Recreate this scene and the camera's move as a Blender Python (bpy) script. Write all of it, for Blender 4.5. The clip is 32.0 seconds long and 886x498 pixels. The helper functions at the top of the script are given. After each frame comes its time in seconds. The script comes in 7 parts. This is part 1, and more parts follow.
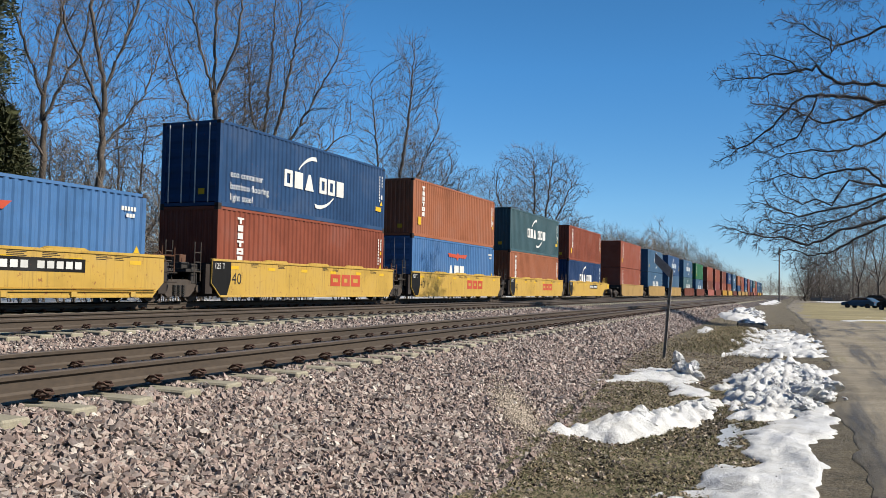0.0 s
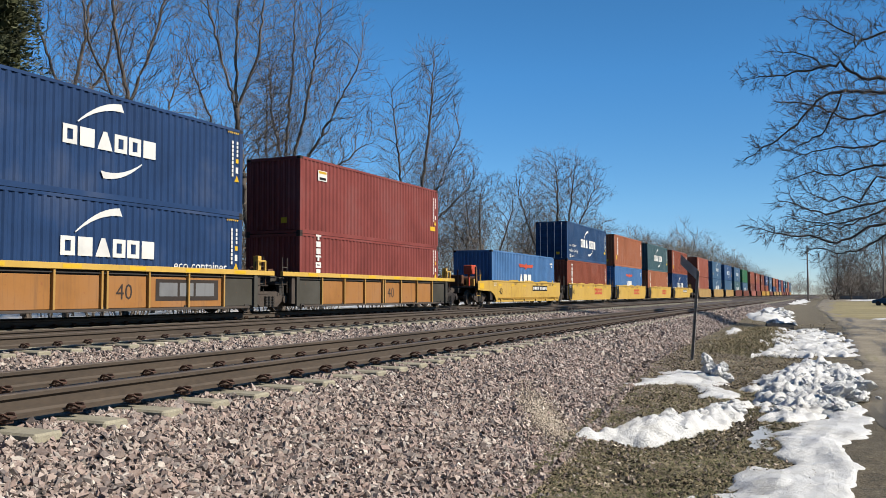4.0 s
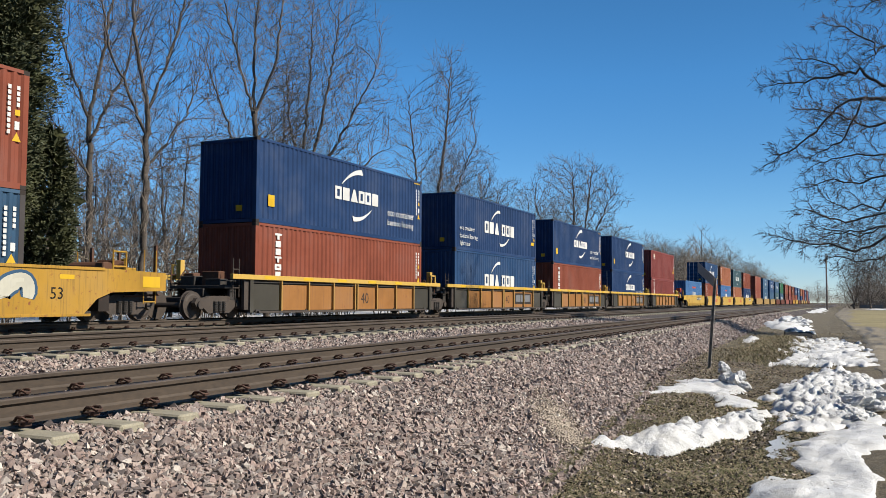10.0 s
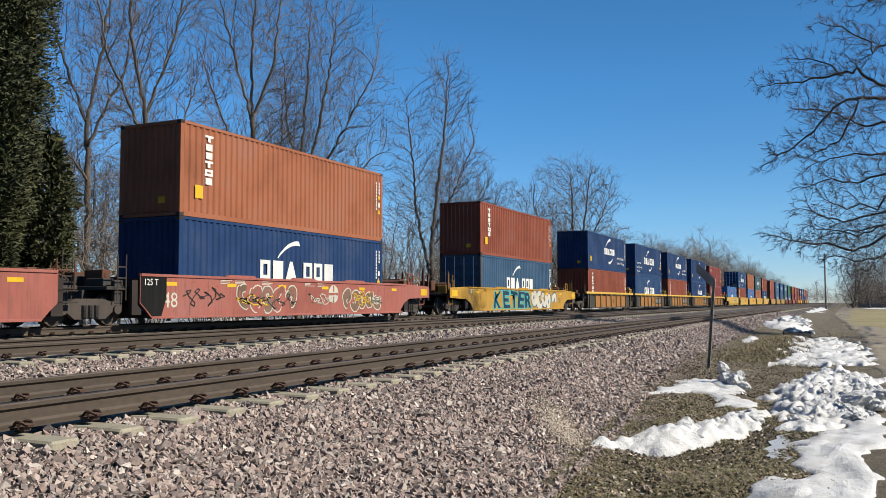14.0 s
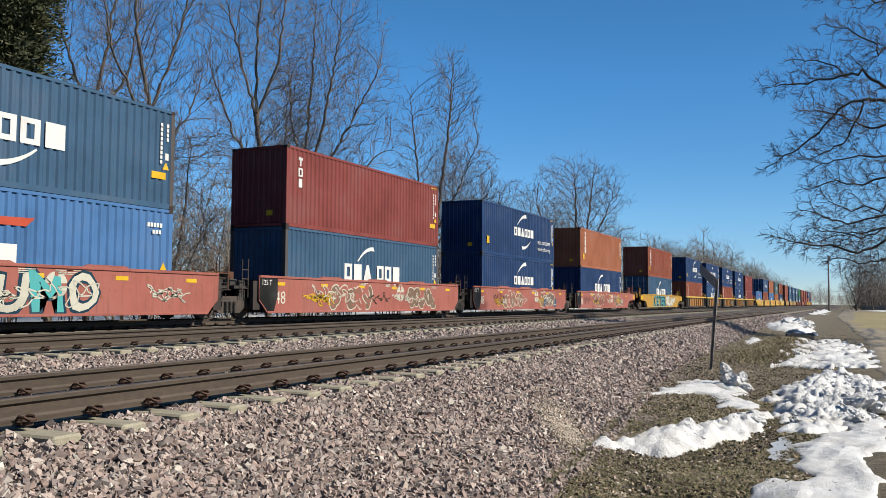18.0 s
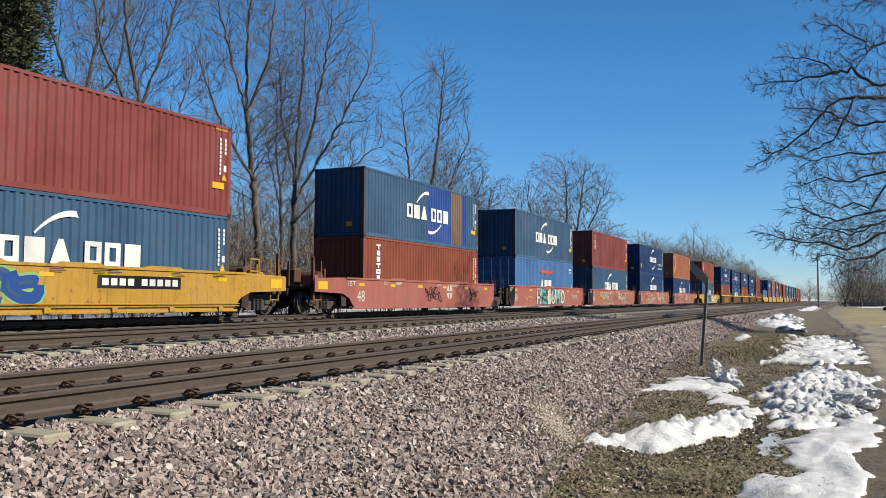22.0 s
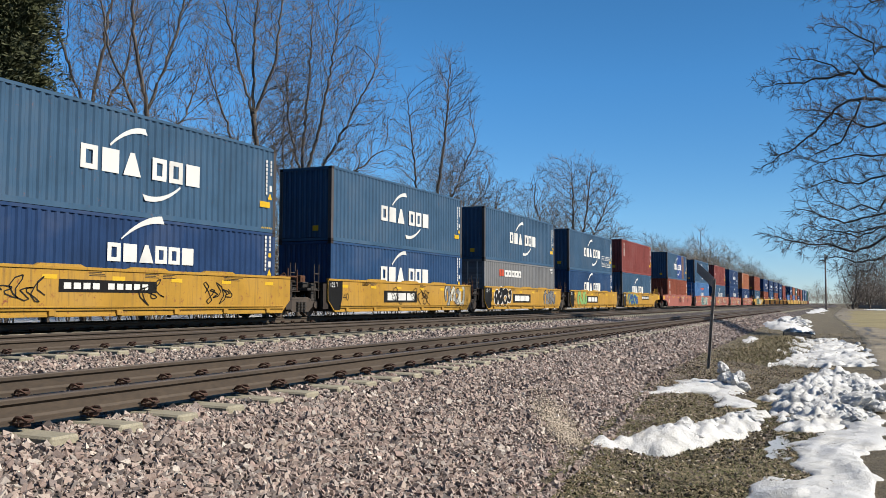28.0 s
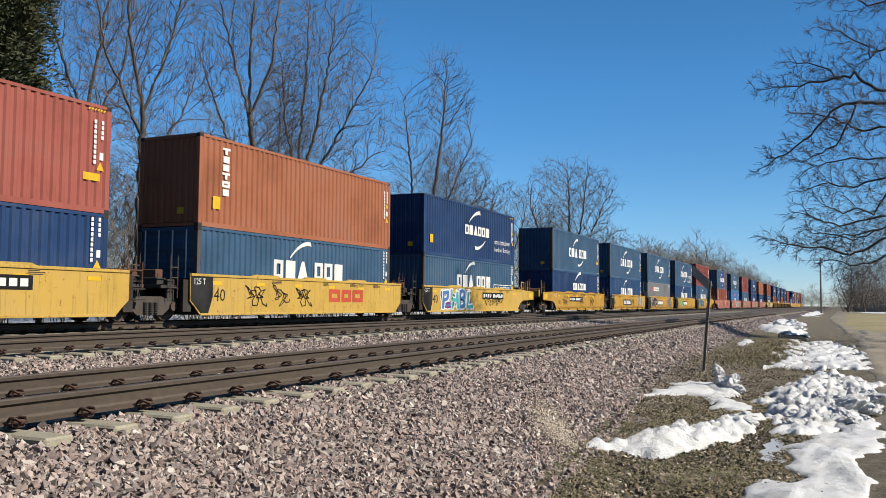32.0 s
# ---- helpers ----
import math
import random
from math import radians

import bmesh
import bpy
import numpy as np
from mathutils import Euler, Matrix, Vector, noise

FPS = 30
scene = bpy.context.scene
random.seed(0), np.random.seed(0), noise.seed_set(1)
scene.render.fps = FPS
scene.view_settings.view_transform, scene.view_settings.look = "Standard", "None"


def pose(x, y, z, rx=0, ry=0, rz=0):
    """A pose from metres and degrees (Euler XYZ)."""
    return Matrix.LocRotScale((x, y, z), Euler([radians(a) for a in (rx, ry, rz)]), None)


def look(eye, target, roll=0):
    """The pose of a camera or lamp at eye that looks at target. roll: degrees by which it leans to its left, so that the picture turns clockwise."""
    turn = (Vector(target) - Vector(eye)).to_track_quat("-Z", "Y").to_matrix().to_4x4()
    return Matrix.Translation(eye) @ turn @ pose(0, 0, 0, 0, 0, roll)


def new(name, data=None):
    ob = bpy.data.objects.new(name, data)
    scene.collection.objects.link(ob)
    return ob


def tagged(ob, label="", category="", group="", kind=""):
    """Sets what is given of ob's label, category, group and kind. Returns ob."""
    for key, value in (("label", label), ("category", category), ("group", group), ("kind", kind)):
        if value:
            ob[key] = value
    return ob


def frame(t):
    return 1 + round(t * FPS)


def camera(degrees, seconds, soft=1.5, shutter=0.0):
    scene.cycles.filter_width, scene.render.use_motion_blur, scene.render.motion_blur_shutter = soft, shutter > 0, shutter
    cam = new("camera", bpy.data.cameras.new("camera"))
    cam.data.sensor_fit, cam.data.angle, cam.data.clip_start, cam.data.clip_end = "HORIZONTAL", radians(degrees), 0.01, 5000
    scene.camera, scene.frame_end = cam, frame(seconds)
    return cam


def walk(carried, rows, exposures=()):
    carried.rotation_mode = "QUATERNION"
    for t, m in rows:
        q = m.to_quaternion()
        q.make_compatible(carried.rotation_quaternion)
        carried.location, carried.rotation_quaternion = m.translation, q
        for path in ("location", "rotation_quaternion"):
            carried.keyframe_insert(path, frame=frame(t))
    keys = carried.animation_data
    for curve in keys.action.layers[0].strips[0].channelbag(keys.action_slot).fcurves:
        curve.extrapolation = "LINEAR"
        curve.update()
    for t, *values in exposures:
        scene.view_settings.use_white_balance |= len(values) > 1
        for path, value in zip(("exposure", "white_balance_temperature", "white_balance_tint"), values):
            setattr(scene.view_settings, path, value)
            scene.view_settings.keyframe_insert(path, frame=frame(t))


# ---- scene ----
# the viewpoint: a phone held at eye height beside a gravel road, turning a little
EYE = Vector((0.0, 0.0, 1.55))
cam = camera(54.89, 32.0, 0.75)


def heading(yaw, pitch, roll):
    """A view from EYE: yaw to the left of +Y, pitch up, roll, in degrees."""
    y, p = radians(yaw), radians(pitch)
    way = Vector((-math.sin(y) * math.cos(p), math.cos(y) * math.cos(p), math.sin(p)))
    return look(EYE, EYE + way, roll)


walk(cam, [(t, heading(a, b, c)) for t, a, b, c in (
    (0, 22.82, 2.66, 1.05), (0.5, 22.86, 2.79, 0.99), (1, 22.94, 2.94, 0.69), (1.5, 23.15, 3.07, 0.23), (2, 24.24, 3.16, 0.16), (2.5, 24.24, 3.22, 0.11),
    (3, 24.31, 3.14, 0.02), (3.5, 24.36, 3.07, -0.10), (5.5, 24.67, 3.24, -0.18), (6, 24.81, 3.46, -0.13), (6.5, 24.93, 3.57, -0.09), (7, 25.03, 3.52, -0.08),
    (7.5, 25.12, 3.55, -0.05), (8, 25.23, 3.52, 0.02), (8.5, 25.37, 3.52, 0.02), (9, 25.43, 3.51, 0.05), (9.5, 25.45, 3.52, 0.11), (10, 25.49, 3.50, 0.21),
    (10.5, 25.49, 3.47, 0.29), (11, 25.52, 3.47, 0.12), (11.5, 25.55, 3.48, -0.08), (12, 25.57, 3.54, -0.21), (12.5, 25.61, 3.62, -0.23), (13, 25.66, 3.63, -0.22),
    (13.5, 25.62, 3.62, -0.22), (14, 25.40, 3.63, -0.15), (14.5, 25.20, 3.62, -0.13), (16.5, 25.49, 3.55, -0.07), (17, 25.58, 3.54, 0.01), (17.5, 25.60, 3.55, 0.21),
    (18, 25.61, 3.54, 0.35), (18.5, 25.62, 3.50, 0.42), (19, 25.63, 3.47, 0.50), (19.5, 25.63, 3.46, 0.52), (20, 25.53, 3.41, 0.53), (20.5, 25.40, 3.41, 0.39),
    (21, 25.27, 3.38, 0.29), (21.5, 25.14, 3.35, 0.22), (22, 25.01, 3.36, 0.24), (22.5, 24.93, 3.36, 0.21), (23, 25.07, 3.37, 0.26), (23.5, 25.16, 3.37, 0.19),
    (24, 25.22, 3.39, 0.21), (24.5, 25.26, 3.39, 0.13), (25, 25.30, 3.44, 0.11), (25.5, 25.39, 3.45, 0.18), (27.5, 25.60, 3.53, 0.25), (28, 25.44, 3.52, 0.22),
    (28.5, 25.26, 3.51, 0.18), (29, 25.11, 3.54, 0.22), (29.5, 24.95, 3.54, 0.31), (30, 24.83, 3.54, 0.33), (30.5, 24.95, 3.55, 0.36), (31, 25.03, 3.58, 0.40),
    (31.5, 25.11, 3.62, 0.38), (32, 25.17, 3.64, 0.40),
)])

# ---- daylight ----
SUN_EL, SUN_AZ = 38.0, 11.0          # elevation; azimuth from +X towards +Y
sun_way = Vector((math.cos(radians(SUN_EL)) * math.cos(radians(SUN_AZ)),
                  math.cos(radians(SUN_EL)) * math.sin(radians(SUN_AZ)), math.sin(radians(SUN_EL))))
world = bpy.data.worlds.new("sky")
scene.world = world
world.use_nodes = True
sky = world.node_tree.nodes.new("ShaderNodeTexSky")
sky.sky_type = "NISHITA"
sky.sun_disc = False
sky.sun_elevation = radians(SUN_EL)
sky.sun_rotation = radians(90 + SUN_AZ)
sky.altitude, sky.air_density, sky.dust_density, sky.ozone_density = 2400, 0.7, 0.0, 2.0
back = world.node_tree.nodes["Background"]
back.inputs["Strength"].default_value = 0.106
deep = world.node_tree.nodes.new("ShaderNodeHueSaturation")
deep.inputs["Saturation"].default_value = 1.18
deep.inputs["Hue"].default_value = 0.494
world.node_tree.links.new(sky.outputs[0], deep.inputs["Color"])
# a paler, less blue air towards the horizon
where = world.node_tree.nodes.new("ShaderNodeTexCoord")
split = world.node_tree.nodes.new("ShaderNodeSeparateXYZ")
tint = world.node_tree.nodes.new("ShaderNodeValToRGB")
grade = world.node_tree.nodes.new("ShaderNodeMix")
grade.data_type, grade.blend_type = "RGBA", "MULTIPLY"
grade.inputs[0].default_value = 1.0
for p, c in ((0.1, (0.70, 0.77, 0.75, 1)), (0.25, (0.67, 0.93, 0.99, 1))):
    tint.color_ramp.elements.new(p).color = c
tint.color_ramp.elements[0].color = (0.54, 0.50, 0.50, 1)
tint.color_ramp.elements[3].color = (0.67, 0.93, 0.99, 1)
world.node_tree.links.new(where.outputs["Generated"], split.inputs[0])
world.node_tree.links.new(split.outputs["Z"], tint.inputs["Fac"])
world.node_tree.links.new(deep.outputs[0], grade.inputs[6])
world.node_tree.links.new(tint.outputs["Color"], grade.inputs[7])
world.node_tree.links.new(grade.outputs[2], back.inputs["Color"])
lamp = bpy.data.lights.new("sun", "SUN")
lamp.energy, lamp.angle, lamp.color = 5.0, radians(0.53), (1.0, 0.92, 0.79)
sun = new("sun", lamp)
sun.matrix_world = look(sun_way * 50, (0, 0, 0))
scene.view_settings.exposure = 0.8

# ---- materials ----


def nodes_of(name):
    m = bpy.data.materials.new(name)
    m.use_nodes = True
    nt = m.node_tree
    b = nt.nodes["Principled BSDF"]
    return m, nt, b


def coords(nt, stretch=(1, 1, 1), shift=True):
    """Object coordinates in metres, moved by a random step for each object."""
    tc = nt.nodes.new("ShaderNodeTexCoord")
    mp = nt.nodes.new("ShaderNodeMapping")
    mp.inputs["Scale"].default_value = stretch
    nt.links.new(tc.outputs["Object"], mp.inputs["Vector"])
    if shift:
        oi = nt.nodes.new("ShaderNodeObjectInfo")
        mu = nt.nodes.new("ShaderNodeMath")
        mu.operation = "MULTIPLY"
        mu.inputs[1].default_value = 37.0
        nt.links.new(oi.outputs["Random"], mu.inputs[0])
        nt.links.new(mu.outputs[0], mp.inputs["Location"])
    return mp.outputs["Vector"]


def noise_tex(nt, vec, scale, detail=4, rough=0.6):
    n = nt.nodes.new("ShaderNodeTexNoise")
    n.inputs["Scale"].default_value = scale
    n.inputs["Detail"].default_value = detail
    n.inputs["Roughness"].default_value = rough
    nt.links.new(vec, n.inputs["Vector"])
    return n.outputs["Fac"]


def ramp(nt, fac, stops, mode="LINEAR"):
    r = nt.nodes.new("ShaderNodeValToRGB")
    r.color_ramp.interpolation = mode
    e = r.color_ramp.elements
    while len(e) < len(stops):
        e.new(0.5)
    for k, (p, c) in enumerate(stops):
        e[k].position = p
        e[k].color = (*c, 1) if len(c) == 3 else c
    nt.links.new(fac, r.inputs["Fac"])
    return r.outputs["Color"]


def mix(nt, fac, a, b, mode="MIX"):
    m = nt.nodes.new("ShaderNodeMix")
    m.data_type, m.blend_type = "RGBA", mode
    for sock, v in ((m.inputs[0], fac), (m.inputs[6], a), (m.inputs[7], b)):
        if isinstance(v, (int, float)):
            sock.default_value = v
        elif isinstance(v, tuple):
            sock.default_value = (*v, 1)
        else:
            nt.links.new(v, sock)
    return m.outputs[2]


def bump(nt, b, height, strength=0.3, dist=0.01):
    n = nt.nodes.new("ShaderNodeBump")
    n.inputs["Strength"].default_value = strength
    n.inputs["Distance"].default_value = dist
    nt.links.new(height, n.inputs["Height"])
    nt.links.new(n.outputs["Normal"], b.inputs["Normal"])


def surface(name, c1, c2, scale=3.0, rough=0.7, metal=0.0, fine=60.0, relief=0.25, dist=0.004, stretch=(1, 1, 1)):
    """Two tones at a large and a small scale, with a fine relief."""
    m, nt, b = nodes_of(name)
    v = coords(nt, stretch)
    big, small = noise_tex(nt, v, scale), noise_tex(nt, v, fine, 3)
    col = ramp(nt, big, [(0.35, c1), (0.68, c2)])
    col = mix(nt, 0.35, col, ramp(nt, small, [(0.3, tuple(x * 0.6 for x in c1)), (0.7, tuple(min(1, x * 1.35) for x in c2))]))
    nt.links.new(col, b.inputs["Base Color"])
    b.inputs["Roughness"].default_value = rough
    b.inputs["Metallic"].default_value = metal
    bump(nt, b, small, relief, dist)
    return m


def paint(name, c, wear=0.5, rough=0.65, rust=(0.16, 0.06, 0.03), streak=True):
    """Weathered coachwork paint: faded patches, vertical streaks and rust spots."""
    m, nt, b = nodes_of(name)
    v = coords(nt)
    fade = tuple(min(1, x * 0.86 + 0.025) for x in c)
    dark = tuple(x * 0.74 for x in c)
    col = ramp(nt, noise_tex(nt, v, 0.45, 5), [(0.3, dark), (0.5, c), (0.75, fade)])
    if streak:
        vs = coords(nt, (1, 7, 0.35))
        dirt = ramp(nt, noise_tex(nt, vs, 1.6, 5, 0.7), [(0.52, (0, 0, 0)), (0.72, (1, 1, 1))])
        mu = nt.nodes.new("ShaderNodeMath")
        mu.operation = "MULTIPLY"
        mu.inputs[1].default_value = 0.68 * wear
        nt.links.new(dirt, mu.inputs[0])
        col = mix(nt, mu.outputs[0], col, tuple(x * 0.45 + 0.02 for x in c))
    spots = ramp(nt, noise_tex(nt, v, 5.5, 6, 0.75), [(0.66 - 0.06 * wear, (0, 0, 0)), (0.73 - 0.05 * wear, (1, 1, 1))])
    mu = nt.nodes.new("ShaderNodeMath")
    mu.operation = "MULTIPLY"
    mu.inputs[1].default_value = 0.8 * wear
    nt.links.new(spots, mu.inputs[0])
    col = mix(nt, mu.outputs[0], col, rust)
    if wear > 0.38:
        vs = coords(nt, (1, 3.0, 0.8))
        scuff = ramp(nt, noise_tex(nt, vs, 4.0, 7, 0.8), [(0.71, (0, 0, 0)), (0.76, (0.55, 0.55, 0.55))])
        col = mix(nt, scuff, col, tuple(min(0.6, x * 1.6 + 0.08) for x in c))
    nt.links.new(col, b.inputs["Base Color"])
    b.inputs["Roughness"].default_value = rough
    b.inputs["Specular IOR Level"].default_value = 0.1
    bump(nt, b, noise_tex(nt, v, 9, 5), 0.15, 0.006)
    return m


def plain(name, c, rough=0.55, metal=0.0):
    return surface(name, tuple(x * 0.88 for x in c), c, 2.5, rough, metal, 40, 0.08, 0.002)


PAINTS = {}


def coat(key):
    """The paint of one colour of container or wagon, made once."""
    tones = {"navy": (0.0125, 0.033, 0.089), "blue": (0.016, 0.045, 0.108), "steel": (0.031, 0.069, 0.121), "teal": (0.036, 0.072, 0.085),
             "sky": (0.046, 0.115, 0.248), "rust": (0.165, 0.047, 0.028), "orange": (0.228, 0.083, 0.043), "maroon": (0.146, 0.037, 0.033),
             "grey": (0.127, 0.130, 0.136), "green": (0.018, 0.085, 0.036), "brown": (0.097, 0.030, 0.018), "tan": (0.254, 0.163, 0.060),
             "yellow": (0.35, 0.225, 0.05), "amber": (0.3, 0.17, 0.028), "red": (0.235, 0.080, 0.063), "ochre": (0.145, 0.066, 0.017),
             "salmon": (0.218, 0.064, 0.049), "white": (0.472, 0.472, 0.459), "lemon": (0.454, 0.284, 0.018), "black": (0.008, 0.008, 0.008), "signal": (0.333, 0.055, 0.030),
             "aqua": (0.049, 0.254, 0.254), "cream": (0.375, 0.363, 0.302), "petrol": (0.009, 0.030, 0.051), "cobalt": (0.016, 0.048, 0.18),
             "lime": (0.151, 0.272, 0.097), "violet": (0.109, 0.030, 0.133), "faded": (0.13, 0.085, 0.06), "rusty": (0.085, 0.042, 0.026), "plate": (0.227, 0.105, 0.034), "soot": (0.042, 0.039, 0.032), "rib": (0.286, 0.168, 0.050), "chord": (0.395, 0.252, 0.059), "post": (0.055, 0.050, 0.050), "dusk": (0.030, 0.024, 0.021)}
    if key not in PAINTS:
        wear = {"plate": 0.9, "soot": 0.5, "white": 0.12, "navy": 0.25, "blue": 0.45, "steel": 0.6, "yellow": 1.15, "amber": 1.3, "red": 1.2, "rusty": 1.0, "lemon": 0.3, "ochre": 0.9}.get(key, 0.4)
        PAINTS[key] = paint("paint_" + key, tones[key], wear)
    return PAINTS[key]


STEEL = surface("weathered_steel", (0.028, 0.022, 0.018), (0.059, 0.044, 0.034), 2.2, 0.75, 0.2, 50, 0.3, 0.004)
GRIME = surface("sooty_steel", (0.011, 0.010, 0.010), (0.031, 0.026, 0.022), 2.0, 0.8, 0.1, 40, 0.3, 0.004)
RAILSIDE = surface("rusty_rail", (0.022, 0.0145, 0.009), (0.048, 0.033, 0.021), 1.1, 0.75, 0.0, 35, 0.3, 0.003, (1, 0.3, 1))
RAILHEAD = surface("worn_rail_head", (0.045, 0.033, 0.025), (0.085, 0.066, 0.052), 3, 0.55, 0.3, 60, 0.1, 0.001, (1, 0.1, 1))
CLIP = surface("rusty_clip", (0.030, 0.016, 0.012), (0.073, 0.034, 0.021), 14, 0.8, 0.2, 90, 0.3, 0.003)
CONCRETE = surface("old_concrete", (0.157, 0.141, 0.104), (0.248, 0.227, 0.169), 4, 0.9, 0, 70, 0.4, 0.004)
BARK = surface("grey_bark", (0.036, 0.03, 0.025), (0.10, 0.082, 0.068), 5, 0.9, 0, 45, 0.7, 0.02, (1, 1, 0.25))
TWIG = surface("bare_twigs", (0.055, 0.045, 0.038), (0.125, 0.102, 0.086), 2, 0.9, 0, 30, 0.2, 0.004)
# paler copy of the bare twigs; on far trees it stands in for haze
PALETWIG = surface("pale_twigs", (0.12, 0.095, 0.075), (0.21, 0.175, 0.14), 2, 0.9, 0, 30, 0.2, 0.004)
DARKTWIG = surface("dark_twigs", (0.035, 0.026, 0.022), (0.085, 0.062, 0.052), 2, 0.9, 0, 30, 0.2, 0.004)
DARKBARK = surface("dark_bark", (0.03, 0.025, 0.022), (0.075, 0.06, 0.05), 5, 0.9, 0, 45, 0.7, 0.02, (1, 1, 0.25))
NEEDLE = surface("spruce_needles", (0.014, 0.022, 0.009), (0.062, 0.066, 0.02), 1.2, 0.75, 0, 25, 0.2, 0.004)
WOOD = surface("weathered_wood", (0.12, 0.095, 0.075), (0.22, 0.18, 0.15), 3, 0.85, 0, 50, 0.4, 0.004, (1, 1, 0.1))
GALV = surface("galvanised_steel", (0.17, 0.15, 0.13), (0.29, 0.26, 0.23), 6, 0.6, 0.15, 60, 0.1, 0.002)
GLASS = plain("dark_glass", (0.02, 0.025, 0.03), 0.08)
RUBBER = plain("tyre_rubber", (0.02, 0.02, 0.02), 0.85)


def ballast_material():
    m, nt, b = nodes_of("crushed_stone")
    tc = nt.nodes.new("ShaderNodeTexCoord")
    v = tc.outputs["Object"]
    vo = nt.nodes.new("ShaderNodeTexVoronoi")
    vo.inputs["Scale"].default_value = 24
    nt.links.new(v, vo.inputs["Vector"])
    # darker than the loose stones above it, for the shade in between them
    col = ramp(nt, vo.outputs["Color"], [(0.1, (0.03, 0.023, 0.021)), (0.4, (0.078, 0.059, 0.053)), (0.65, (0.12, 0.092, 0.082)), (0.95, (0.175, 0.143, 0.13))])
    # shade between stones is put into the colour, darkest at cell edges
    gap_shade = ramp(nt, vo.outputs["Distance"], [(0.2, (1, 1, 1)), (0.7, (0.12, 0.12, 0.12))])
    col = mix(nt, 1.0, col, gap_shade, "MULTIPLY")
    soil = ramp(nt, noise_tex(nt, v, 0.7, 4), [(0.4, (0.75, 0.72, 0.7)), (0.65, (1, 1, 1))])
    col = mix(nt, 1.0, col, soil, "MULTIPLY")
    nt.links.new(col, b.inputs["Base Color"])
    b.inputs["Roughness"].default_value = 0.9
    inv = nt.nodes.new("ShaderNodeMath")
    inv.operation = "SUBTRACT"
    inv.inputs[0].default_value = 1
    nt.links.new(vo.outputs["Distance"], inv.inputs[1])
    bump(nt, b, inv.outputs[0], 0.9, 0.03)
    return m


def stone_material(island=True):
    m, nt, b = nodes_of("loose_stone")
    src = nt.nodes.new("ShaderNodeNewGeometry").outputs["Random Per Island"] if island else nt.nodes.new("ShaderNodeObjectInfo").outputs["Random"]
    col = ramp(nt, src, [(0.0, (0.04, 0.034, 0.033)), (0.16, (0.12, 0.098, 0.092)), (0.3, (0.27, 0.194, 0.166)), (0.42, (0.105, 0.075, 0.066)), (0.55, (0.33, 0.27, 0.232)), (0.68, (0.195, 0.133, 0.112)), (0.8, (0.35, 0.292, 0.256)), (0.9, (0.165, 0.147, 0.138)), (1.0, (0.52, 0.47, 0.41))])
    tc = nt.nodes.new("ShaderNodeTexCoord")
    n = noise_tex(nt, tc.outputs["Object"], 45, 4)
    col = mix(nt, 0.25, col, ramp(nt, n, [(0.3, (0.07, 0.055, 0.05)), (0.7, (0.34, 0.28, 0.26))]))
    nt.links.new(col, b.inputs["Base Color"])
    b.inputs["Roughness"].default_value = 0.88
    bump(nt, b, n, 0.4, 0.006)
    return m


def earth_material():
    """Matted winter grass, mud and grit."""
    m, nt, b = nodes_of("winter_verge")
    v = nt.nodes.new("ShaderNodeTexCoord").outputs["Object"]
    big, mid, fine = noise_tex(nt, v, 0.35, 4), noise_tex(nt, v, 3.0, 5), noise_tex(nt, v, 42, 4, 0.7)
    col = ramp(nt, mid, [(0.36, (0.014, 0.010, 0.006)), (0.5, (0.056, 0.042, 0.023)), (0.66, (0.15, 0.118, 0.07))])
    col = mix(nt, ramp(nt, big, [(0.45, (0, 0, 0)), (0.65, (0.281, 0.281, 0.281))]), col, (0.051, 0.050, 0.019))
    col = mix(nt, 0.55, col, ramp(nt, fine, [(0.38, (0.015, 0.011, 0.007)), (0.68, (0.204, 0.171, 0.112))]))
    nt.links.new(col, b.inputs["Base Color"])
    b.inputs["Roughness"].default_value = 0.95
    bump(nt, b, mix(nt, 0.5, fine, noise_tex(nt, v, 11, 4, 0.7)), 1.0, 0.06)
    return m


def road_material():
    """Worn dirt and tar with wet wheel tracks along it."""
    m, nt, b = nodes_of("worn_road")
    tc = nt.nodes.new("ShaderNodeTexCoord")
    v = tc.outputs["Object"]
    mp = nt.nodes.new("ShaderNodeMapping")
    mp.inputs["Scale"].default_value = (1, 0.08, 1)
    nt.links.new(v, mp.inputs["Vector"])
    big, fine, lane = noise_tex(nt, v, 0.6, 6, 0.7), noise_tex(nt, v, 45, 5, 0.75), noise_tex(nt, mp.outputs["Vector"], 1.7, 5, 0.65)
    col = ramp(nt, big, [(0.36, (0.075, 0.06, 0.04)), (0.5, (0.16, 0.132, 0.088)), (0.7, (0.29, 0.25, 0.18))])
    col = mix(nt, 0.4, col, ramp(nt, fine, [(0.33, (0.035, 0.03, 0.022)), (0.68, (0.3, 0.26, 0.2))]))
    wet = ramp(nt, lane, [(0.38, (1, 1, 1)), (0.5, (0, 0, 0))])
    col = mix(nt, mix(nt, 1.0, wet, (0.7, 0.7, 0.7), "MULTIPLY"), col, (0.035, 0.03, 0.024))
    col = mix(nt, ramp(nt, lane, [(0.58, (0, 0, 0)), (0.7, (0.6, 0.6, 0.6))]), col, (0.13, 0.12, 0.05))
    nt.links.new(col, b.inputs["Base Color"])
    nt.links.new(ramp(nt, lane, [(0.36, (0.55, 0.55, 0.55)), (0.5, (0.95, 0.95, 0.95))]), b.inputs["Roughness"])
    bump(nt, b, fine, 0.8, 0.015)
    return m


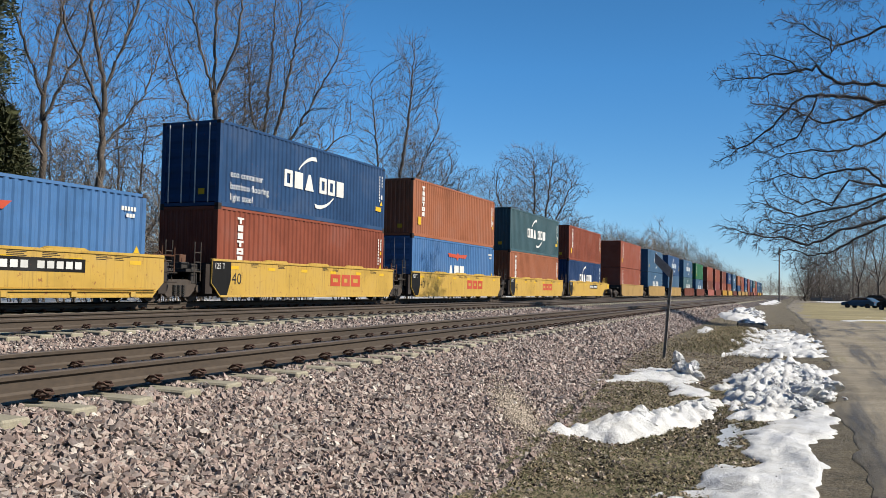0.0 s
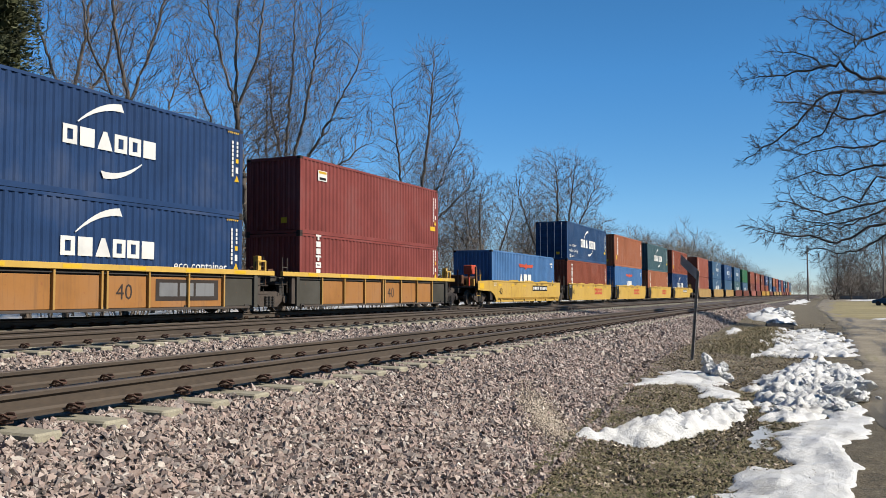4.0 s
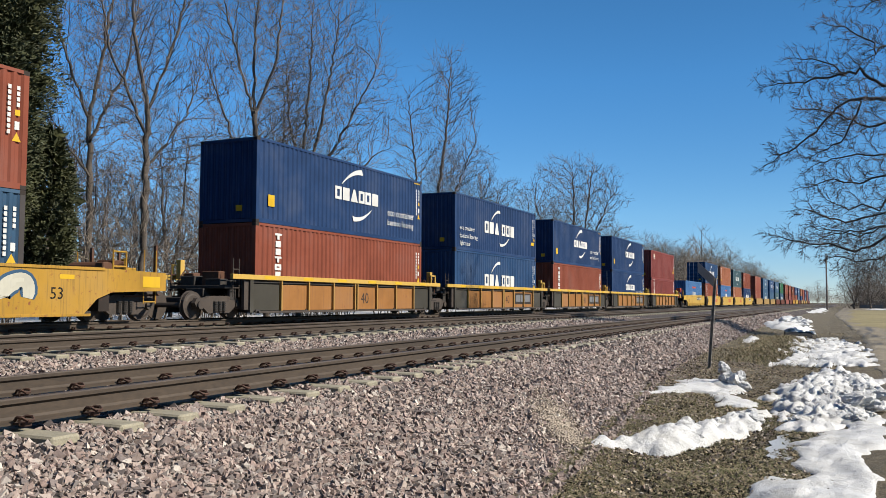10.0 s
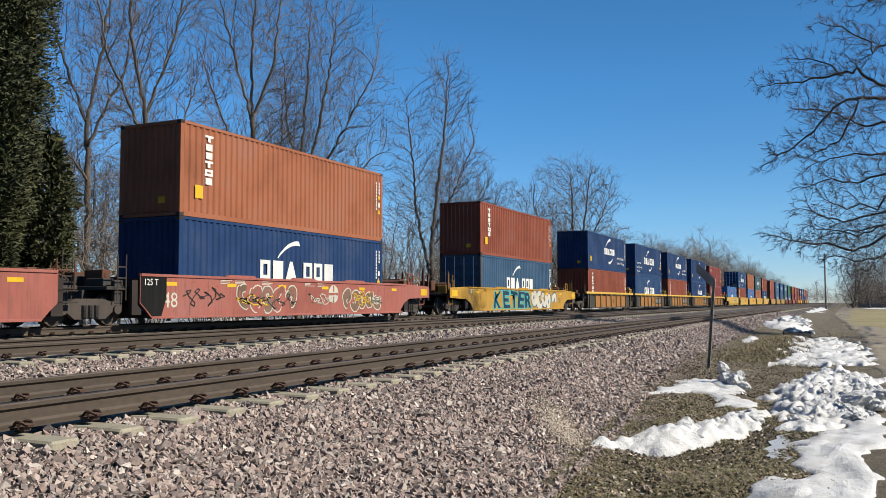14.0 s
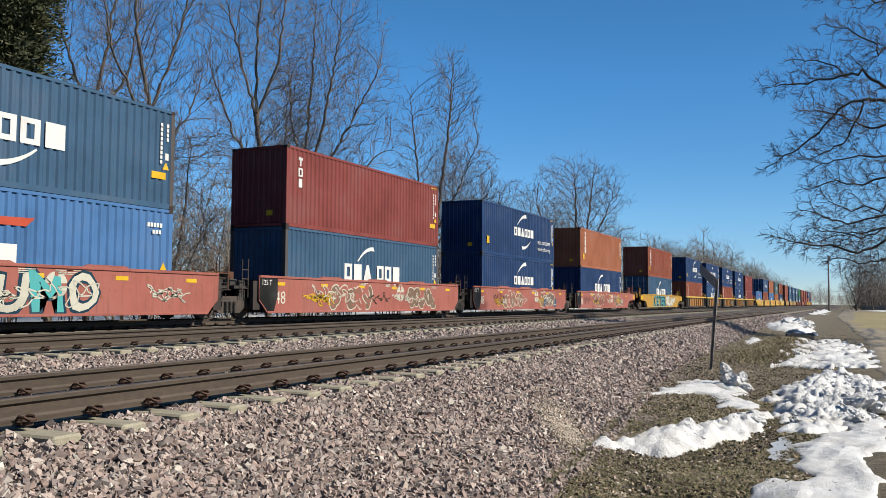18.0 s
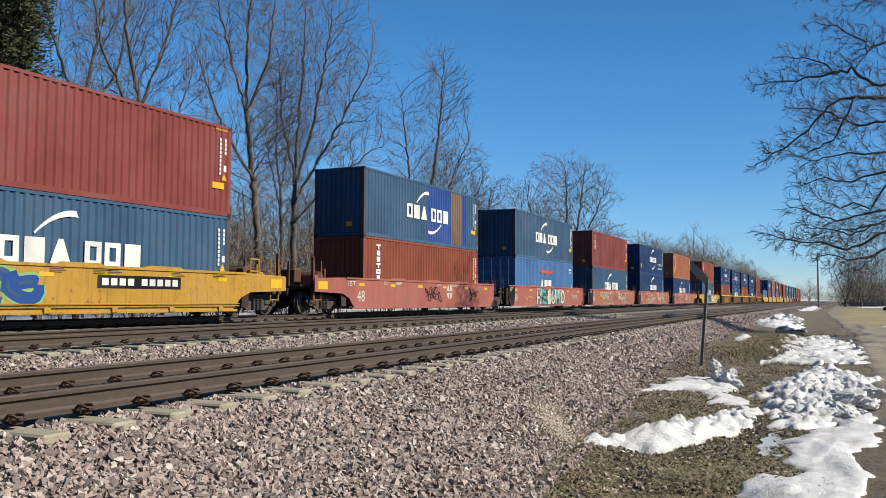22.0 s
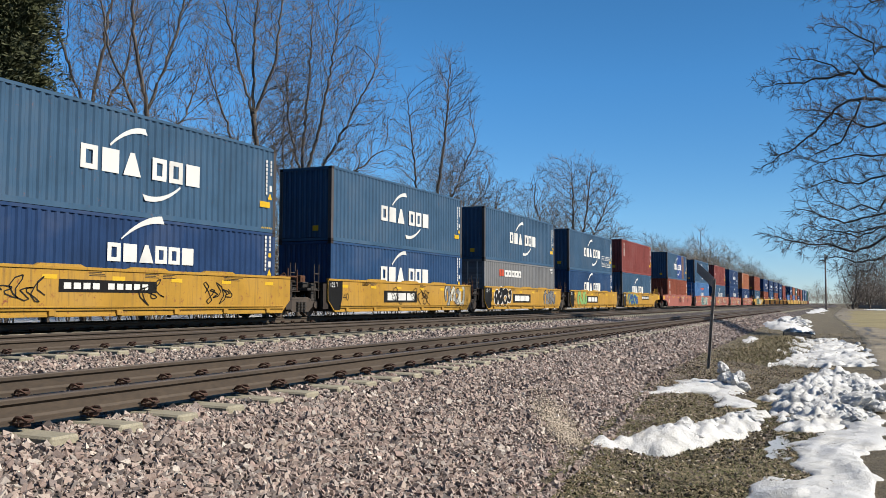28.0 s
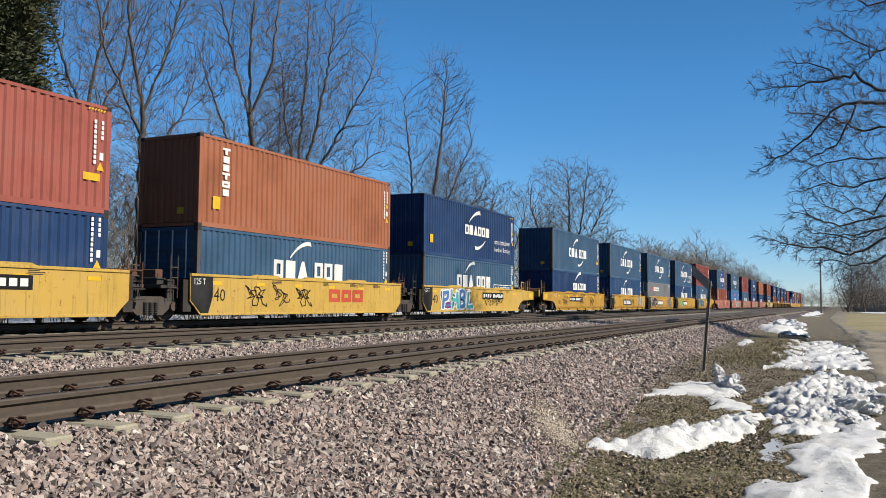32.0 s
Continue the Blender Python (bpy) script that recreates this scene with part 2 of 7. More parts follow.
def snow_material():
    m, nt, b = nodes_of("old_snow")
    v = nt.nodes.new("ShaderNodeNewGeometry").outputs["Position"]
    big, mid, fine = noise_tex(nt, v, 1.6, 5, 0.65), noise_tex(nt, v, 9, 5, 0.7), noise_tex(nt, v, 40, 4, 0.7)
    col = ramp(nt, big, [(0.3, (0.33, 0.32, 0.30)), (0.45, (0.46, 0.46, 0.455)), (0.7, (0.51, 0.515, 0.525))])
    grit = ramp(nt, noise_tex(nt, v, 55, 3), [(0.66, (0, 0, 0)), (0.72, (0.7, 0.7, 0.7))])
    area = ramp(nt, noise_tex(nt, v, 0.9, 3), [(0.42, (0.15, 0.15, 0.15)), (0.56, (1, 1, 1))])
    col = mix(nt, mix(nt, 1.0, grit, area, "MULTIPLY"), col, (0.2, 0.17, 0.13))
    nt.links.new(col, b.inputs["Base Color"])
    b.inputs["Roughness"].default_value = 0.6
    bump(nt, b, mix(nt, 0.5, mid, fine), 0.7, 0.06)
    return m


def clod_material():
    """Crumbs of soil, turf and grit."""
    m, nt, b = nodes_of("soil_crumbs")
    src = nt.nodes.new("ShaderNodeNewGeometry").outputs["Random Per Island"]
    col = ramp(nt, src, [(0.0, (0.012, 0.009, 0.006)), (0.4, (0.036, 0.028, 0.015)), (0.62, (0.085, 0.07, 0.032)), (0.76, (0.17, 0.13, 0.078)), (0.88, (0.31, 0.25, 0.175)), (1.0, (0.46, 0.41, 0.33))])
    nt.links.new(col, b.inputs["Base Color"])
    b.inputs["Roughness"].default_value = 0.95
    return m


CRUMBS = clod_material()
BALLAST, STONE, STONE_ONE = ballast_material(), stone_material(True), stone_material(False)
EARTH, ROAD, SNOW = earth_material(), road_material(), snow_material()

# ---- mesh helpers ----


def mesh_of(name, bm, mat):
    me = bpy.data.meshes.new(name)
    bm.to_mesh(me)
    bm.free()
    me.materials.append(mat)
    return me


def link(name, me, parent=None, label="", at=None):
    ob = new(name, me)
    if parent:
        ob.parent = parent
    if at is not None:
        ob.matrix_basis = at if isinstance(at, Matrix) else Matrix.Translation(at)
    if label:
        tagged(ob, label)
    return ob


def part(name, bm, mat, parent, label="", at=None):
    return link(name, mesh_of(name, bm, mat), parent, label, at)


def raw(name, verts, faces, mat, smooth=False):
    me = bpy.data.meshes.new(name)
    me.from_pydata([tuple(v) for v in verts], [], faces)
    me.materials.append(mat)
    if smooth:
        me.polygons.foreach_set("use_smooth", [True] * len(me.polygons))
    me.update()
    return me


def empty(name, at=None):
    ob = new(name)
    ob.empty_display_size = 0.2
    if at is not None:
        ob.matrix_basis = at if isinstance(at, Matrix) else Matrix.Translation(at)
    return ob


def box(bm, x0, x1, y0, y1, z0, z1, bevel=0.0):
    r = bmesh.ops.create_cube(bm, size=1, matrix=Matrix.Translation(((x0 + x1) / 2, (y0 + y1) / 2, (z0 + z1) / 2)) @ Matrix.Diagonal((x1 - x0, y1 - y0, z1 - z0, 1)))
    if bevel:
        es = list({e for v in r["verts"] for e in v.link_edges})
        bmesh.ops.bevel(bm, geom=es, offset=bevel, segments=1, affect="EDGES")
    return bm


def boxes(*rows, bevel=0.0):
    bm = bmesh.new()
    for r in rows:
        box(bm, *r, bevel=bevel)
    return bm


def rod(bm, p, q, r, sides=6, r2=None):
    p, q = Vector(p), Vector(q)
    d = q - p
    bmesh.ops.create_cone(bm, cap_ends=True, segments=sides, radius1=r, radius2=r if r2 is None else r2, depth=d.length,
                          matrix=Matrix.Translation((p + q) / 2) @ d.to_track_quat("Z", "Y").to_matrix().to_4x4())
    return bm


def rods(rows, r, sides=6):
    bm = bmesh.new()
    for p, q in rows:
        rod(bm, p, q, r, sides)
    return bm


def outline(bm, pts, lift):
    """A flat face from (y, z) points, facing +X."""
    vs = [bm.verts.new((lift, y, z)) for y, z in pts]
    f = bm.faces.new(vs)
    if f.normal.x < 0 or (f.normal_update() or f.normal.x < 0):
        f.normal_flip()


def slab(bm, pts, x0, x1):
    """A plate from (y, z) points, between x0 and x1."""
    a = [bm.verts.new((x0, y, z)) for y, z in pts]
    b = [bm.verts.new((x1, y, z)) for y, z in pts]
    n = len(pts)
    bm.faces.new(a)
    bm.faces.new(b[::-1])
    for k in range(n):
        bm.faces.new((a[k], b[k], b[(k + 1) % n], a[(k + 1) % n]))
    bmesh.ops.recalc_face_normals(bm, faces=bm.faces)
    return bm


def words(name, text, size, mat, parent, at, wide=1.0, label=""):
    """Lettering that faces +X and reads along +Y."""
    cu = bpy.data.curves.new(name, "FONT")
    cu.body, cu.size, cu.align_x, cu.resolution_u = text, size, "LEFT", 2
    tmp = bpy.data.objects.new(name, cu)
    scene.collection.objects.link(tmp)
    me = bpy.data.meshes.new_from_object(tmp.evaluated_get(bpy.context.evaluated_depsgraph_get()))
    bpy.data.objects.remove(tmp)
    bpy.data.curves.remove(cu)
    me.transform(Matrix(((0, 0, 1, 0), (wide, 0, 0, 0), (0, 1, 0, 0), (0, 0, 0, 1))))
    me.materials.clear()
    me.materials.append(mat)
    return link(name, me, parent, label, at)


TEXTS = {}


def text_part(name, text, size, key, parent, at, wide=1.0, label=""):
    k = (text, size, key, wide)
    if k in TEXTS:
        ob = link(name, TEXTS[k], parent, label, at)
    else:
        ob = words(name, text, size, coat(key), parent, at, wide, label)
        TEXTS[k] = ob.data
    return tagged(ob, kind="stuff") if name == "lettering" else ob


# ---- the lie of the land and the three tracks ----
RAIL_TOP = (0.87, 0.975, 0.95)      # the rail heads of the near, middle and far track


def centre(n, y):
    """The centre line of track 1, 2 or 3 at y: the two near tracks draw away to run beside the far one."""
    if n == 1:
        u = min(y, 67.0)
        return -5.874 - 0.0326 * u + 0.000243 * u * u
    if n == 2:
        u = min(y, 88.0)
        return -11.15 - 0.0511 * u + 0.00029 * u * u
    return -19.053


def bend(y):
    """How far all tracks swing left beyond the long straight."""
    return -max(0.0, y - 420.0) ** 2 / 3000.0


def smooth(a, b, v):
    u = min(1.0, max(0.0, (v - a) / (b - a)))
    return u * u * (3 - 2 * u)


def toe(y):
    """Where the ballast of the near track runs out."""
    return centre(1, y) + 3.75 - 1.25 * smooth(5, 24, y)


def land(x, y):
    """The height of the ground."""
    z = 0.28 * smooth(18, 60, y) * smooth(-1.5, -5.0, x)
    z -= 0.10 * math.exp(-((x + 1.6) / 0.9) ** 2) * smooth(60, 15, y)
    z += 0.035 * noise.noise((x * 0.45, y * 0.3, 0.0)) + 0.02 * noise.noise((x * 1.7, y * 1.7, 3.0))
    if -6 < x < 0.6 and 3 < y < 60:
        rough = smooth(0.5, -0.2, x)
        z += rough * (0.05 * noise.noise((x * 1.3, y * 0.9, 11.0)) + 0.032 * noise.noise((x * 3.4, y * 2.6, 12.0)) + 0.016 * noise.noise((x * 8.0, y * 6.5, 13.0)))
    z += 0.26 * math.exp(-((x + 2.1) / 0.75) ** 2) * smooth(22, 27, y) * smooth(40, 35, y)
    z += 0.35 * smooth(-22.9, -25.8, x) * smooth(600, 300, y)
    return z if y < 300 else z * 0.3


def grid_lines(stops):
    out = []
    for a, b, d in stops:
        n = max(1, round((b - a) / d))
        out += [a + (b - a) * k / n for k in range(n)]
    return out + [stops[-1][1]]


def sheet(name, xs, ys, height, mat):
    nx = len(xs)
    v = [(x, y, height(x, y)) for y in ys for x in xs]
    f = [(j * nx + i, j * nx + i + 1, (j + 1) * nx + i + 1, (j + 1) * nx + i) for j in range(len(ys) - 1) for i in range(nx - 1)]
    return raw(name, v, f, mat, True)


ground = link("ground", sheet("ground", grid_lines([(-2500, -200, 230), (-200, -30, 17), (-30, -22, 0.4), (-22, -6, 2.0), (-6, 1, 0.08), (1, 30, 2), (30, 300, 27), (300, 2500, 220)]),
                              grid_lines([(-300, -10, 29), (-10, 3, 1.3), (3, 18, 0.1), (18, 30, 0.2), (30, 44, 0.4), (44, 90, 1.5), (90, 300, 10), (300, 3000, 150)]), land, EARTH))
tagged(ground, "flat verge of matted brown winter grass and mud", "ground", kind="structure")


def road_edge(y):
    return 0.45 + 0.25 * noise.noise((0.0, y * 0.35, 5.0)) + 0.12 * noise.noise((0.0, y * 1.7, 9.0)) - 2.4 * smooth(30, 130, y)


def build_road():
    ys = grid_lines([(-40, 3, 1.5), (3, 40, 0.3), (40, 300, 4)])
    v, f = [], []
    w = (0, 0.05, 0.4, 1.2, 2.5, 4.0, 6.2, 12.0, 28.0, 28.2)
    for y in ys:
        e = road_edge(y)
        for k, d in enumerate(w):
            x = e + d
            v.append((x, y, land(x, y) + (-0.05 if k in (0, len(w) - 1) else 0.012 + 0.04 * math.sin(math.pi * min(1, d / 28.0)))))
    n = len(w)
    for j in range(len(ys) - 1):
        for i in range(n - 1):
            f.append((j * n + i, j * n + i + 1, (j + 1) * n + i + 1, (j + 1) * n + i))
    return raw("road", v, f, ROAD, True)


road = tagged(link("road", build_road()), "worn gravel and tar road with wet patches", "road", kind="structure")


def build_lawn():
    """Winter lawn beyond the road, with uneven borders."""
    xs, ys = grid_lines([(0, 1, 0.04)]), grid_lines([(52, 190, 2.0)])
    v, f, n = [], [], len(xs)
    for y in ys:
        x0 = -0.7 + 1.4 * noise.noise((0.0, y * 0.15, 40.0)) + 4.0 * smooth(64, 52, y)
        for u in xs:
            x = x0 + (46 - x0) * u
            v.append((x, y, land(x, y) + (0.07 if 0 < u < 1 and 52 < y < 190 else -0.02)))
    for j in range(len(ys) - 1):
        for i in range(n - 1):
            f.append((j * n + i, j * n + i + 1, (j + 1) * n + i + 1, (j + 1) * n + i))
    return raw("lawn", v, f, surface("winter_lawn", (0.12, 0.098, 0.038), (0.225, 0.185, 0.085), 0.16, 0.95, 0, 5, 0.3, 0.02), True)


tagged(link("lawn", build_lawn()), "straw-coloured winter lawn beyond the road", "lawn", kind="structure")


def bed_profile(y):
    """Cross section of the ballast at y, from the near toe to the far toe."""
    c1, c2, c3 = centre(1, y), centre(2, y), centre(3, y)
    t = toe(y)
    g = land(t, y) - 0.04
    a, b, c = (z - 0.21 for z in RAIL_TOP)
    return [(t, g), (t - 0.5 * (t - (c1 + 1.45)), g + 0.52 * (a - 0.09 - g)), (c1 + 1.45, a - 0.09), (c1 + 1.0, a - 0.03), (c1, a - 0.02), (c1 - 1.3, a - 0.04),
            ((c1 + c2) / 2, (a + b) / 2 - 0.13), (c2 + 1.5, b - 0.09), (c2 + 0.95, b - 0.045), (c2, b), (c2 - 1.4, b), ((c2 + c3) / 2, (b + c) / 2 - 0.2), (c3 + 1.4, c - 0.05), (c3, c), (c3 - 1.5, c), (c3 - 3.6, 0.05)]


def bed_height(x, y):
    p = bed_profile(y)
    for (x0, z0), (x1, z1) in zip(p, p[1:]):
        if x1 <= x <= x0:
            return z0 + (z1 - z0) * (x0 - x) / (x0 - x1)
    return land(x, y)


def build_bed():
    ys = grid_lines([(-60, 0, 6), (0, 40, 0.35), (40, 120, 3), (120, 420, 25), (420, 1100, 20)])
    v, f, n = [], [], 61
    for y in ys:
        p = bed_profile(y)
        for k in range(n):
            s = k * (len(p) - 1) / (n - 1)
            i = min(int(s), len(p) - 2)
            x = p[i][0] + (p[i + 1][0] - p[i][0]) * (s - i)
            z = p[i][1] + (p[i + 1][1] - p[i][1]) * (s - i)
            v.append((x + bend(y), y, z + (0.02 * noise.noise((x * 2.3, y * 2.3, 1.0)) if 0 < y < 60 else 0)))
    for j in range(len(ys) - 1):
        for i in range(n - 1):
            f.append((j * n + i, (j + 1) * n + i, (j + 1) * n + i + 1, j * n + i + 1))
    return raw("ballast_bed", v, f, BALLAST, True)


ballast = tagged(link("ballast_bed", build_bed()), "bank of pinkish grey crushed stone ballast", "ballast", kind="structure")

RAIL_SHAPE = ((0.075, 0), (0.075, 0.013), (0.02, 0.03), (0.009, 0.05), (0.009, 0.12), (0.036, 0.14), (0.037, 0.166), (0.028, 0.175))


def build_rail(n, side, head=False):
    """One rail of track n; side is +1 for the near one. The head is a piece of its own."""
    ys = grid_lines([(-50, 0, 10), (0, 100, 2.0), (100, 420, 40), (420, 1100, 20)])
    half = [(0.0365, 0.168), (0.029, 0.177)] if head else RAIL_SHAPE
    shape = [(x, z) for x, z in half] + [(-x, z) for x, z in half[::-1]]
    base = RAIL_TOP[n - 1] - 0.177
    v, f, m = [], [], len(shape)
    for y in ys:
        x0 = centre(n, y) + side * 0.7535 + bend(y)
        v += [(x0 + x, y, base + z) for x, z in shape]
    for j in range(len(ys) - 1):
        for i in range(m):
            k = (i + 1) % m
            f.append((j * m + i, j * m + k, (j + 1) * m + k, (j + 1) * m + i))
    f.append(tuple(range(m))[::-1])
    return raw("rail", v, f, RAILHEAD if head else RAILSIDE)


def tie_mesh():
    bm = bmesh.new()
    slab(bm, [(-0.14, -0.2), (0.14, -0.2), (0.115, 0.0), (-0.115, 0.0)], -1.295, 1.295)
    for v in bm.verts:
        if abs(v.co.x) > 1.2 and v.co.z > -0.1:
            v.co.z -= 0.035
    bmesh.ops.bevel(bm, geom=list(bm.edges), offset=0.016, segments=1, affect="EDGES")
    return mesh_of("tie", bm, CONCRETE)


def clip_mesh():
    """A bent spring clip on its shoulder."""
    bm = bmesh.new()
    box(bm, 0.03, 0.10, -0.045, 0.045, -0.012, 0.02, 0.006)
    for s in (-1, 1):
        pts = [(-0.02, s * 0.02, 0.022), (0.03, s * 0.055, 0.05), (0.085, s * 0.06, 0.05), (0.12, s * 0.035, 0.03)]
        for p, q in zip(pts, pts[1:]):
            rod(bm, p, q, 0.012, 5)
    rod(bm, (0.12, -0.035, 0.03), (0.12, 0.035, 0.03), 0.012, 5)
    box(bm, 0.01, 0.07, -0.07, 0.07, 0.0, 0.014)
    for v in bm.verts:
        v.co.y *= 0.7
    return mesh_of("clip", bm, CLIP)


TIE, CLIP_ME = tie_mesh(), clip_mesh()


def copies(name, me, spots, mat):
    """Many copies of one mesh joined into one."""
    co = np.array([v.co for v in me.vertices])
    fs = [tuple(p.vertices) for p in me.polygons]
    vs, out = [], []
    for k, (x, y, z) in enumerate(spots):
        vs.append(co + (x, y, z))
        out += [tuple(i + k * len(co) for i in f) for f in fs]
    return raw(name, np.concatenate(vs), out, mat)


def build_track(n, first, near, far, label):
    t = empty("track_%d" % n, (0, 0, 0))
    tagged(t, label, "railway track", kind="structure")
    for s in (1, -1):
        link("rail", build_rail(n, s), t, "long rusty brown steel rail")
        link("rail_head", build_rail(n, s, True), t, "worn dull rail head")
    base = RAIL_TOP[n - 1] - 0.177
    pitch, ys = 0.606, []
    k = 0
    while first + k * pitch < far:
        ys.append(first + k * pitch)
        k += 1
    rest, rest_clips = [], []
    for y in ys:
        c = centre(n, y) + bend(y)
        clips = [(c + s * 0.7535 + 0.075, y, base + 0.005) for s in (1, -1)]
        if y < near:
            link("tie", TIE, t, "", (c, y, base - 0.005))
            for p in clips:
                link("clip", CLIP_ME, t, "", p)
        else:
            rest.append((c, y, base - 0.005))
            rest_clips += clips if y < 90 else []
    if rest:
        tagged(link("ties", copies("ties", TIE, rest, CONCRETE), t), "row of concrete ties", kind="stuff")
    if rest_clips:
        tagged(link("clips", copies("clips", CLIP_ME, rest_clips, CLIP), t), "row of rusty rail clips", kind="stuff")
    return t


build_track(1, 4.09 - 0.606 * 3, 45, 160, "empty railway track on concrete ties")
build_track(2, 8.23 - 0.606 * 10, 45, 120, "middle empty railway track on concrete ties")
build_track(3, 6.2, 40, 90, "railway track under the container train")

# ---- containers ----
LONG, WIDE = 12.192, 2.438
HIGH = {"H": 2.896, "S": 2.591}
MESHES = {}


def once(key, make):
    """Builds a mesh the first time it is asked for."""
    if key not in MESHES:
        MESHES[key] = make()
    return MESHES[key]


def corrugated(a, b, z0, z1, deep, pitch):
    """A pressed steel wall along y from a to b; its outer faces lie at x = 0."""
    n = max(2, round((b - a) / pitch))
    p = (b - a) / n
    pts = []
    for k in range(n):
        y = a + k * p
        pts += [(0, y), (0, y + 0.31 * p), (-deep, y + 0.5 * p), (-deep, y + 0.81 * p)]
    pts.append((0, b))
    v = [(x, y, z) for x, y in pts for z in (z0, z1)]
    f = [(2 * k, 2 * k + 2, 2 * k + 3, 2 * k + 1) for k in range(len(pts) - 1)]
    return v, f


def side_mesh(h, key):
    v, f = corrugated(-LONG / 2 + 0.16, LONG / 2 - 0.16, 0.15, HIGH[h] - 0.09, 0.04, 0.278)
    return raw("side_panel", v, f, coat(key))


def end_mesh(h, key):
    v, f = corrugated(-1.08, 1.08, 0.15, HIGH[h] - 0.1, 0.045, 0.25)
    return raw("end_panel", v, f, coat(key))


def roof_mesh(h, key):
    v, f = corrugated(-LONG / 2 + 0.1, LONG / 2 - 0.1, -1.17, 1.17, 0.02, 0.42)
    return raw("roof", [(z, y, HIGH[h] - 0.012 + x) for x, y, z in v], f, coat(key))


def door_mesh(h, key):
    v, f = corrugated(0.16, HIGH[h] - 0.12, 0.01, 1.1, 0.035, 0.52)
    return raw("door", [(x + 0.02, z, y) for x, y, z in v], [q[::-1] for q in f], coat(key))


FACE = 1.219


def block(bm, y0, y1, z0, z1, lift=FACE + 0.004):
    outline(bm, [(y0, z0), (y1, z0), (y1, z1), (y0, z1)], lift)


def sweep(bm, p, q, sag, w0, w1, n=9, lift=FACE + 0.004):
    """A tapering arc from p to q in (y, z), bowed by sag."""
    up, lo = [], []
    for k in range(n + 1):
        u = k / n
        y = p[0] + (q[0] - p[0]) * u
        z = p[1] + (q[1] - p[1]) * u + sag * 4 * u * (1 - u)
        w = w0 + (w1 - w0) * u
        up.append((y - w * 0.25, z + w / 2))
        lo.append((y + w * 0.25, z - w / 2))
    for k in range(n):
        outline(bm, [lo[k], lo[k + 1], up[k + 1], up[k]], lift)


def frame_shape(bm, a, b, z0, z1, w, lift=FACE + 0.004):
    """A hollow block, its four sides as strips."""
    for r in ((a, a + w, z0, z1), (b - w, b, z0, z1), (a + w, b - w, z1 - w * 0.8, z1), (a + w, b - w, z0, z0 + w * 0.8)):
        block(bm, *r, lift)


def letters(y0, y1, z0, z1, row, gap=0.12):
    """A brand name as a row of plain shapes: hollow block (o), solid block (s), wedge (a), thin bar (i), space."""
    size = {"o": 0.95, "s": 1.1, "a": 1.1, "i": 0.5, " ": 0.45}
    u = (y1 - y0) / sum(size[c] for c in row)
    y, out = y0, []
    for c in row:
        w = size[c] * u
        a, b = y + gap * w * 0.5, y + w - gap * w * 0.5
        y += w
        if c == " ":
            continue
        bm = bmesh.new()
        if c == "o":
            frame_shape(bm, a, b, z0, z1, (b - a) * 0.3)
        elif c == "a":
            outline(bm, [(a, z0), (b, z0), ((a + b) / 2 + 0.12 * (b - a), z1), ((a + b) / 2 - 0.12 * (b - a), z1)], FACE + 0.004)
        else:
            block(bm, a + 0.04 * w, b - 0.04 * w, z0, z1)
        out.append(bm)
    return out


def upright(y0, y1, z1, high, n, row):
    out = []
    for k in range(n):
        z = z1 - k * high
        bm = bmesh.new()
        w = y1 - y0
        if row[k] == "t":
            block(bm, y0, y1, z - high * 0.28, z)
            block(bm, y0 + 0.33 * w, y1 - 0.33 * w, z - high * 0.8, z - high * 0.28)
        elif row[k] == "o":
            frame_shape(bm, y0, y1, z - high * 0.8, z, w * 0.28)
        else:
            block(bm, y0 + 0.1 * w, y1 - 0.1 * w, z - high * 0.8, z)
        out.append(bm)
    return out


def one(make, *a):
    bm = bmesh.new()
    make(bm, *a)
    return bm


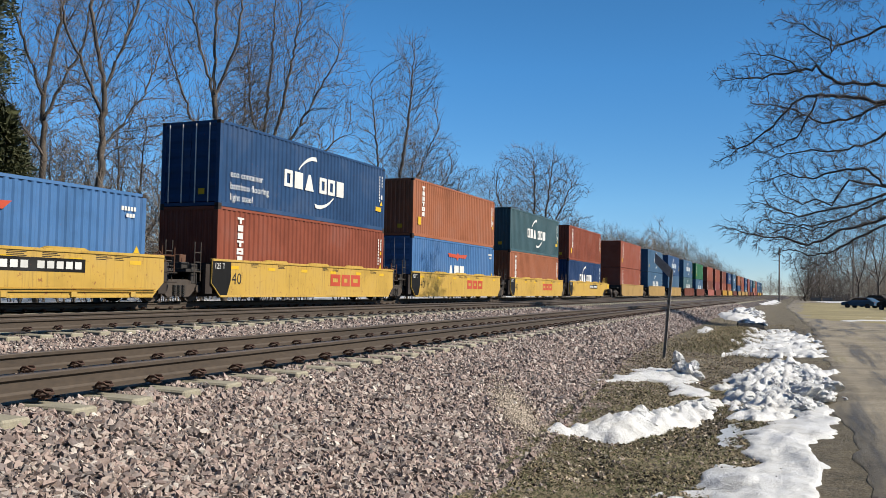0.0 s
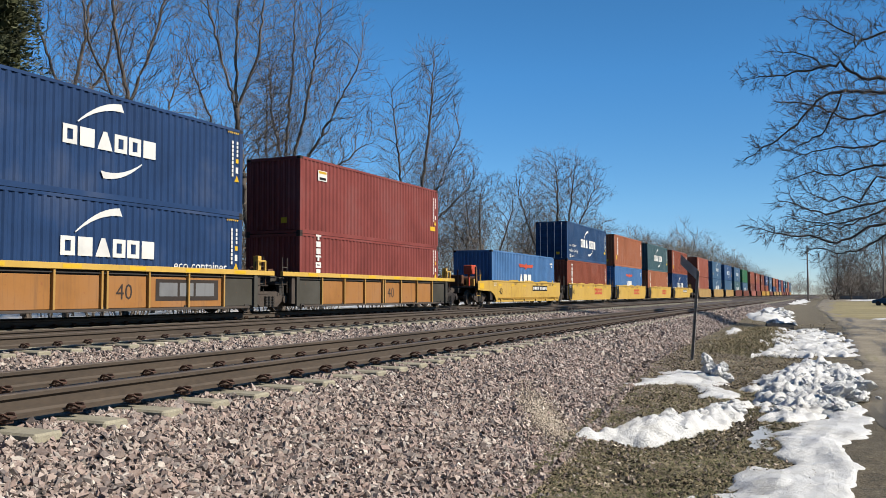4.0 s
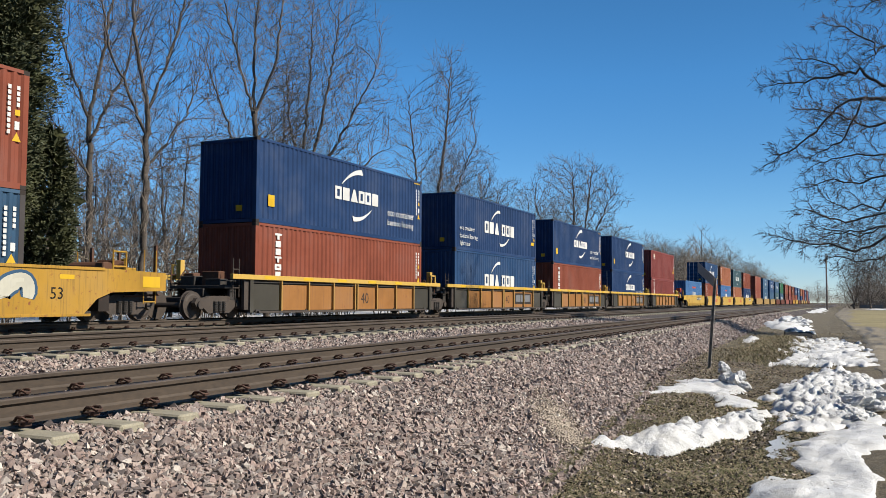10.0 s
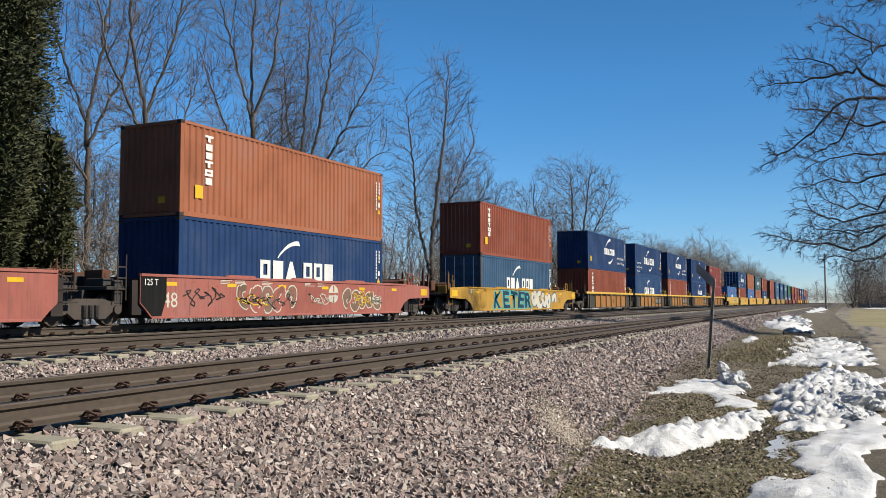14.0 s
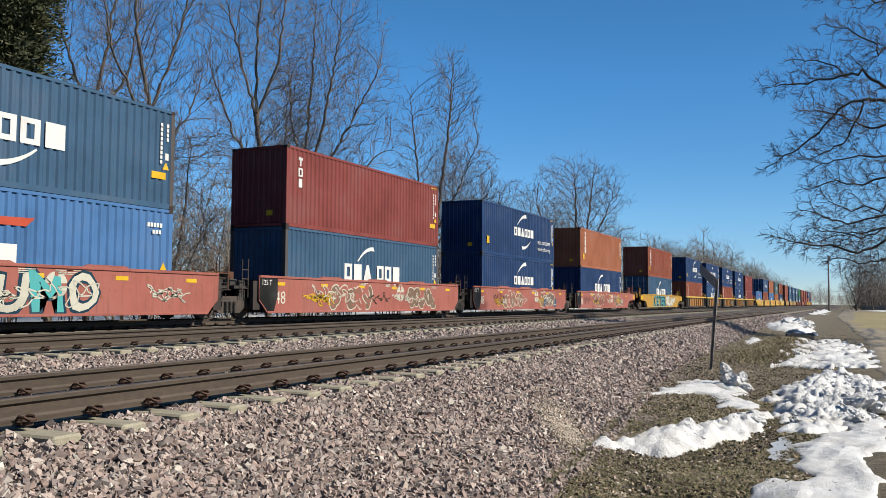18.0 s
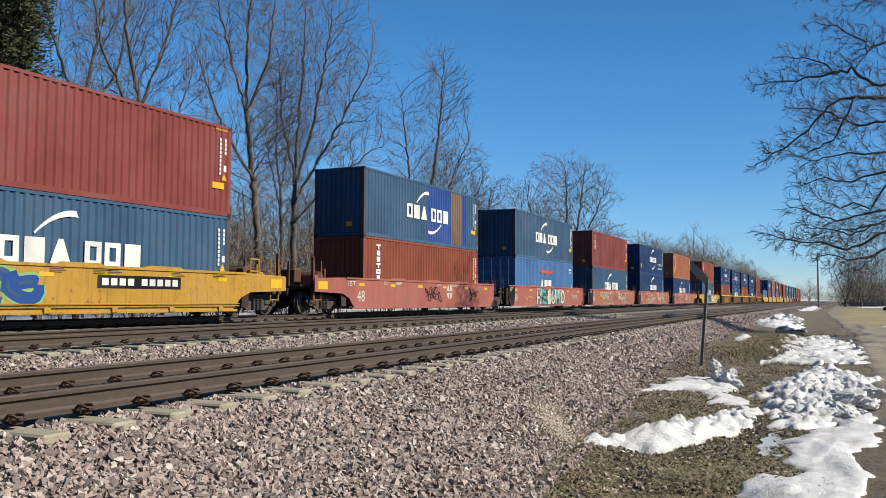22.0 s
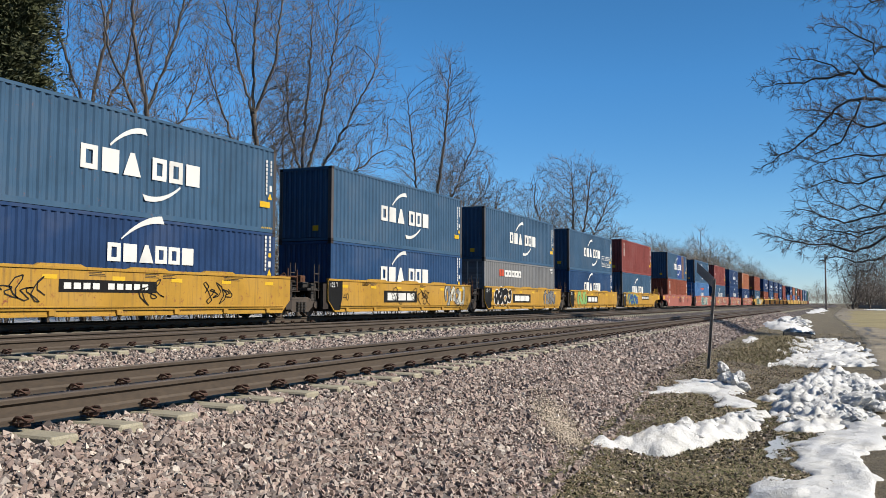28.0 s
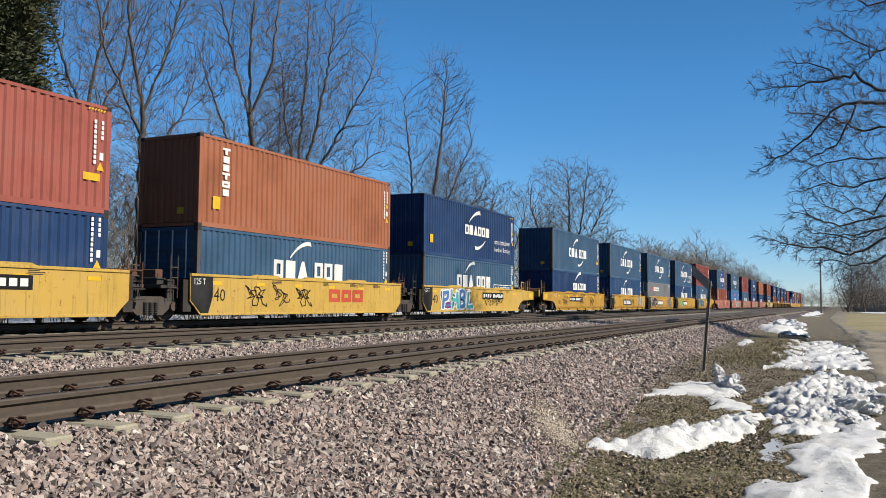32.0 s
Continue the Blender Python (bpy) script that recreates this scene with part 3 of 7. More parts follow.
def mark_pieces(kind):
    """The painted shapes of one kind of mark, each by itself."""
    if kind == "bold":
        return [one(sweep, (-1.27, 1.86), (0.02, 2.42), 0.17, 0.05, 0.17), one(sweep, (1.42, 1.02), (-0.02, 0.58), -0.17, 0.05, 0.17)] + letters(-2.29, 2.33, 1.12, 1.76, "osa oos", 0.16)
    if kind == "new":
        return [one(sweep, (-0.8, 1.95), (0.75, 2.58), 0.16, 0.03, 0.22), one(sweep, (1.5, 1.12), (0.05, 0.66), -0.15, 0.03, 0.2)] + letters(-1.3, 2.1, 1.33, 1.83, "osaoos", 0.12)
    if kind == "tri":
        return upright(-5.03, -4.66, 2.6, 0.265, 6, "tiitoi".replace("i", "s"))
    if kind == "tex":
        return upright(-5.4, -5.14, 2.55, 0.39, 3, "tos")
    if kind == "apl":
        return letters(-1.4, 1.05, 0.6, 1.58, "ass", 0.12)
    if kind == "seaco":
        return letters(-3.1, -0.35, 1.72, 2.1, "ooooo", 0.1)
    if kind == "boxline":
        return [one(block, *r) for r in ((2.75, 5.6, 0.52, 0.56), (2.75, 5.6, 1.32, 1.36), (2.75, 2.79, 0.56, 1.32), (5.56, 5.6, 0.56, 1.32))]
    if kind == "yellow":
        bm = bmesh.new()
        outline(bm, [(5.66, 1.14), (5.9, 1.14), (5.78, 1.36)], FACE + 0.004)
        return [one(block, -5.45, -5.1, 0.6, 1.0), bm, one(block, 5.72, 5.86, 1.76, 1.9)]
    if kind == "label":
        bm = bmesh.new()
        outline(bm, [(5.62, 1.14), (5.88, 1.14), (5.75, 1.36)], FACE + 0.004)
        return [one(block, 5.2, 5.75, 0.85, 1.05), bm]
    if kind == "wings":
        bm = bmesh.new()
        outline(bm, [(-1.45, 2.24), (-1.25, 2.02), (-0.25, 2.02), (-0.05, 1.86), (0.15, 2.02), (1.2, 2.02), (1.45, 2.24), (0.2, 2.2), (0.0, 2.32), (-0.2, 2.2)], FACE + 0.004)
        return [bm]
    if kind == "accent":
        return [one(block, -3.9, -3.58, 1.74, 2.12), one(block, -3.5, -3.2, 1.74, 2.12)]
    if kind == "stripe":
        bm = bmesh.new()
        outline(bm, [(-4.86, 2.38), (-4.29, 2.38), (-4.29, 2.47), (-4.86, 2.47)], FACE + 0.008)
        return [bm]
    if kind == "bars":
        bm = bmesh.new()
        outline(bm, [(-4.8, 2.14), (-4.34, 2.14), (-4.34, 2.24), (-4.8, 2.24)], FACE + 0.008)
        return [bm]
    if kind == "plate":
        return [one(block, -4.9, -4.25, 2.1, 2.5)]
    bm = bmesh.new()
    if kind == "ids":
        for y, n, z in ((5.52, 9, 2.48), (5.76, 4, 2.48)):
            for k in range(n):
                block(bm, y, y + 0.085, z - k * 0.135 - 0.1, z - k * 0.135)
        block(bm, 5.72, 5.85, 1.42, 1.62)
    elif kind == "small":
        for k in range(5):
            block(bm, 5.1 + k * 0.12, 5.19 + k * 0.12, 2.35, 2.47)
        for k in range(3):
            block(bm, 5.3 + k * 0.12, 5.39 + k * 0.12, 2.16, 2.27)
    elif kind == "stripes":
        for k in range(6):
            outline(bm, [(5.3 + k * 0.1, 2.72), (5.35 + k * 0.1, 2.72), (5.39 + k * 0.1, 2.78), (5.34 + k * 0.1, 2.78)], FACE + 0.004)
    return [bm]


def joined(bms):
    out = bmesh.new()
    for b in bms:
        me = bpy.data.meshes.new("tmp")
        b.to_mesh(me)
        b.free()
        out.from_mesh(me)
        bpy.data.meshes.remove(me)
    return out


MARKS = {  # what is painted on a side: (part name, shape, colour)
    "bold": (("emblem", "bold", "white"), ("marking", "ids", "white"), ("label", "label", "lemon")),
    "new": (("emblem", "new", "white"), ("marking", "ids", "white"), ("label", "yellow", "lemon"), ("stripes", "stripes", "lemon")),
    "eco": (("emblem", "new", "white"), ("marking", "ids", "white"), ("label", "yellow", "lemon"), ("stripes", "stripes", "lemon")),
    "ecoleft": (("emblem", "bold", "white"), ("marking", "ids", "white"), ("label", "label", "lemon")),
    "ecobox": (("emblem", "bold", "white"), ("marking", "ids", "white"), ("frame_line", "boxline", "white"), ("label", "label", "lemon")),
    "tri": (("emblem", "tri", "white"), ("marking", "ids", "white"), ("label", "yellow", "lemon")),
    "tex": (("emblem", "tex", "white"), ("marking", "ids", "white"), ("label", "label", "lemon"), ("stripes", "stripes", "lemon")),
    "apl": (("emblem", "apl", "white"), ("wing_emblem", "wings", "signal"), ("marking", "small", "white"), ("label", "label", "lemon")),
    "seaco": (("emblem", "seaco", "white"), ("accent", "accent", "signal"), ("marking", "small", "white")),
    "kl": (("emblem", "plate", "white"), ("accent", "stripe", "lemon"), ("accent_bar", "bars", "black"), ("marking", "ids", "white"), ("label", "label", "lemon")),
    "plain": (("marking", "ids", "white"),),
}
TINT = {"navy": "dark navy blue", "blue": "faded blue", "steel": "weathered steel-blue", "teal": "grey-green", "sky": "bright blue", "rust": "brick-red",
        "orange": "orange-brown", "maroon": "dull maroon", "grey": "pale grey", "green": "green", "brown": "brown", "salmon": "salmon-red"}


def container(key, mark, h, doors, full, below):
    """A forty-foot box; full: with all its parts."""
    hh = HIGH[h]
    c = empty("shipping_container")
    tagged(c, "%s corrugated shipping container %s" % (TINT[key], below), "container", "containers on the train")
    if full:
        for s in (0, 1):
            link("side_panel", once(("side", h, key), lambda: side_mesh(h, key)), c, "", pose(FACE - 0.004 if not s else -FACE + 0.004, 0, 0, 0, 0, 180 * s))
        ends = ((-1, doors), (1, not doors))
        for s, d in ends:
            rot = -90 if s < 0 else 90
            if d:
                for k in (0, 1):
                    dr = link("door", once(("door", h, key), lambda: door_mesh(h, key)), c, "", pose(0, s * (LONG / 2 - 0.03), 0, 0, 0, rot) @ pose(0, -1.11 * k, 0))
                    for y in (0.25, 0.8):
                        link("lock_rod", once(("rodm", h), lambda: mesh_of("lock_rod", rods([((0.06, 0, 0.12), (0.06, 0, hh - 0.1))], 0.022), coat("white"))), dr, "", (0, y, 0))
            else:
                link("end_panel", once(("end", h, key), lambda: end_mesh(h, key)), c, "", pose(0, s * (LONG / 2 - 0.02), 0, 0, 0, rot))
        link("label", once("endlabel", lambda: mesh_of("label", boxes((-0.13, 0.13, -0.004, 0.0, -0.1, 0.1)), coat("lemon"))), c, "yellow warning label", (0.5, -LONG / 2 - 0.002, 0.5))
        link("roof", once(("roof", h, key), lambda: roof_mesh(h, key)), c)
        post = lambda: mesh_of("corner_post", boxes((-0.08, 0.08, -0.08, 0.08, 0.1, hh - 0.1), bevel=0.01), coat("post" if key == "steel" else key))
        cast = lambda: mesh_of("corner_casting", boxes((-0.085, 0.085, -0.09, 0.09, -0.06, 0.06), bevel=0.01), coat("dusk"))
        for sx in (-1, 1):
            for sy in (-1, 1):
                link("corner_post", once(("post", h, key), post), c, "", (sx * (WIDE / 2 - 0.08), sy * (LONG / 2 - 0.08), 0))
                for z in (0.06, hh - 0.06):
                    link("corner_casting", once("cast", cast), c, "", (sx * (WIDE / 2 - 0.0825), sy * (LONG / 2 - 0.087), z))
        rail_top = lambda: mesh_of("top_rail", boxes((-0.03, 0.03, -LONG / 2 + 0.16, LONG / 2 - 0.16, -0.09, -0.005)), coat(key))
        rail_low = lambda: mesh_of("bottom_rail", boxes((-0.03, 0.03, -LONG / 2 + 0.16, LONG / 2 - 0.16, 0.01, 0.155)), coat(key))
        rail_end = lambda: mesh_of("end_rail", boxes((-WIDE / 2 + 0.16, WIDE / 2 - 0.16, -0.04, 0.04, 0, 0.11)), coat(key))
        for s in (-1, 1):
            link("top_rail", once(("trail", key), rail_top), c, "", (s * (WIDE / 2 - 0.029), 0, hh))
            link("bottom_rail", once(("lrail", key), rail_low), c, "", (s * (WIDE / 2 - 0.029), 0, 0))
            for z in (0.02, hh - 0.115):
                link("end_rail", once(("erail", key), rail_end), c, "", (0, s * (LONG / 2 - 0.045), z))
        link("underframe", once("underframe", lambda: mesh_of("underframe", boxes((-1.15, 1.15, -LONG / 2 + 0.1, LONG / 2 - 0.1, 0.05, 0.12)), GRIME)), c)
    else:
        def rough():
            bm = boxes((-WIDE / 2, WIDE / 2, -LONG / 2, LONG / 2, 0.02, hh - 0.005), bevel=0.03)
            return mesh_of("shell", bm, coat(key))
        link("shell", once(("shell", h, key), rough), c)
    for name, shape, tone in MARKS[mark]:
        if full:
            ms = once(("mark", shape, tone), lambda: [mesh_of(name, b, coat(tone)) for b in mark_pieces(shape)])
            first = link(name, ms[0], c)
            if shape in ("ids", "small", "stripes"):
                tagged(first, "small unreadable painted characters", kind="stuff")
            for me in ms[1:]:
                link(name + "_piece", me, first)
        else:
            tagged(link(name, once(("far", shape, tone), lambda: mesh_of(name, joined(mark_pieces(shape)), coat(tone))), c), "painted marks", kind="stuff")
    if full and mark in ("eco", "ecoleft", "ecobox"):
        y, lines = {"eco": (2.85, ("eco container", "bamboo flooring")), "ecoleft": (-5.5, ("eco container", "bamboo flooring", "light steel")),
                    "ecobox": (2.95, ("eco container", "bamboo flooring"))}[mark]
        for k, w in enumerate(lines):
            text_part("lettering", w, (0.44, 0.36, 0.36)[k] if mark != "ecoleft" else 0.34, "white", c, (FACE + 0.004, y, (1.05, 0.64, 0.26)[k]), 1.0)
    return c


# ---- well wagons ----
SIDE = 1.47


def truck_parts():
    """The meshes of a freight truck: side frame, spring nest, bolster, wheelset."""
    if "side_frame" in MESHES:
        return
    bm = bmesh.new()
    slab(bm, [(-1.12, 0.52), (-1.02, 0.66), (-0.62, 0.68), (-0.42, 0.74), (0.42, 0.74), (0.62, 0.68), (1.02, 0.66), (1.12, 0.52), (1.0, 0.36),
              (0.74, 0.38), (0.5, 0.2), (-0.5, 0.2), (-0.74, 0.38), (-1.0, 0.36)], -0.07, 0.07)
    for y in (-0.89, 0.89):
        rod(bm, (0.0, y, 0.45), (0.13, y, 0.45), 0.13, 10)
    MESHES["side_frame"] = mesh_of("side_frame", bm, STEEL)
    bm = bmesh.new()
    for y in (-0.2, 0, 0.2):
        for k in range(6):
            rod(bm, (0.075, y, 0.26 + k * 0.055), (0.075, y, 0.29 + k * 0.055), 0.09, 8)
    MESHES["springs"] = mesh_of("springs", bm, GRIME)
    MESHES["bolster"] = mesh_of("bolster", boxes((-0.98, 0.98, -0.2, 0.2, 0.48, 0.7), bevel=0.03), GRIME)
    bm = bmesh.new()
    rod(bm, (-1.05, 0, 0), (1.05, 0, 0), 0.08, 10)
    for s in (-1, 1):
        rod(bm, (s * 0.69, 0, 0), (s * 0.81, 0, 0), 0.42, 24)
        rod(bm, (s * 0.66, 0, 0), (s * 0.70, 0, 0), 0.45, 24)
        rod(bm, (s * 0.81, 0, 0), (s * 0.835, 0, 0), 0.36, 20, 0.3)
        rod(bm, (s * 0.83, 0, 0), (s * 0.88, 0, 0), 0.16, 12)
    MESHES["wheelset"] = mesh_of("wheelset", bm, STEEL)


WHEELS = []


def truck(parent, y):
    truck_parts()
    b = link("bolster", MESHES["bolster"], parent, "grimy cast steel truck", (0, y, 0))
    for s in (-1, 1):
        link("side_frame", MESHES["side_frame"], b, "", pose(s * 1.02, 0, 0, 0, 0, 0 if s > 0 else 180))
        link("springs", MESHES["springs"], b, "", pose(s * 1.02, 0, 0, 0, 0, 0 if s > 0 else 180))
        WHEELS.append(link("wheelset", MESHES["wheelset"], b, "", (0, s * 0.89, 0.45)))


def plate_outline(h, rear_end, front_end):
    """Side of the well in (y, z); at a coupler end the upper half reaches out over the truck."""
    def tail(end):
        return [(h - 0.35, 0.2), (h - 0.1, 0.45), (h + 0.1, 0.62), (h + 0.1, 1.42)] if not end else [(h - 0.6, 0.2), (h - 0.15, 0.62), (h + 0.35, 0.8), (h + 2.3, 0.86), (h + 2.3, 1.36), (h + 0.5, 1.42)]
    a = tail(front_end)
    b = [(-y, z) for y, z in tail(rear_end)][::-1]
    return a + b


def stroke(bm, pts, w, lift):
    """A band of width w along (y, z) points, with blunt ends."""
    left, right = [], []
    for k, p in enumerate(pts):
        d = Vector(pts[min(k + 1, len(pts) - 1)]) - Vector(pts[max(k - 1, 0)])
        d = d.normalized() if d.length > 1e-6 else Vector((1, 0))
        q = Vector((-d.y, d.x)) * w * (1.0 if 0 < k < len(pts) - 1 else 0.75)
        left.append(bm.verts.new((lift, p[0] + q.x, p[1] + q.y)))
        right.append(bm.verts.new((lift, p[0] - q.x, p[1] - q.y)))
    for k in range(len(pts) - 1):
        bm.faces.new((right[k], right[k + 1], left[k + 1], left[k]))


def graffiti(parent, y0, y1, z0, z1, fills, edge, seed, n=5, x=SIDE, fat=0.16):
    """Swollen looping glyphs that cannot be read: bent bands on a wider edge of another colour."""
    rnd = random.Random(seed)
    w = (y1 - y0) / n
    for k in range(n):
        cy, cz, hw, hh = y0 + (k + 0.5) * w, (z0 + z1) / 2, w * 0.55, (z1 - z0) / 2
        thick = min(hw, hh) * fat * 2
        lean = rnd.uniform(-0.25, 0.25)
        runs = []
        for j in range(rnd.choice((2, 3))):
            a0, turn, ry, rz = rnd.uniform(0, 6.28), rnd.choice((-1, 1)) * rnd.uniform(2.2, 5.2), rnd.uniform(0.5, 0.85), rnd.uniform(0.45, 0.8)
            oy, oz = rnd.uniform(-0.25, 0.25), rnd.uniform(-0.3, 0.3)
            run = []
            for i in range(13):
                a = a0 + turn * i / 12
                b = max(-0.85, min(0.85, oz + rz * math.sin(a) + 0.12 * math.sin(2 * a + j)))
                run.append((cy + hw * max(-0.95, min(0.95, oy + ry * math.cos(a) + lean * b)), cz + hh * b))
            runs.append(run)
        o = x + 0.004 + 0.0004 * k
        bm, top, alt = bmesh.new(), bmesh.new(), bmesh.new()
        for j, run in enumerate(runs):
            stroke(bm, run, thick * 1.45, o + 0.0001 * j)
            stroke(top, run, thick, o + 0.003 + 0.0001 * j)
            stroke(alt, run[2:8], thick * 0.3, o + 0.006 + 0.0001 * j)
        g = tagged(part("graffiti", bm, coat(edge), parent), "sprayed graffiti shape")
        tagged(part("fill", top, coat(fills[k % len(fills)]), g, "sprayed fill"), kind="stuff")
        tagged(part("highlight", alt, coat(fills[(k + 1) % len(fills)] if len(fills) > 1 else edge), g, "sprayed highlights"), kind="stuff")


def graffiti_word(parent, text, y0, y1, z0, z1, fills, edge, x=SIDE):
    """Fat sprayed capitals with a dark edge, letter by letter."""
    w = (y1 - y0) / len(text)
    for k, c in enumerate(text):
        for j, (tone, fat, off) in enumerate(((edge, 0.085, 0.004), (fills[k % len(fills)], 0.03, 0.009))):
            cu = bpy.data.curves.new("graffiti", "FONT")
            cu.body, cu.size, cu.offset, cu.resolution_u = c, 1.0, fat, 3
            tmp = bpy.data.objects.new("graffiti", cu)
            scene.collection.objects.link(tmp)
            me = bpy.data.meshes.new_from_object(tmp.evaluated_get(bpy.context.evaluated_depsgraph_get()))
            bpy.data.objects.remove(tmp)
            bpy.data.curves.remove(cu)
            xs, zs = [v.co.x for v in me.vertices], [v.co.y for v in me.vertices]
            if j == 0:
                ax, bx, az, bz = min(xs), max(xs), min(zs), max(zs)
            ky, kz = w * 1.04 / (bx - ax), (z1 - z0) / (bz - az)
            for v in me.vertices:
                yy, zz = y0 + k * w + (v.co.x - ax) * ky, (v.co.y - az) / (bz - az)
                # hand-drawn sway
                v.co = (x + off + 0.0004 * k, yy + w * (0.16 * (zz - 0.5) * math.cos(k * 2.3) + 0.07 * math.sin(zz * 7 + k)), z0 + zz * kz * (bz - az) * (0.93 + 0.07 * math.sin(yy * 3.1 + k)))
            me.materials.clear()
            me.materials.append(coat(tone))
            if j == 0:
                g = link("graffiti", me, parent, "sprayed graffiti letter")
            else:
                link("fill", me, g)


def scrawl(parent, y0, y1, z0, z1, tone, seed, n=8, x=SIDE, w=0.018):
    """A loose looping sprayed line."""
    rnd = random.Random(seed)
    bm = bmesh.new()
    f, g, m = rnd.uniform(2.5, 4.5), rnd.uniform(0, 6), 34
    pts = [(y0 + (y1 - y0) * k / m + 0.16 * math.sin(f * 2.1 * k / 5 + g), (z0 + z1) / 2 + (z1 - z0) / 2 * math.sin(f * k / 5) * (0.6 + 0.4 * math.sin(k * 0.37 + g))) for k in range(m + 1)]
    for p, q in zip(pts, pts[1:]):
        d = Vector((q[0] - p[0], q[1] - p[1]))
        s = Vector((-d.y, d.x)).normalized() * w
        outline(bm, [(p[0] - s.x, p[1] - s.y), (q[0] - s.x, q[1] - s.y), (q[0] + s.x, q[1] + s.y), (p[0] + s.x, p[1] + s.y)], x + 0.014)
    tagged(part("scrawl", bm, coat(tone), parent, "sprayed scribble"), kind="stuff")


def wagon(kind, key, h, rear_end, front_end, rear_truck, front_truck, full, label):
    """One well of a double-stack wagon; its origin is on the rail heads under the middle of the load."""
    u = empty("well_wagon")
    tagged(u, label, "rail wagon", "wells of the container train")
    shape = plate_outline(h, rear_end, front_end)
    tone = coat(key)
    kk = (kind, key, h, rear_end, front_end)

    def plate():
        bm = bmesh.new()
        if kind == "ribbed":
            slab(bm, [(-h, 0.24), (h, 0.24), (h, 1.3), (-h, 1.3)], -0.2, -0.16)
        else:
            slab(bm, shape, -0.045, 0.0)
        return mesh_of("side_plate", bm, tone if kind != "ribbed" else GRIME)
    for s in (0, 1):
        link("side_plate", once(("plate", kk), plate), u, "", pose(SIDE if not s else -SIDE, 0, 0) @ Matrix.Diagonal((1 if not s else -1, 1, 1, 1)))
    top = "chord" if kind == "ribbed" else key
    ex = h + 1.0 if kind == "ribbed" else h + 0.08
    for s in (-1, 1):
        link("top_chord", once(("chord", kk), lambda: mesh_of("top_chord", boxes((-0.09, 0.03, -ex, ex, 1.28 if kind == "ribbed" else 1.36, 1.44), bevel=0.008), coat(top) if kind == "ribbed" else tone)), u, "", (s * (SIDE + 0.001), 0, 0))
        link("bottom_sill", once(("sill", kk), lambda: mesh_of("bottom_sill", boxes((-0.12, 0.02, -h + 0.35, h - 0.35, 0.18, 0.25), bevel=0.006), tone if kind != "ribbed" else STEEL)), u, "", (s * (SIDE + 0.001), 0, 0))
    link("well_floor", once(("floor", h), lambda: mesh_of("well_floor", boxes(*[(-1.4, 1.4, y - 0.12, y + 0.12, 0.2, 0.31) for y in (-h + 0.4, -h / 2, 0, h / 2, h - 0.4)], (-1.36, -1.05, -h + 0.4, h - 0.4, 0.24, 0.30), (1.05, 1.36, -h + 0.4, h - 0.4, 0.24, 0.30)), GRIME)), u)
    for s, end, tr in ((-1, rear_end, rear_truck), (1, front_end, front_truck)):
        link("bulkhead", once(("bulk", key), lambda: mesh_of("bulkhead", boxes((-1.4, 1.4, -0.05, 0.05, 0.3, 1.3), (-1.4, -1.28, 0.05, 0.3, 0.3, 1.25), (1.28, 1.4, 0.05, 0.3, 0.3, 1.25)), coat("dusk") if kind != "ribbed" else STEEL)), u, "", pose(0, s * (h + 0.02), 0, 0, 0, 0 if s > 0 else 180))
        reach = 2.3 if end else 0.95
        link("end_platform", once(("platform", end), lambda: mesh_of("end_platform", boxes((-1.15, 1.15, 0.05, reach, 0.98, 1.08), (-0.35, 0.35, 0.0, reach + 0.1, 0.72, 0.98), bevel=0.01), GRIME)), u, "", pose(0, s * (h + 0.02), 0, 0, 0, 0 if s > 0 else 180))
        if tr is not None:
            truck(u, tr)
        if not full:
            continue
        end_kit(u, s, h, end, key)
        if end:
            y = s * (h + 2.25)
            link("coupler", once("coupler", lambda: mesh_of("coupler", boxes((-0.1, 0.1, 0, 0.75, 0.75, 0.95), (-0.2, 0.2, 0.6, 0.85, 0.7, 1.0), bevel=0.02), STEEL)), u, "", pose(0, y, 0, 0, 0, 0 if s > 0 else 180))
            link("air_tank", once(("tank", key), lambda: mesh_of("air_tank", rods([((-0.55, 0, 1.42), (0.75, 0, 1.42))], 0.23, 14), coat("rusty"))), u, "rusty brake air reservoir", (0, s * (h + 0.85), 0))
            link("brake_valve", once(("gear", key), lambda: mesh_of("brake_valve", boxes((0.5, 0.95, -0.2, 0.2, 1.08, 1.5), bevel=0.02), tone)), u, "", (0, s * (h + 1.5), 0))
            link("brake_cylinder", once(("gear3", key), lambda: mesh_of("brake_cylinder", boxes((-0.9, -0.4, -0.15, 0.25, 1.08, 1.38), bevel=0.02), coat("rusty"))), u, "", (0, s * (h + 1.5), 0))
            link("hand_brake", once(("gear4", key), lambda: mesh_of("hand_brake", rods([((1.12, 0, 1.0), (1.12, 0, 1.75)), ((1.0, 0, 1.7), (1.1, 0, 1.7))], 0.03, 6), tone)), u, "", (0, s * (h + 1.1), 0))
            for x in (-1.3, 1.3):
                link("hand_rail", once(("rail3", key), lambda: mesh_of("hand_rail", rods([((0, 0, 0.5), (0, 0, 2.0)), ((0, 0.45, 0.5), (0, 0.45, 2.0)), ((0, 0, 0.55), (0, 0.45, 0.55)), ((0, 0, 0.9), (0, 0.45, 0.9)), ((0, 0, 1.25), (0, 0.45, 1.25))], 0.018, 5), tone)), u, "", (x, s * (h + 1.85) - 0.22, 0))
            link("end_mark", once("endmark", lambda: mesh_of("end_mark", boxes((0, 0.004, -0.32, 0.32, 0, 0.3)), coat("lemon"))), u, "yellow reflective patch", (SIDE + 0.003, s * (h + 1.75), 0.95))
        else:
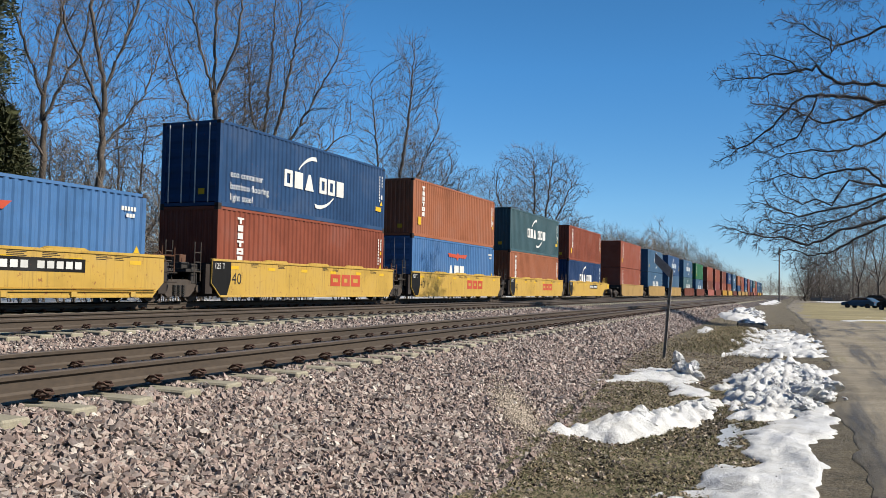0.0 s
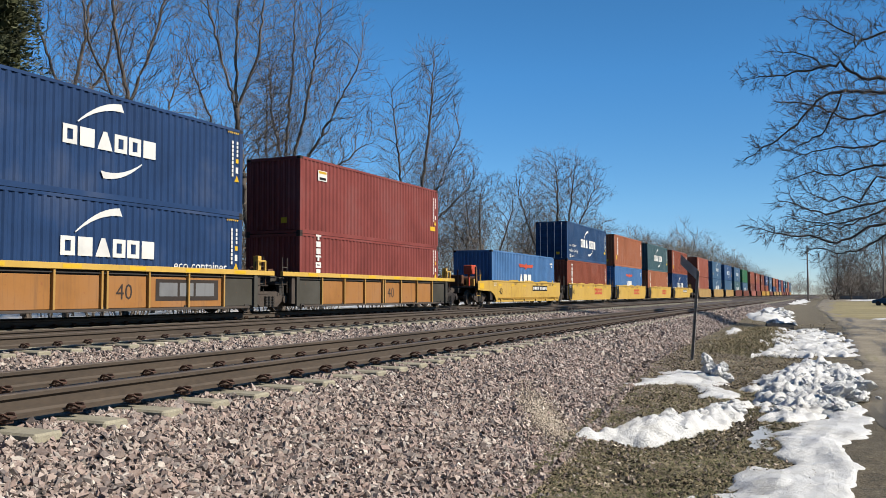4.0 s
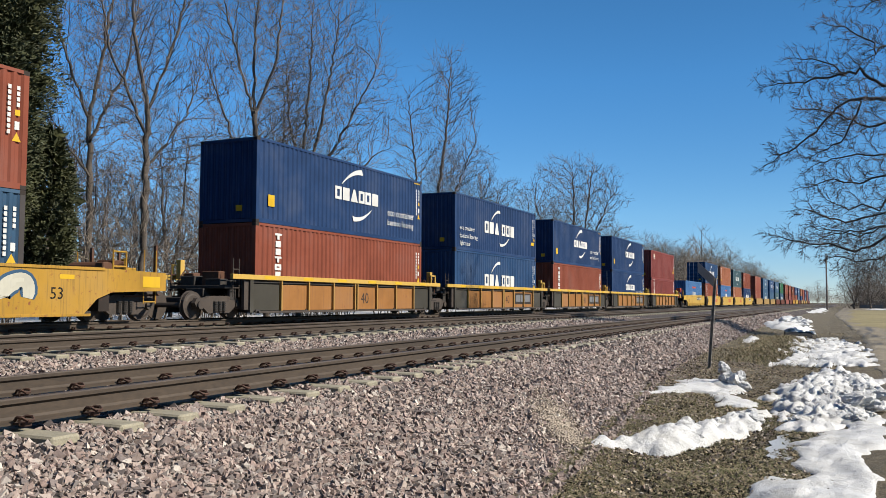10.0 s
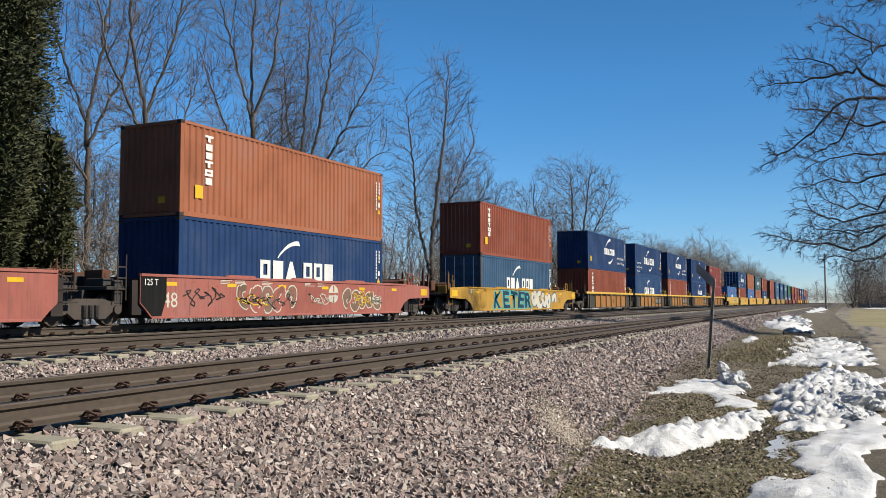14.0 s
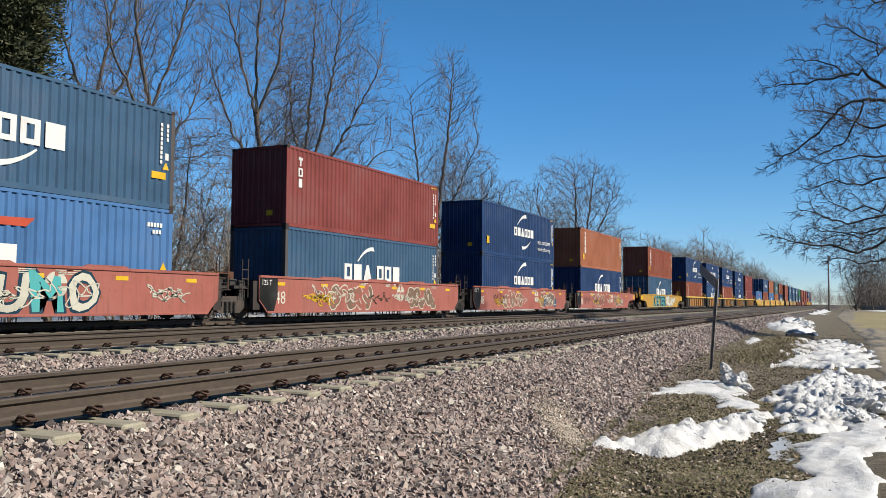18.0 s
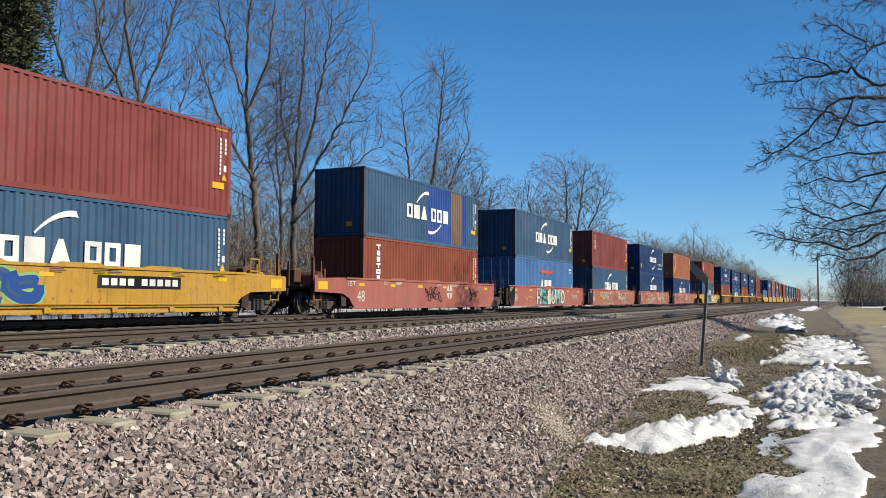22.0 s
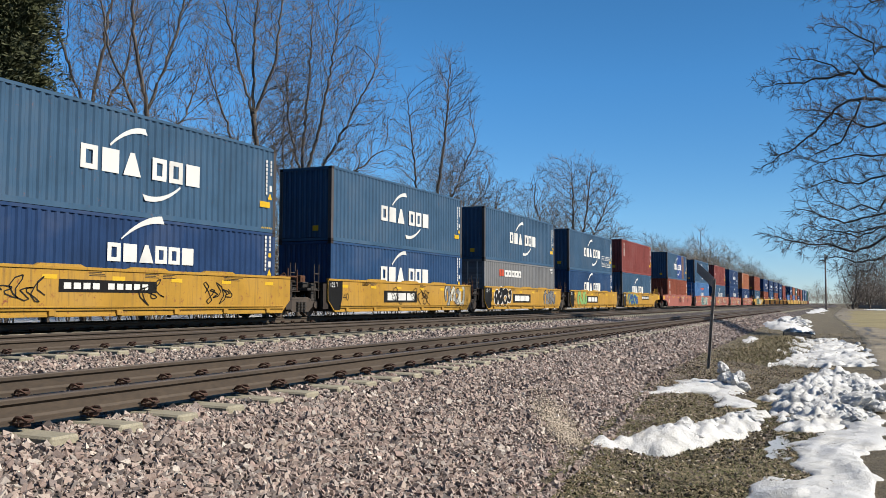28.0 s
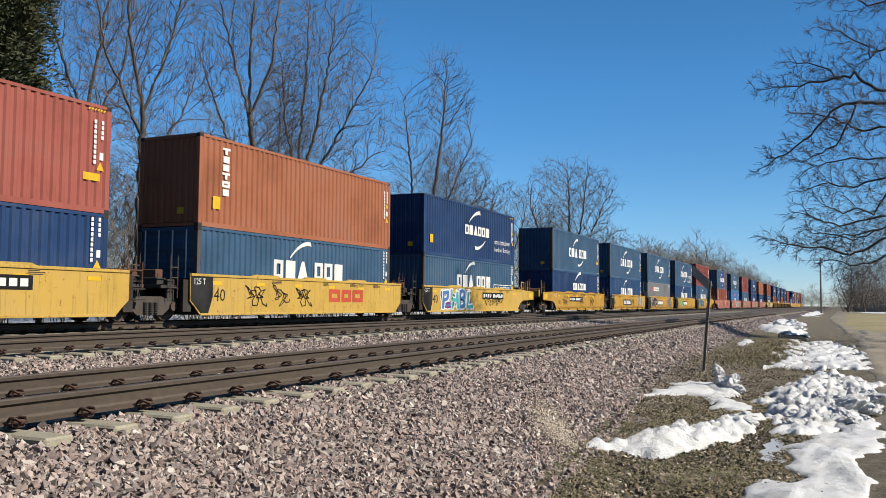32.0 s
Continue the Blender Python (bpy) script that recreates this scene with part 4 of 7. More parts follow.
            link("hand_rail", once("rail4", lambda: mesh_of("hand_rail", rods([((0, 0, 0.7), (0, 0, 1.95)), ((0, 0.3, 0.7), (0, 0.3, 1.95)), ((0, 0, 1.0), (0, 0.3, 1.0)), ((0, 0, 1.3), (0, 0.3, 1.3)), ((0, 0, 1.6), (0, 0.3, 1.6))], 0.017, 5), STEEL)), u, "", (1.25, s * (h + 0.55) - 0.15, 0))
            link("brake_cylinder", once("gear2", lambda: mesh_of("brake_cylinder", boxes((-0.9, -0.3, -0.2, 0.25, 1.08, 1.4), bevel=0.02), GRIME)), u, "", (0, s * (h + 0.55), 0))
            link("brake_valve", once("gear5", lambda: mesh_of("brake_valve", boxes((0.2, 0.8, -0.25, 0.15, 1.08, 1.3), bevel=0.02), GRIME)), u, "", (0, s * (h + 0.55), 0))
            link("step_bracket", once("gear6", lambda: mesh_of("step_bracket", boxes((0.95, 1.1, -0.1, 0.2, 0.6, 1.25), bevel=0.02), GRIME)), u, "", (0, s * (h + 0.55), 0))
            if kind != "ribbed":
                link("end_mark", once("endpanel", lambda: mesh_of("end_mark", slab(bmesh.new(), [(-0.36, 0.64), (-0.1, 0.42), (0.12, 0.22), (0.42, 0.22), (0.62, 0.75), (0.62, 1.38), (-0.36, 1.38)], 0, 0.006), coat("black"))), u, "black end panel", (SIDE + 0.002, s * (h - 0.28), 0)) if s < 0 and key != "ochre" else None
    if not full:
        return u
    if kind == "ribbed":
        bay = 2 * h / 8
        for k in range(8):
            dark = k in (0, 7)
            link("panel", once(("bay", dark), lambda: mesh_of("panel", boxes((-0.15, -0.09, -bay / 2 + 0.05, bay / 2 - 0.05, 0.26, 1.14), bevel=0.012), coat("soot" if dark else "plate"))), u,
                 "dark grey side panel" if dark else "rusty orange-brown side panel", (SIDE, -h + (k + 0.5) * bay, 0))
        for k in range(9):
            for dy in ((-0.09, 0.09) if k == 4 else (0,)):
                end = k in (0, 8)
                link("rib", once(("rib", end), lambda: mesh_of("rib", boxes((-0.12, 0.0, -0.035 - 0.06 * end, 0.035 + 0.06 * end, 0.2, 1.285), bevel=0.008), coat("soot" if end else "rib"))), u, "", (SIDE, -h + k * bay + dy, 0))
        link("brake_pipe", once(("toppipe", h), lambda: mesh_of("brake_pipe", rods([((-0.06, -h, 1.2), (-0.06, h, 1.2))], 0.02, 6), GRIME)), u, "", (SIDE, 0, 0))
        for k in range(6):
            link("reflector", once("reflector2", lambda: mesh_of("reflector", boxes((0, 0.004, -0.3, 0.3, 0, 0.1)), coat("lemon"))), u, "yellow reflector strip", (SIDE + 0.032, -h + 0.9 + k * (2 * h - 1.8) / 5, 1.31))
    else:
        for k in range(6):
            y = -h + 1.1 + k * (2 * h - 2.2) / 5
            link("reflector", once("reflector", lambda: mesh_of("reflector", boxes((0, 0.004, -0.22, 0.22, 0, 0.11)), coat("lemon"))), u, "yellow reflector strip", (SIDE + 0.002, y, 1.12))
        if kind == "piped":
            for z in (0.36, 0.43):
                link("brake_pipe", once(("pipe", z, h), lambda: mesh_of("brake_pipe", rods([((0.05, -h + 0.7, z), (0.05, h - 0.3, z))], 0.016, 5), tone)), u, "", (SIDE, 0, 0))
            for k in range(6):
                link("bracket", once(("bracket", key), lambda: mesh_of("bracket", boxes((0, 0.07, -0.1, 0.1, 0.2, 0.34), bevel=0.01), tone)), u, "", (SIDE, -h + 1.2 + k * (2 * h - 2.4) / 5, 0))
        for k in range(3):
            y = -h * 0.45 + k * h * 0.45
            link("guide_pad", once(("guide", key), lambda: mesh_of("guide_pad", slab(bmesh.new(), [(-0.75, 1.44), (0.75, 1.44), (0.6, 1.5), (-0.6, 1.5)], -0.1, 0.015), tone)), u, "", (SIDE, y, 0))
    return u


def end_kit(u, s, h, end, key):
    """Brake gear, pipes, posts and ladders on the end of a wagon."""
    place = pose(0, s * (h + 0.02), 0, 0, 0, 0 if s > 0 else 180)
    rust, tone = coat("rusty"), coat(key)
    if end:
        rows = (("pipe_run", rods([((-1.2, 0.35, 1.12), (1.3, 0.35, 1.12)), ((1.05, 0.2, 1.16), (1.05, 2.2, 1.16)), ((0.8, 0.3, 1.25), (0.8, 1.4, 1.25)), ((1.2, 1.0, 0.7), (1.2, 2.3, 0.75))], 0.028, 6), rust),
                ("lever", rods([((0.3, 0.5, 1.1), (0.9, 1.2, 1.62)), ((0.9, 1.2, 1.62), (0.9, 1.9, 1.2))], 0.03, 6), rust),
                ("post", rods([((1.3, 0.5, 0.95), (1.3, 0.5, 1.95)), ((1.3, 0.95, 0.95), (1.3, 0.95, 1.9)), ((1.3, 0.5, 1.9), (1.3, 0.95, 1.9)), ((1.3, 0.5, 1.5), (1.3, 0.95, 1.5))], 0.026, 6), tone),
                ("gear_box", boxes((-0.2, 0.45, 1.3, 1.75, 1.08, 1.72), bevel=0.03), rust), ("relay_box", boxes((0.5, 0.8, 1.5, 1.7, 1.08, 1.45), bevel=0.03), rust),
                ("valve_stand", boxes((0.95, 1.25, 0.2, 0.4, 1.0, 1.6), bevel=0.02), rust), ("valve", boxes((1.0, 1.2, 0.55, 0.8, 1.05, 1.35), bevel=0.02), rust),
                ("cross_walk", boxes((-1.4, 1.4, 1.8, 2.3, 0.98, 1.03), bevel=0.005), coat("dusk")),
                ("end_post", boxes((1.2, 1.3, 2.05, 2.13, 0.55, 2.15), bevel=0.008), rust), ("far_end_post", boxes((-1.3, -1.2, 2.05, 2.13, 0.55, 2.15), bevel=0.008), rust), ("middle_post", boxes((-0.2, -0.12, 2.05, 2.12, 1.0, 2.0), bevel=0.008), rust),
                ("air_hose", rods([((0.35, 2.3, 0.8), (0.4, 2.6, 0.5)), ((0.4, 2.6, 0.5), (0.42, 2.85, 0.55))], 0.03, 6), GRIME))
    else:
        rows = (("pipe_run", rods([((1.15, -0.1, 1.15), (1.15, 0.9, 1.15)), ((-1.1, 0.4, 1.12), (1.2, 0.4, 1.12)), ((1.0, 0.1, 0.75), (1.0, 0.9, 0.7)), ((0.6, 0.0, 1.3), (0.6, 0.7, 1.1))], 0.026, 6), coat("dusk")),
                ("post", rods([((1.32, 0.15, 0.75), (1.32, 0.15, 1.75)), ((1.32, 0.7, 0.9), (1.32, 0.7, 1.7)), ((1.32, 0.15, 1.45), (1.32, 0.7, 1.45))], 0.022, 5), rust),
                ("lever", rods([((0.4, 0.2, 1.1), (0.9, 0.5, 1.6)), ((0.9, 0.5, 1.6), (1.0, 0.75, 1.2))], 0.026, 6), rust),
                ("gear_box", boxes((0.55, 1.0, 0.15, 0.5, 1.08, 1.5), bevel=0.02), rust), ("relay_box", boxes((-0.6, 0.1, 0.3, 0.6, 1.08, 1.55), bevel=0.02), rust),
                ("step", boxes((1.2, 1.4, 0.15, 0.75, 0.62, 0.66)), coat("dusk")), ("upper_step", boxes((1.2, 1.4, 0.15, 0.75, 0.92, 0.96)), coat("dusk")))
        if key == "ochre":
            rows += (("grab_frame", boxes((1.38, 1.46, 0.1, 0.16, 1.44, 1.78), (1.38, 1.46, 0.5, 0.56, 1.44, 1.78), (1.38, 1.46, 0.1, 0.56, 1.74, 1.8), bevel=0.01), coat("chord")), ("lever_guard", boxes((1.1, 1.3, 0.3, 0.5, 1.3, 1.95), bevel=0.01), coat("chord")),)
    for name, bm, mat in rows:
        link(name, once((name, end, key), lambda: mesh_of(name, bm, mat)), u, "", place)


def dress(u, h, mark, key, seed):
    """Numbers, panels and graffiti on the near side of a wagon."""
    rnd = random.Random(seed)
    x = SIDE + 0.004 if key != "ochre" else SIDE - 0.086
    if key == "red":
        text_part("number", "48", 0.62, "cream", u, (x, -h + 0.75, 0.5))
        bm = bmesh.new()
        outline(bm, [(1.9 + 0.34 * math.cos(a * math.tau / 20), 0.95 + 0.34 * math.sin(a * math.tau / 20)) for a in range(20)], x + 0.002)
        em = part("emblem", bm, coat("cream"), u, "round pale railway emblem")
        bm = bmesh.new()
        for r in ((1.58, 2.22, 0.9, 1.0), (1.85, 1.95, 0.63, 0.86), (1.85, 1.95, 1.04, 1.27)):
            block(bm, *r, lift=x + 0.004)
        part("cross", bm, coat("red"), em)
    elif key == "ochre":
        text_part("number", "40", 0.62, "dusk", u, (x, 0.45, 0.5))
    else:
        text_part("number", "53" if h > 7 else "40", 0.42 if key == "amber" else 0.55, "black", u, (x, -h + 0.95 if h < 7 else h - 1.6, 0.62))
    if key != "ochre" and h < 8.5:
        text_part("capacity", "125 T", 0.26, "white", u, (x + 0.008, -h + 0.02, 1.12), 0.9)
    panel = {"number": (0.5, 3.6, 0.85, 1.2), "number_low": (-3.0, 0.3, 0.8, 1.12), "logo": (-2.4, 0.6, 0.55, 1.05)}
    for m in mark:
        if m in panel:
            y0, y1, z0, z1 = panel[m]
            bm = bmesh.new()
            block(bm, y0, y1, z0, z1, x + 0.003)
            p = part("panel", bm, coat("black"), u, "black panel")
            bm = bmesh.new()
            if m == "logo":
                for a, b in ((0.3, 1.1), (1.2, 1.95), (2.05, 2.75)):
                    block(bm, y0 + a, y0 + b, z0 + 0.09, z1 - 0.09, x + 0.006)
            else:
                for a in (0.15, 0.45, 0.75, 1.05, 1.55, 1.85, 2.15, 2.45, 2.75):
                    w = 0.22
                    if y0 + a + w < y1 - 0.05:
                        block(bm, y0 + a, y0 + a + w, z0 + 0.08, z1 - 0.08, x + 0.006)
            tagged(part("panel_mark", bm, coat("white"), p, "white marks on the panel"), kind="stuff")
        elif m == "logo_red":
            bm = bmesh.new()
            for a, b in ((0.9, 1.7), (1.8, 2.5), (2.6, 3.4)):
                frame_shape(bm, a, b, 0.62, 1.1, 0.2, x + 0.003)
            tagged(part("emblem", bm, coat("signal"), u, "red wagon-owner emblem"), kind="stuff")
        elif m == "logo_pale":
            bm = bmesh.new()
            block(bm, 1.95, 4.7, 0.45, 1.08, x + 0.002)
            p = part("panel", bm, coat("dusk"), u, "faded dark panel")
            bm = bmesh.new()
            for a, b in ((2.1, 2.85), (2.95, 3.55), (3.65, 4.5)):
                outline(bm, [(a, 0.58), (b, 0.58), (b, 0.98), (a, 0.98)], x + 0.005)
            tagged(part("panel_mark", bm, coat("grey"), p, "faded pale marks"), kind="stuff")
        elif m == "scrawls":
            for k in range(7):
                a = rnd.uniform(-h + 1.5, h - 2.5)
                scrawl(u, a, a + rnd.uniform(0.7, 1.8), rnd.uniform(0.35, 0.6), rnd.uniform(0.8, 1.2), rnd.choice(["cream", "cream", "dusk", "lemon"]), seed * 7 + k)
        elif m == "scrawl_dark":
            for k in range(3):
                a = rnd.uniform(-h + 2.0, h - 2.5)
                scrawl(u, a, a + rnd.uniform(0.7, 1.3), 0.45, 1.2, "black", seed * 7 + k, 9, SIDE, 0.015)
    bm = bmesh.new()
    for k in range(5):
        y = rnd.uniform(-h + 1.8, h - 1.5)
        for j in range(3):
            block(bm, y, y + rnd.uniform(0.3, 0.6), 1.22 + j * 0.045, 1.24 + j * 0.045, x + 0.002)
    part("stencil", bm, coat("dusk" if key != "red" else "cream"), u, "small stencilled lines")["kind"] = "stuff"


# the train, from its tail forwards: where the load stands at the start, the wagon and the two boxes
TRAIN = (
    (-324.1, "smooth", "yellow", ("number",), ("salmon", "tex", "H"), ("navy", "bold", "S"), "F"),
    (-308.4, "smooth", "yellow", ("logo_red", "scrawl_dark"), ("orange", "tri", "H"), ("steel", "bold", "S"), "F"),
    (-292.9, "smooth", "yellow", ("number", "scrawl_dark"), ("navy", "eco", "H"), ("steel", "ecobox", "S"), "F"),
    (-273.3, "piped", "amber", ("number_low", "scrawl_dark"), ("steel", "bold", "H"), ("navy", "new", "S"), "E"),
    (-257.6, "piped", "amber", ("logo", "scrawl_dark"), ("steel", "bold", "H"), ("blue", "bold", "S"), "E"),
    (-242.4, "piped", "amber", ("logo",), ("steel", "bold", "H"), ("grey", "seaco", "S"), "E"),
    (-226.9, "piped", "amber", ("logo",), ("steel", "ecobox", "H"), ("blue", "bold", "S"), "E"),
    (-211.3, "piped", "amber", ("number",), ("maroon", "tex", "H"), ("steel", "bold", "H"), "E"),
    (-190.6, "smooth", "red", ("scrawl_dark",), ("steel", "bold", "H"), ("rust", "tri", "H"), "D"),
    (-172.5, "smooth", "red", ("scrawls",), ("steel", "bold", "H"), ("sky", "apl", "H"), "D"),
    (-154.8, "smooth", "red", ("scrawls",), ("maroon", "tex", "H"), ("steel", "bold", "H"), "D"),
    (-137.2, "smooth", "red", ("scrawls",), ("navy", "eco", "H"), ("navy", "new", "H"), "D"),
    (-118.8, "smooth", "red", ("scrawls",), ("orange", "tri", "H"), ("navy", "bold", "H"), "D"),
    (-95.9, "smooth", "amber", (), ("rust", "tri", "H"), ("steel", "bold", "H"), "C"),
    (-74.9, "ribbed", "ochre", (), ("navy", "eco", "H"), ("rust", "tri", "H"), "B"),
    (-59.0, "ribbed", "ochre", ("logo_pale",), ("navy", "ecoleft", "H"), ("blue", "bold", "H"), "B"),
    (-43.3, "ribbed", "ochre", ("logo_pale",), ("navy", "eco", "H"), ("rust", "tri", "H"), "B"),
    (-27.7, "ribbed", "ochre", ("logo_pale",), ("navy", "new", "H"), ("navy", "eco", "H"), "B"),
    (-12.1, "ribbed", "ochre", (), ("maroon", "kl", "H"), ("maroon", "tri", "S"), "B"),
    (7.55, "piped", "yellow", ("number",), None, ("sky", "apl", "H"), "A"),
    (23.1, "smooth", "yellow", ("logo_red",), ("blue", "ecoleft", "H"), ("rust", "tri", "H"), "A"),
    (38.45, "smooth", "yellow", ("logo_red",), ("orange", "tri", "H"), ("sky", "apl", "H"), "A"),
    (53.87, "smooth", "yellow", ("logo_red",), ("teal", "bold", "H"), ("orange", "tri", "H"), "A"),
    (69.4, "smooth", "yellow", ("number",), ("rust", "tri", "H"), ("navy", "ecoleft", "H"), "A"),
)
FAR_BOXES = (("rust", "rust"), ("steel", "steel"), ("blue", "steel"), ("steel", "teal"), ("green", "steel"), ("rust", "brown"), ("rust", "maroon"), ("brown", "rust"),
             ("navy", "rust"), ("steel", "steel"), ("orange", "blue"), ("rust", "rust"), ("navy", "steel"), ("maroon", "rust"), ("steel", "navy"), ("teal", "orange"))
FAR_WELLS = ("tan", "tan", "tan", "brown", "brown", "red", "brown", "amber", "yellow", "brown")


def ride(t):
    """How far the train has run by t."""
    return 9.556 * t + 0.0224 * t * t


MOVERS = []


def build_train():
    n = len(TRAIN)
    for k, (y0, kind, key, marks, up, low, car) in enumerate(TRAIN):
        mid = y0 + LONG / 2
        back_gap = y0 - TRAIN[k - 1][0] if k else 15.6
        fore_gap = TRAIN[k + 1][0] - y0 if k + 1 < n else 22.0
        rear_end = k > 0 and TRAIN[k - 1][6] != car
        front_end = k + 1 >= n or TRAIN[k + 1][6] != car
        h = 7.75 if key == "red" else 8.25 if car == "C" else 6.55
        rear_truck = -(h + 1.15) if rear_end else -back_gap / 2
        front_truck = h + 1.15 if front_end else None
        words_ = {"yellow": "bright yellow", "amber": "dirty amber-yellow", "red": "faded red", "ochre": "rusty brown, yellow-ribbed"}[key]
        u = wagon(kind, key, h, rear_end and key != "ochre", front_end and key != "ochre", rear_truck, front_truck, True, "%s well wagon of the container train" % words_)
        dress(u, h, marks, key, k + 3)
        MOVERS.append((u, mid, 0.0))
        z = 0.32
        if low:
            MOVERS.append((container(*low, k % 4 == 1, True, "set low in a well wagon"), mid, z))
            z += HIGH[low[2]]
        if up:
            top = container(*up, car == "A" and k == 20, True, "stacked on another container")
            MOVERS.append((top, mid, z))
            if k == 8:
                for a, b, tone_ in ((21, 31, "cobalt"), (31, 36, "faded"), (36, 38, "cobalt")):
                    step = (LONG - 0.32) / 43
                    v, f = corrugated(-LONG / 2 + 0.16 + a * step, -LONG / 2 + 0.16 + b * step, 0.16, HIGH["H"] - 0.1, 0.04, step)
                    link("repair_panel", raw("repair_panel", v, f, coat(tone_)), top, "repainted or rusted side panel", (FACE - 0.001, 0, 0))
        if y0 == 7.55:
            part("brake_housing", boxes((0.55, 1.05, -h - 2.2, -h - 1.55, 1.75, 2.25), (0.7, 0.8, -h - 1.95, -h - 1.85, 1.05, 1.76), bevel=0.03), coat("signal"), u, "bright red brake housing")
        if car == "D" and k == 9:
            graffiti_word(u, "HEIUMO", -2.9, 3.2, 0.22, 1.38, ("cream", "aqua", "cream"), "petrol")
        if key == "red" and k not in (8, 9):
            graffiti(u, 2.6, 5.4, 0.34, 1.16, ("faded", "faded"), "cream", 40 + k, 5)
            graffiti(u, -3.6, -0.6, 0.34, 1.2, ("faded", "red"), "cream", 60 + k, 5)
        if car == "C":
            graffiti_word(u, "KETER", -4.9, 1.3, 0.24, 1.42, ("petrol",), "aqua")
            graffiti(u, 1.3, 6.1, 0.28, 1.36, ("cream", "cream"), "steel", 12, 5)
        if y0 == -292.9:
            graffiti(u, -4.6, -0.7, 0.42, 1.3, ("violet", "sky"), "white", 21, 3)
            graffiti_word(u, "PHBL", -4.7, -0.7, 0.28, 1.4, ("sky", "aqua"), "white", SIDE + 0.016)
        if y0 == -211.3:
            graffiti(u, -5.2, -1.1, 0.4, 1.4, ("steel", "cobalt"), "lime", 22, 4)
        if y0 == -242.4:
            graffiti(u, -5.3, -2.7, 0.4, 1.38, ("black", "black"), "white", 23, 4)
            graffiti(u, 3.2, 5.4, 0.4, 1.36, ("grey",), "black", 24, 4)
        if y0 == -226.9:
            graffiti(u, -4.9, -2.6, 0.35, 1.4, ("lime", "lime"), "green", 25, 3)
        if y0 == -257.6:
            graffiti(u, 3.6, 5.8, 0.4, 1.4, ("grey", "cream"), "black", 26, 4)
        if y0 == -137.2:
            graffiti(u, 3.2, 5.8, 0.4, 1.1, ("steel", "cream"), "steel", 27, 5)
    rnd = random.Random(8)
    y, k = 91.5, 0
    while y < 640:
        up, low = FAR_BOXES[k % len(FAR_BOXES)]
        key = FAR_WELLS[k % len(FAR_WELLS)]
        mid = y + LONG / 2
        u = wagon("smooth", key, 6.6, False, False, -7.8, None, False, "distant %s well wagon of the train" % key)
        MOVERS.append((u, mid, 0.0))
        MOVERS.append((container(low, rnd.choice(["bold", "plain"]) if low in ("steel", "navy", "blue", "teal") else "tri", "H", False, False, "set low in a distant wagon"), mid, 0.32))
        MOVERS.append((container(up, rnd.choice(["bold", "new"]) if up in ("steel", "navy", "blue", "teal") else "tri", "H", False, False, "stacked far along the train"), mid, 0.32 + HIGH["H"]))
        k += 1
        y += 17.6 if k % 5 else 20.5


build_train()


def train_pose(mid, z, t):
    y = mid + ride(t)
    turn = math.degrees(math.atan2(max(0.0, y - 420.0) * 2 / 3000.0, 1))
    return pose(centre(3, y) + bend(y), y, RAIL_TOP[2] + z, 0, 0, turn)

# ---- trees ----


def tubes(name, lines, mat):
    """Tapered tubes along polylines; each line is a list of (point, radius)."""
    V, F, base = [], [], 0
    for ln in lines:
        r0 = ln[0][1]
        m = 8 if r0 > 0.12 else 5 if r0 > 0.035 else 3
        prev = None
        for k, (p, r) in enumerate(ln):
            q = ln[min(k + 1, len(ln) - 1)][0]
            o = ln[max(k - 1, 0)][0]
            d = (q - o).normalized()
            s = d.cross(Vector((0.3, 0.2, 1.0)) if abs(d.z) < 0.9 else Vector((1, 0, 0))).normalized()
            t = d.cross(s)
            for i in range(m):
                a = math.tau * i / m
                V.append(p + (s * math.cos(a) + t * math.sin(a)) * r)
            if k:
                b = base + (k - 1) * m
                F += [(b + i, b + (i + 1) % m, b + m + (i + 1) % m, b + m + i) for i in range(m)]
        base += len(ln) * m
    return raw(name, V, F, mat, True)


def limb(rnd, start, way, length, r, steps, wander, lift, thin=0.009):
    ln, p, d = [(start.copy(), r)], start.copy(), way.normalized()
    for k in range(steps):
        d = (d + Vector((rnd.gauss(0, wander), rnd.gauss(0, wander), rnd.gauss(0, wander) + lift))).normalized()
        p = p + d * (length / steps)
        ln.append((p.copy(), max(thin, r * (1 - 0.82 * (k + 1) / steps))))
    return ln


